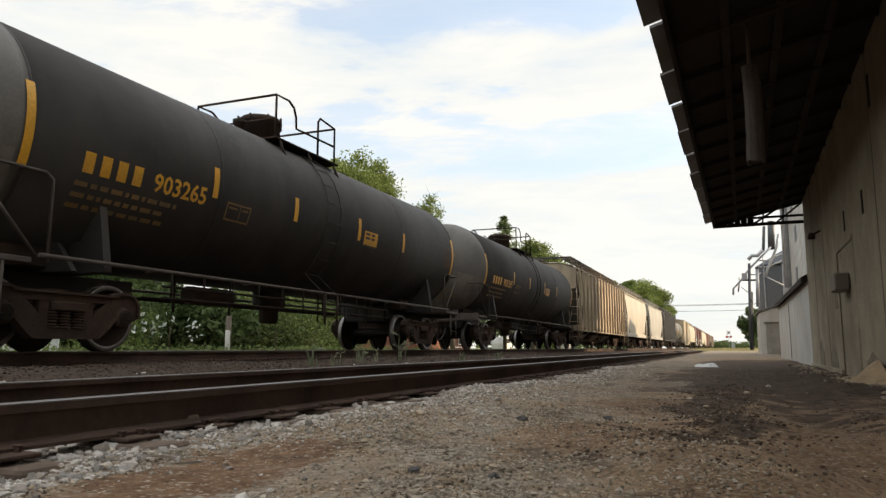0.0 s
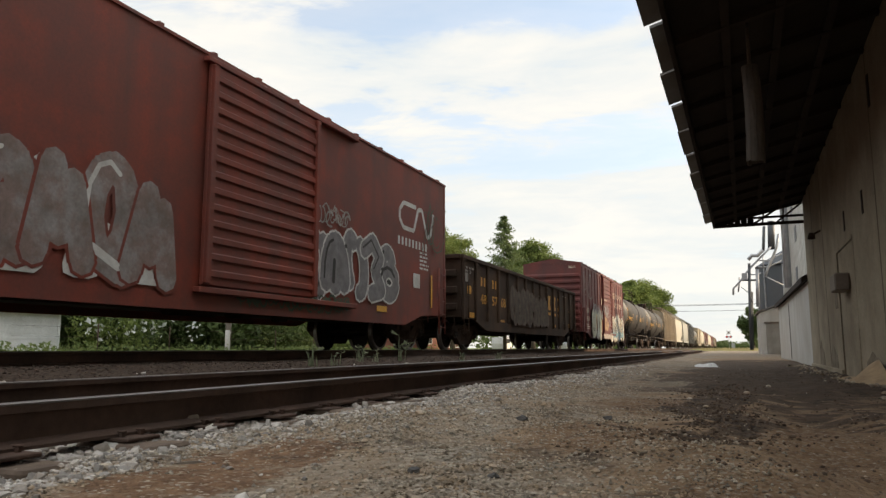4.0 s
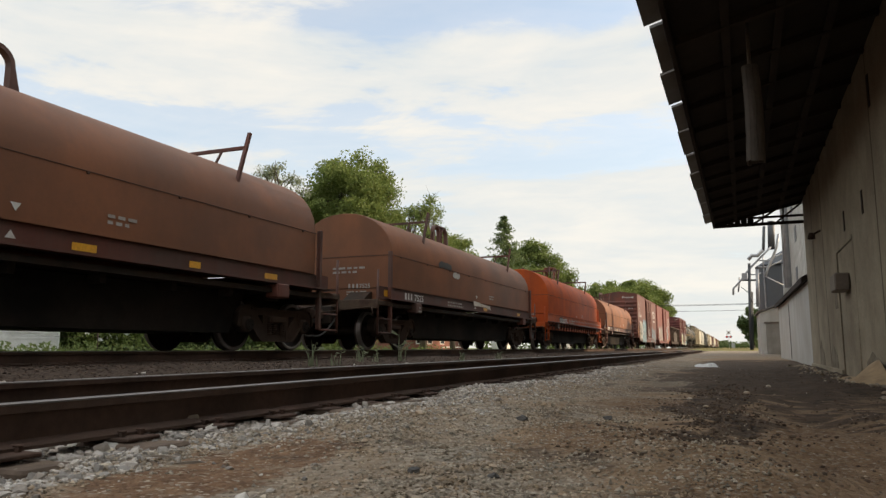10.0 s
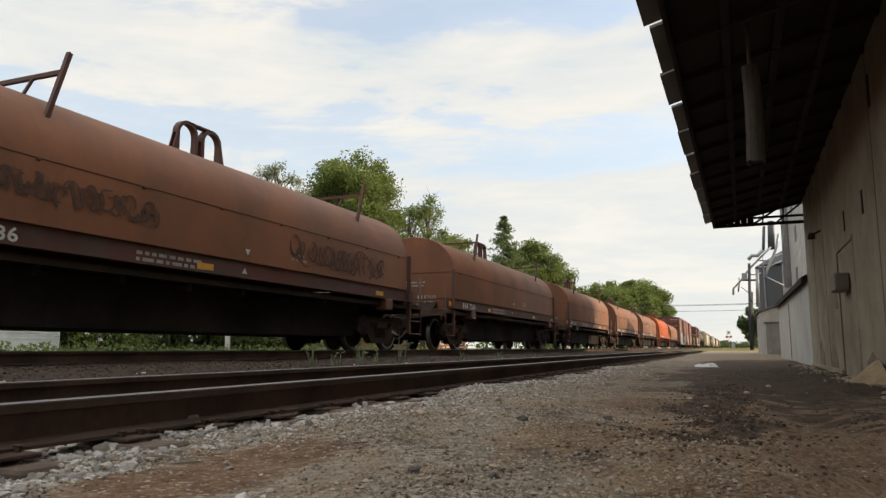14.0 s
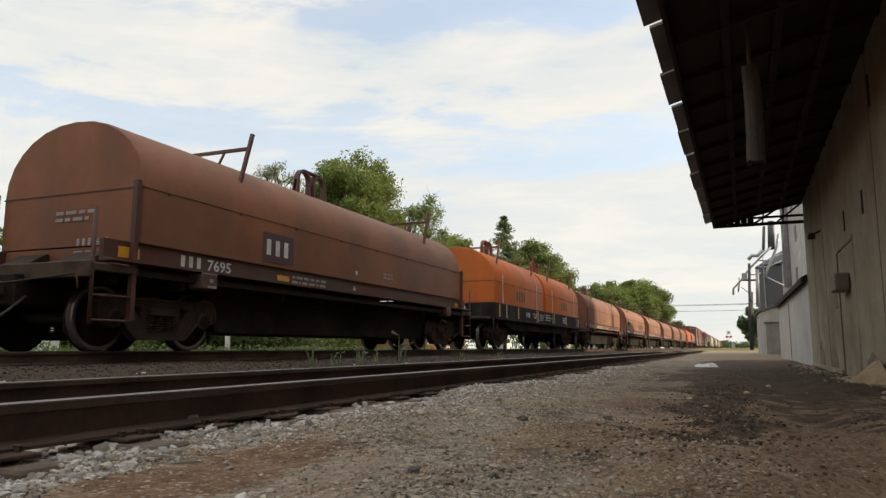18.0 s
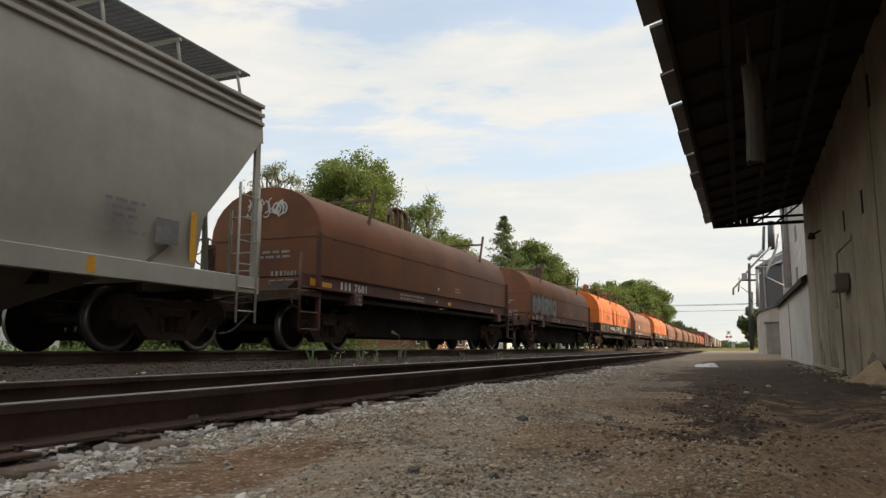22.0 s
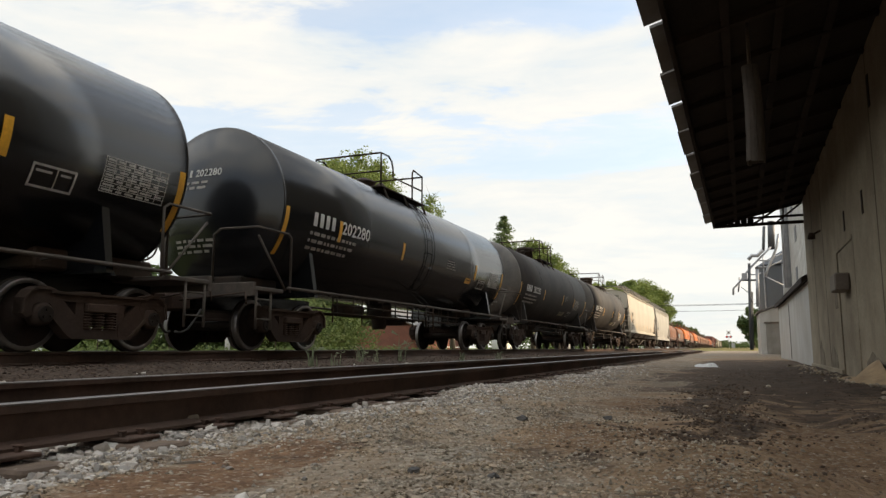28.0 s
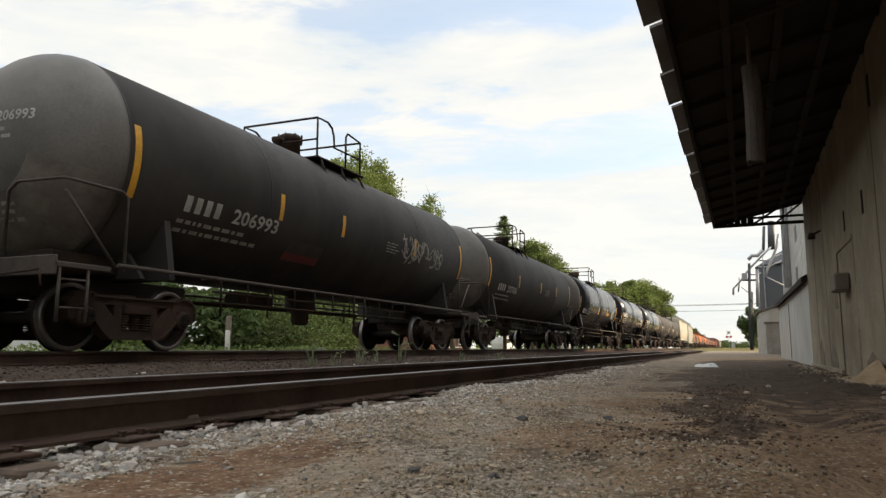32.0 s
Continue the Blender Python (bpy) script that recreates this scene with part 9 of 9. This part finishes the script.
def parked_van(x, y, material, label, turn=90):
    v = thing("parked_van", label, "van", at=pose(x, y, -0.4, 0, 0, turn))
    part("body", Shape().prism([(-2.3, 0.35), (2.3, 0.35), (2.35, 0.95), (1.5, 1.1), (0.9, 1.85), (-2.2, 1.9), (-2.35, 1.1)], -0.9, 0.9, "x"), material, v)
    part("window", Shape().prism([(1.3, 1.12), (0.82, 1.72), (-1.9, 1.75), (-1.95, 1.15)], -0.91, 0.91, "x"), dark_glass, v)
    for a in (-1.5, 1.5):
        for m in (-1, 1):
            part("wheel", Shape().lathe([(m * 0.75, 0.2), (m * 0.75, 0.34), (m * 0.95, 0.34), (m * 0.95, 0.2)], 18, "x", (a, 0.34)), paint_black, v)
    return v


parked_van(-30, 97, white_paint, "white van parked beside the brick house", 4)
parked_van(-28, 128, surface("silver car paint", (0.5, 0.5, 0.52), 0.3, 0.5), "silver van parked far behind the tracks", 2)

# ---- fence post, wires, crossing ----
f = thing("wire_fence", "old wire fence with a pale wooden post", "fence", at=pose(-22, 27.7, -0.4))
part("post", Shape().lathe([(-0.3, 0.14), (1.9, 0.13), (1.95, 0.08)], 10, "z"), old_wood, f, "pale weathered wooden post")
for dy in (-7.5, -3.8, 3.8, 7.5):
    part("post", Shape().tube((0, dy, -0.2), (0, dy, 1.35), 0.025, 6), rail_web, f, "thin metal fence post")
for z in (0.45, 0.85, 1.2):
    part("wire", Shape().tube((0, -11, z), (0, 11, z), 0.005, 5), rail_web, f)


def wire_line():
    w = thing("utility_line", "overhead utility wires on tall wooden poles", "power line", at=pose(0, 150, -0.4))
    for x in (-46, 34):
        p = part("pole", Shape().lathe([(-0.5, 0.18), (11, 0.12)], 10, "z", (x, 0)), old_wood, w, "brown wooden pole")
        part("crossarm", Shape().box(x - 0.06, x + 0.06, -1.2, 1.2, 9.9, 10.05), old_wood, p)
    for dy, z in ((-1.0, 9.75), (1.0, 9.7), (0.0, 8.55)):
        pts = []
        for k in range(21):
            a = k / 20
            pts.append((-46 + 80 * a, dy, z - 0.9 * 4 * a * (1 - a)))
        part("wire", Shape().path(pts, 0.035, 5), paint_black, w, "sagging black wire")
    return w


wire_line()

red_lamp = bpy.data.materials.new("lit red signal lens")
red_lamp.use_nodes = True
red_lamp.node_tree.nodes["Principled BSDF"].inputs["Base Color"].default_value = (0.5, 0.02, 0.02, 1)
red_lamp.node_tree.nodes["Principled BSDF"].inputs["Emission Color"].default_value = (1.0, 0.08, 0.05, 1)
red_lamp.node_tree.nodes["Principled BSDF"].inputs["Emission Strength"].default_value = 0.6


def crossing_signal(x, y):
    s = thing("crossing_signal", "railway crossing signal with round black lamp heads", "crossing signal", "crossing signals", at=pose(x, y, -0.4))
    part("mast", Shape().tube((0, 0, 0), (0, 0, 4.6), 0.05, 10).lathe([(0, 0.3), (0.1, 0.28), (0.35, 0.14)], 12, "z"), galv, s)
    for m in (-1, 1):
        h = part("lamp_head", Shape().lathe([(-0.22, 0.28), (-0.20, 0.30), (0.0, 0.30), (0.02, 0.12)], 18, "y", (m * 0.42, 3.1)), paint_black, s)
        part("lens", Shape().lathe([(-0.235, 0.10), (-0.225, 0.13), (-0.2, 0.13)], 14, "y", (m * 0.42, 3.1)), red_lamp, h, "lit red lens")
    part("lamp_bar", Shape().box(-0.5, 0.5, -0.04, 0.04, 3.05, 3.15), galv, s)
    for m in (-1, 1):
        c = part("crossbuck_board", Shape().box(-0.6, 0.6, -0.03, 0.0, -0.09, 0.09), old_wood, s, "faded crossbuck board", at=pose(0, -0.08 - 0.02 * (m > 0), 4.1, 0, m * 40, 0))
    part("signal_case", Shape().box(0.5, 1.3, -0.4, 0.4, 0, 1.6, 0.02), galv, s)
    return s


crossing_signal(-0.75, 185)
crossing_signal(-17.5, 176)

# ---- small things on the ground ----
def crumpled(name, label, category, x, y, z, w, d, hgt, material, seed, turn=0):
    """A crumpled sheet lying on the ground."""
    rng = random.Random(seed)
    s = Shape()
    n = 12
    ph = [rng.uniform(0, 6.28) for _ in range(6)]
    v = []
    for i in range(n):
        for j in range(n):
            a, b = i / (n - 1) * 2 - 1, j / (n - 1) * 2 - 1
            edge = max(0.0, 1 - max(abs(a), abs(b)) ** 3)
            wob = 1 + 0.12 * math.sin(5 * b + ph[0]) + 0.08 * math.sin(9 * a + ph[1])
            zz = hgt * edge * (0.45 + 0.3 * math.sin(4 * a + ph[2]) * math.sin(3 * b + ph[3]) + 0.25 * math.sin(9 * a + 7 * b + ph[4]))
            v.append((a * w / 2 * wob, b * d / 2 * wob, max(0.0, zz)))
    s.add(v, [(i * n + j, i * n + j + 1, (i + 1) * n + j + 1, (i + 1) * n + j) for i in range(n - 1) for j in range(n - 1)])
    s.add([(a, b, c - 0.012) for a, b, c in v], [(i * n + j, i * n + j + 1, (i + 1) * n + j + 1, (i + 1) * n + j) for i in range(n - 1) for j in range(n - 1)])
    return tagged(part(name, s, material, at=pose(x, y, z, 0, 0, turn)), label, category)


crumpled("plastic_sheet", "crumpled white plastic sheet on the gravel", "litter", -0.55, 17.6, -0.375, 0.45, 1.1, 0.12, surface("white plastic", (0.50, 0.49, 0.47), 0.45, stain=(4.0, 0.3)), 3, 12)
tarp = Shape()
tv = []
for i in range(15):
    for j in range(9):
        a, b = i / 14, j / 8
        rise = (1 - b) ** 1.3 * (0.26 * math.exp(-((a - 0.40) / 0.20) ** 2) + 0.05) + 0.02 * math.sin(11 * a + 6 * b) * (1 - b) + 0.02 * math.sin(23 * a - 9 * b) * (1 - a) * (1 - b)
        tv.append((-b * (0.40 + 0.16 * math.sin(5 * a + 1)) * (1.0 - a * 0.25), a * 3.1, max(0.004, rise)))
tarp.add(tv, [(i * 9 + j, i * 9 + j + 1, (i + 1) * 9 + j + 1, (i + 1) * 9 + j) for i in range(14) for j in range(8)], True)
tagged(part("tarpaulin", tarp, surface("tan canvas", (0.40, 0.27, 0.145), 0.85, 0.0, (0.29, 0.19, 0.10), stain=(2.0, 0.4), bump=(10, 0.3)), at=pose(WALL(8.6) - 0.05, 8.6, -0.385, 0, 0, -0.67)), "tan dusty tarpaulin heaped against the wall", "tarpaulin")


def rock(x, y, r, seed, label="loose grey stone on the dirt", material=None):
    rng = np.random.default_rng(seed)
    bm = bmesh.new()
    bmesh.ops.create_icosphere(bm, subdivisions=2, radius=r)
    for v in bm.verts:
        k = noise.noise(v.co * (1.6 / r) + Vector((seed, 0, 0)))
        v.co *= 1 + 0.38 * k
        v.co.z *= 0.62
    me = bpy.data.meshes.new("stone")
    bm.to_mesh(me)
    bm.free()
    ob = part("stone", me, material or gravel_mat, at=pose(x, y, float(height(np.array([x]), np.array([y]))[0]) + r * 0.25, 0, 0, seed * 47))
    return tagged(ob, label, "stone", "loose stones")


for k, (x, y, r) in enumerate(((-1.12, 3.99, 0.032), (-0.71, 4.40, 0.030), (-0.94, 2.1, 0.020), (-0.69, 2.13, 0.016), (-2.05, 1.95, 0.022), (-2.35, 2.25, 0.026), (-1.62, 3.7, 0.03), (-0.2, 5.6, 0.022), (0.1, 7.2, 0.03), (0.35, 9.0, 0.03), (-0.35, 6.3, 0.02))):
    rock(x, y, r, k + 1, "loose dark stone on the dirt", surface("dark loose stone", (0.10, 0.095, 0.09), 0.9, bump=(60, 0.4)) if k in (0, 1, 2, 3) else None)
tagged(part("wood_splinter", Shape().prism([(-0.05, 0), (-0.015, 0.006), (0.035, 0.007), (0.06, 0.002), (0.02, -0.002), (-0.03, -0.003)], -0.006, 0.006), old_wood, at=pose(-1.75, 2.02, -0.345, 0, 0, 30)), "small bleached splinter of wood lying on dirt", "wood")
tagged(part("wood_splinter", Shape().prism([(-0.07, 0), (0.01, 0.007), (0.075, 0.002), (0.015, -0.003)], -0.007, 0.007), old_wood, at=pose(-1.95, 2.1, -0.345, 0, 0, 10)), "dark broken splinter of wood lying on dirt", "wood")
def tie_fragment(x, y, turn, pts, seed):
    """A rotten tie end: a thick splintered slab, dark at its broken edge."""
    rnd, n = random.Random(seed), len(pts)
    s = Shape()
    top = [(a, b, 0.022 + rnd.uniform(-0.006, 0.006)) for a, b in pts]
    mid = [(a * 1.03, b * 1.03, 0.006) for a, b in pts]
    low = [(a * 0.97, b * 0.97, -0.05) for a, b in pts]
    s.add(top, [tuple(range(n))])
    for p, q in ((top, mid), (mid, low)):
        s.add(p + q, [(i, (i + 1) % n, n + (i + 1) % n, n + i) for i in range(n)])
    z = float(height(np.array([x]), np.array([y]))[0])
    return tagged(part("tie_fragment", s, surface("rotten grey tie wood", (0.20, 0.165, 0.13), 0.95, 0.0, (0.12, 0.095, 0.075), streak=None, bump=(22, 0.7), spec=0.1), at=pose(x, y, z + 0.058, 2, -3, turn)),
                  "rotten broken end of a wooden tie", "wood", "tie fragments")


tie_fragment(-2.72, 3.30, 8, [(-0.22, -0.16), (0.02, -0.20), (0.20, -0.10), (0.17, 0.02), (0.21, 0.10), (-0.05, 0.16), (-0.24, 0.12)], 1)
tie_fragment(-2.70, 2.50, -5, [(-0.20, -0.14), (0.12, -0.17), (0.22, -0.06), (0.14, 0.05), (0.18, 0.12), (-0.10, 0.15), (-0.22, 0.08)], 2)
tie_fragment(-2.66, 2.86, 12, [(-0.20, -0.08), (0.10, -0.12), (0.20, 0.0), (0.10, 0.10), (-0.18, 0.10)], 3)
tie_fragment(-2.70, 4.35, 4, [(-0.20, -0.14), (0.14, -0.15), (0.19, 0.02), (0.10, 0.14), (-0.22, 0.13)], 4)
slab = Shape().prism([(-0.34, -0.2), (0.1, -0.26), (0.38, -0.05), (0.3, 0.22), (-0.12, 0.27), (-0.4, 0.1)], -0.06, 0.012, "z")
tagged(part("concrete_chunk", slab, ballast_mat, at=pose(-1.48, 4.62, -0.37)), "flat pale broken concrete chunk set in gravel", "concrete")


# ---- movement ----
# how far the train has run at each full second
RUN = [0.0, 12.78, 25.58, 38.4, 51.24, 64.1, 76.96, 89.84, 102.74, 115.68, 128.64, 141.65, 154.69, 167.78, 180.91, 194.09, 207.33,
       220.64, 234.01, 247.48, 261.05, 274.74, 288.57, 302.54, 316.64, 330.86, 345.17, 359.57, 374.06, 388.63, 403.27, 417.98, 432.76]


def run_at(t):
    """Distance run at t: smooth between the full seconds."""
    k = min(31, max(0, int(t)))
    a = t - k
    v0 = (RUN[k + 1] - RUN[max(0, k - 1)]) / (2 if k > 0 else 1)
    v1 = (RUN[min(32, k + 2)] - RUN[k]) / (2 if k < 31 else 1)
    return (2 * a ** 3 - 3 * a ** 2 + 1) * RUN[k] + (a ** 3 - 2 * a ** 2 + a) * v0 + (3 * a ** 2 - 2 * a ** 3) * RUN[k + 1] + (a ** 3 - a ** 2) * v1


def motions():
    for car, u in CARS:
        walk(car, [(t, pose(TRACK_X, u + RUN[t], 0)) for t in range(33)])
        for tr in [o for o in car.children if o.name.startswith("truck")]:
            for ws in [o for o in tr.children if o.name.startswith("wheelset")]:
                y0 = u + tr.location.y + ws.location.y
                rows = [(0.0, None)]
                for k in range(1, 960):
                    t = k / 30
                    if -8 < y0 + run_at(t) < 45:
                        rows.append((t, None))
                rows.append((32.0, None))
                first, last = rows[1][0] if len(rows) > 2 else 0.0, rows[-2][0] if len(rows) > 2 else 0.0
                out = []
                for t, _ in rows:
                    turn = -math.degrees(run_at(min(max(t, first), last)) / 0.4575)
                    out.append((t, pose(0, ws.location.y, 0.4575, turn, 0, 0)))
                walk(ws, out)


motions()
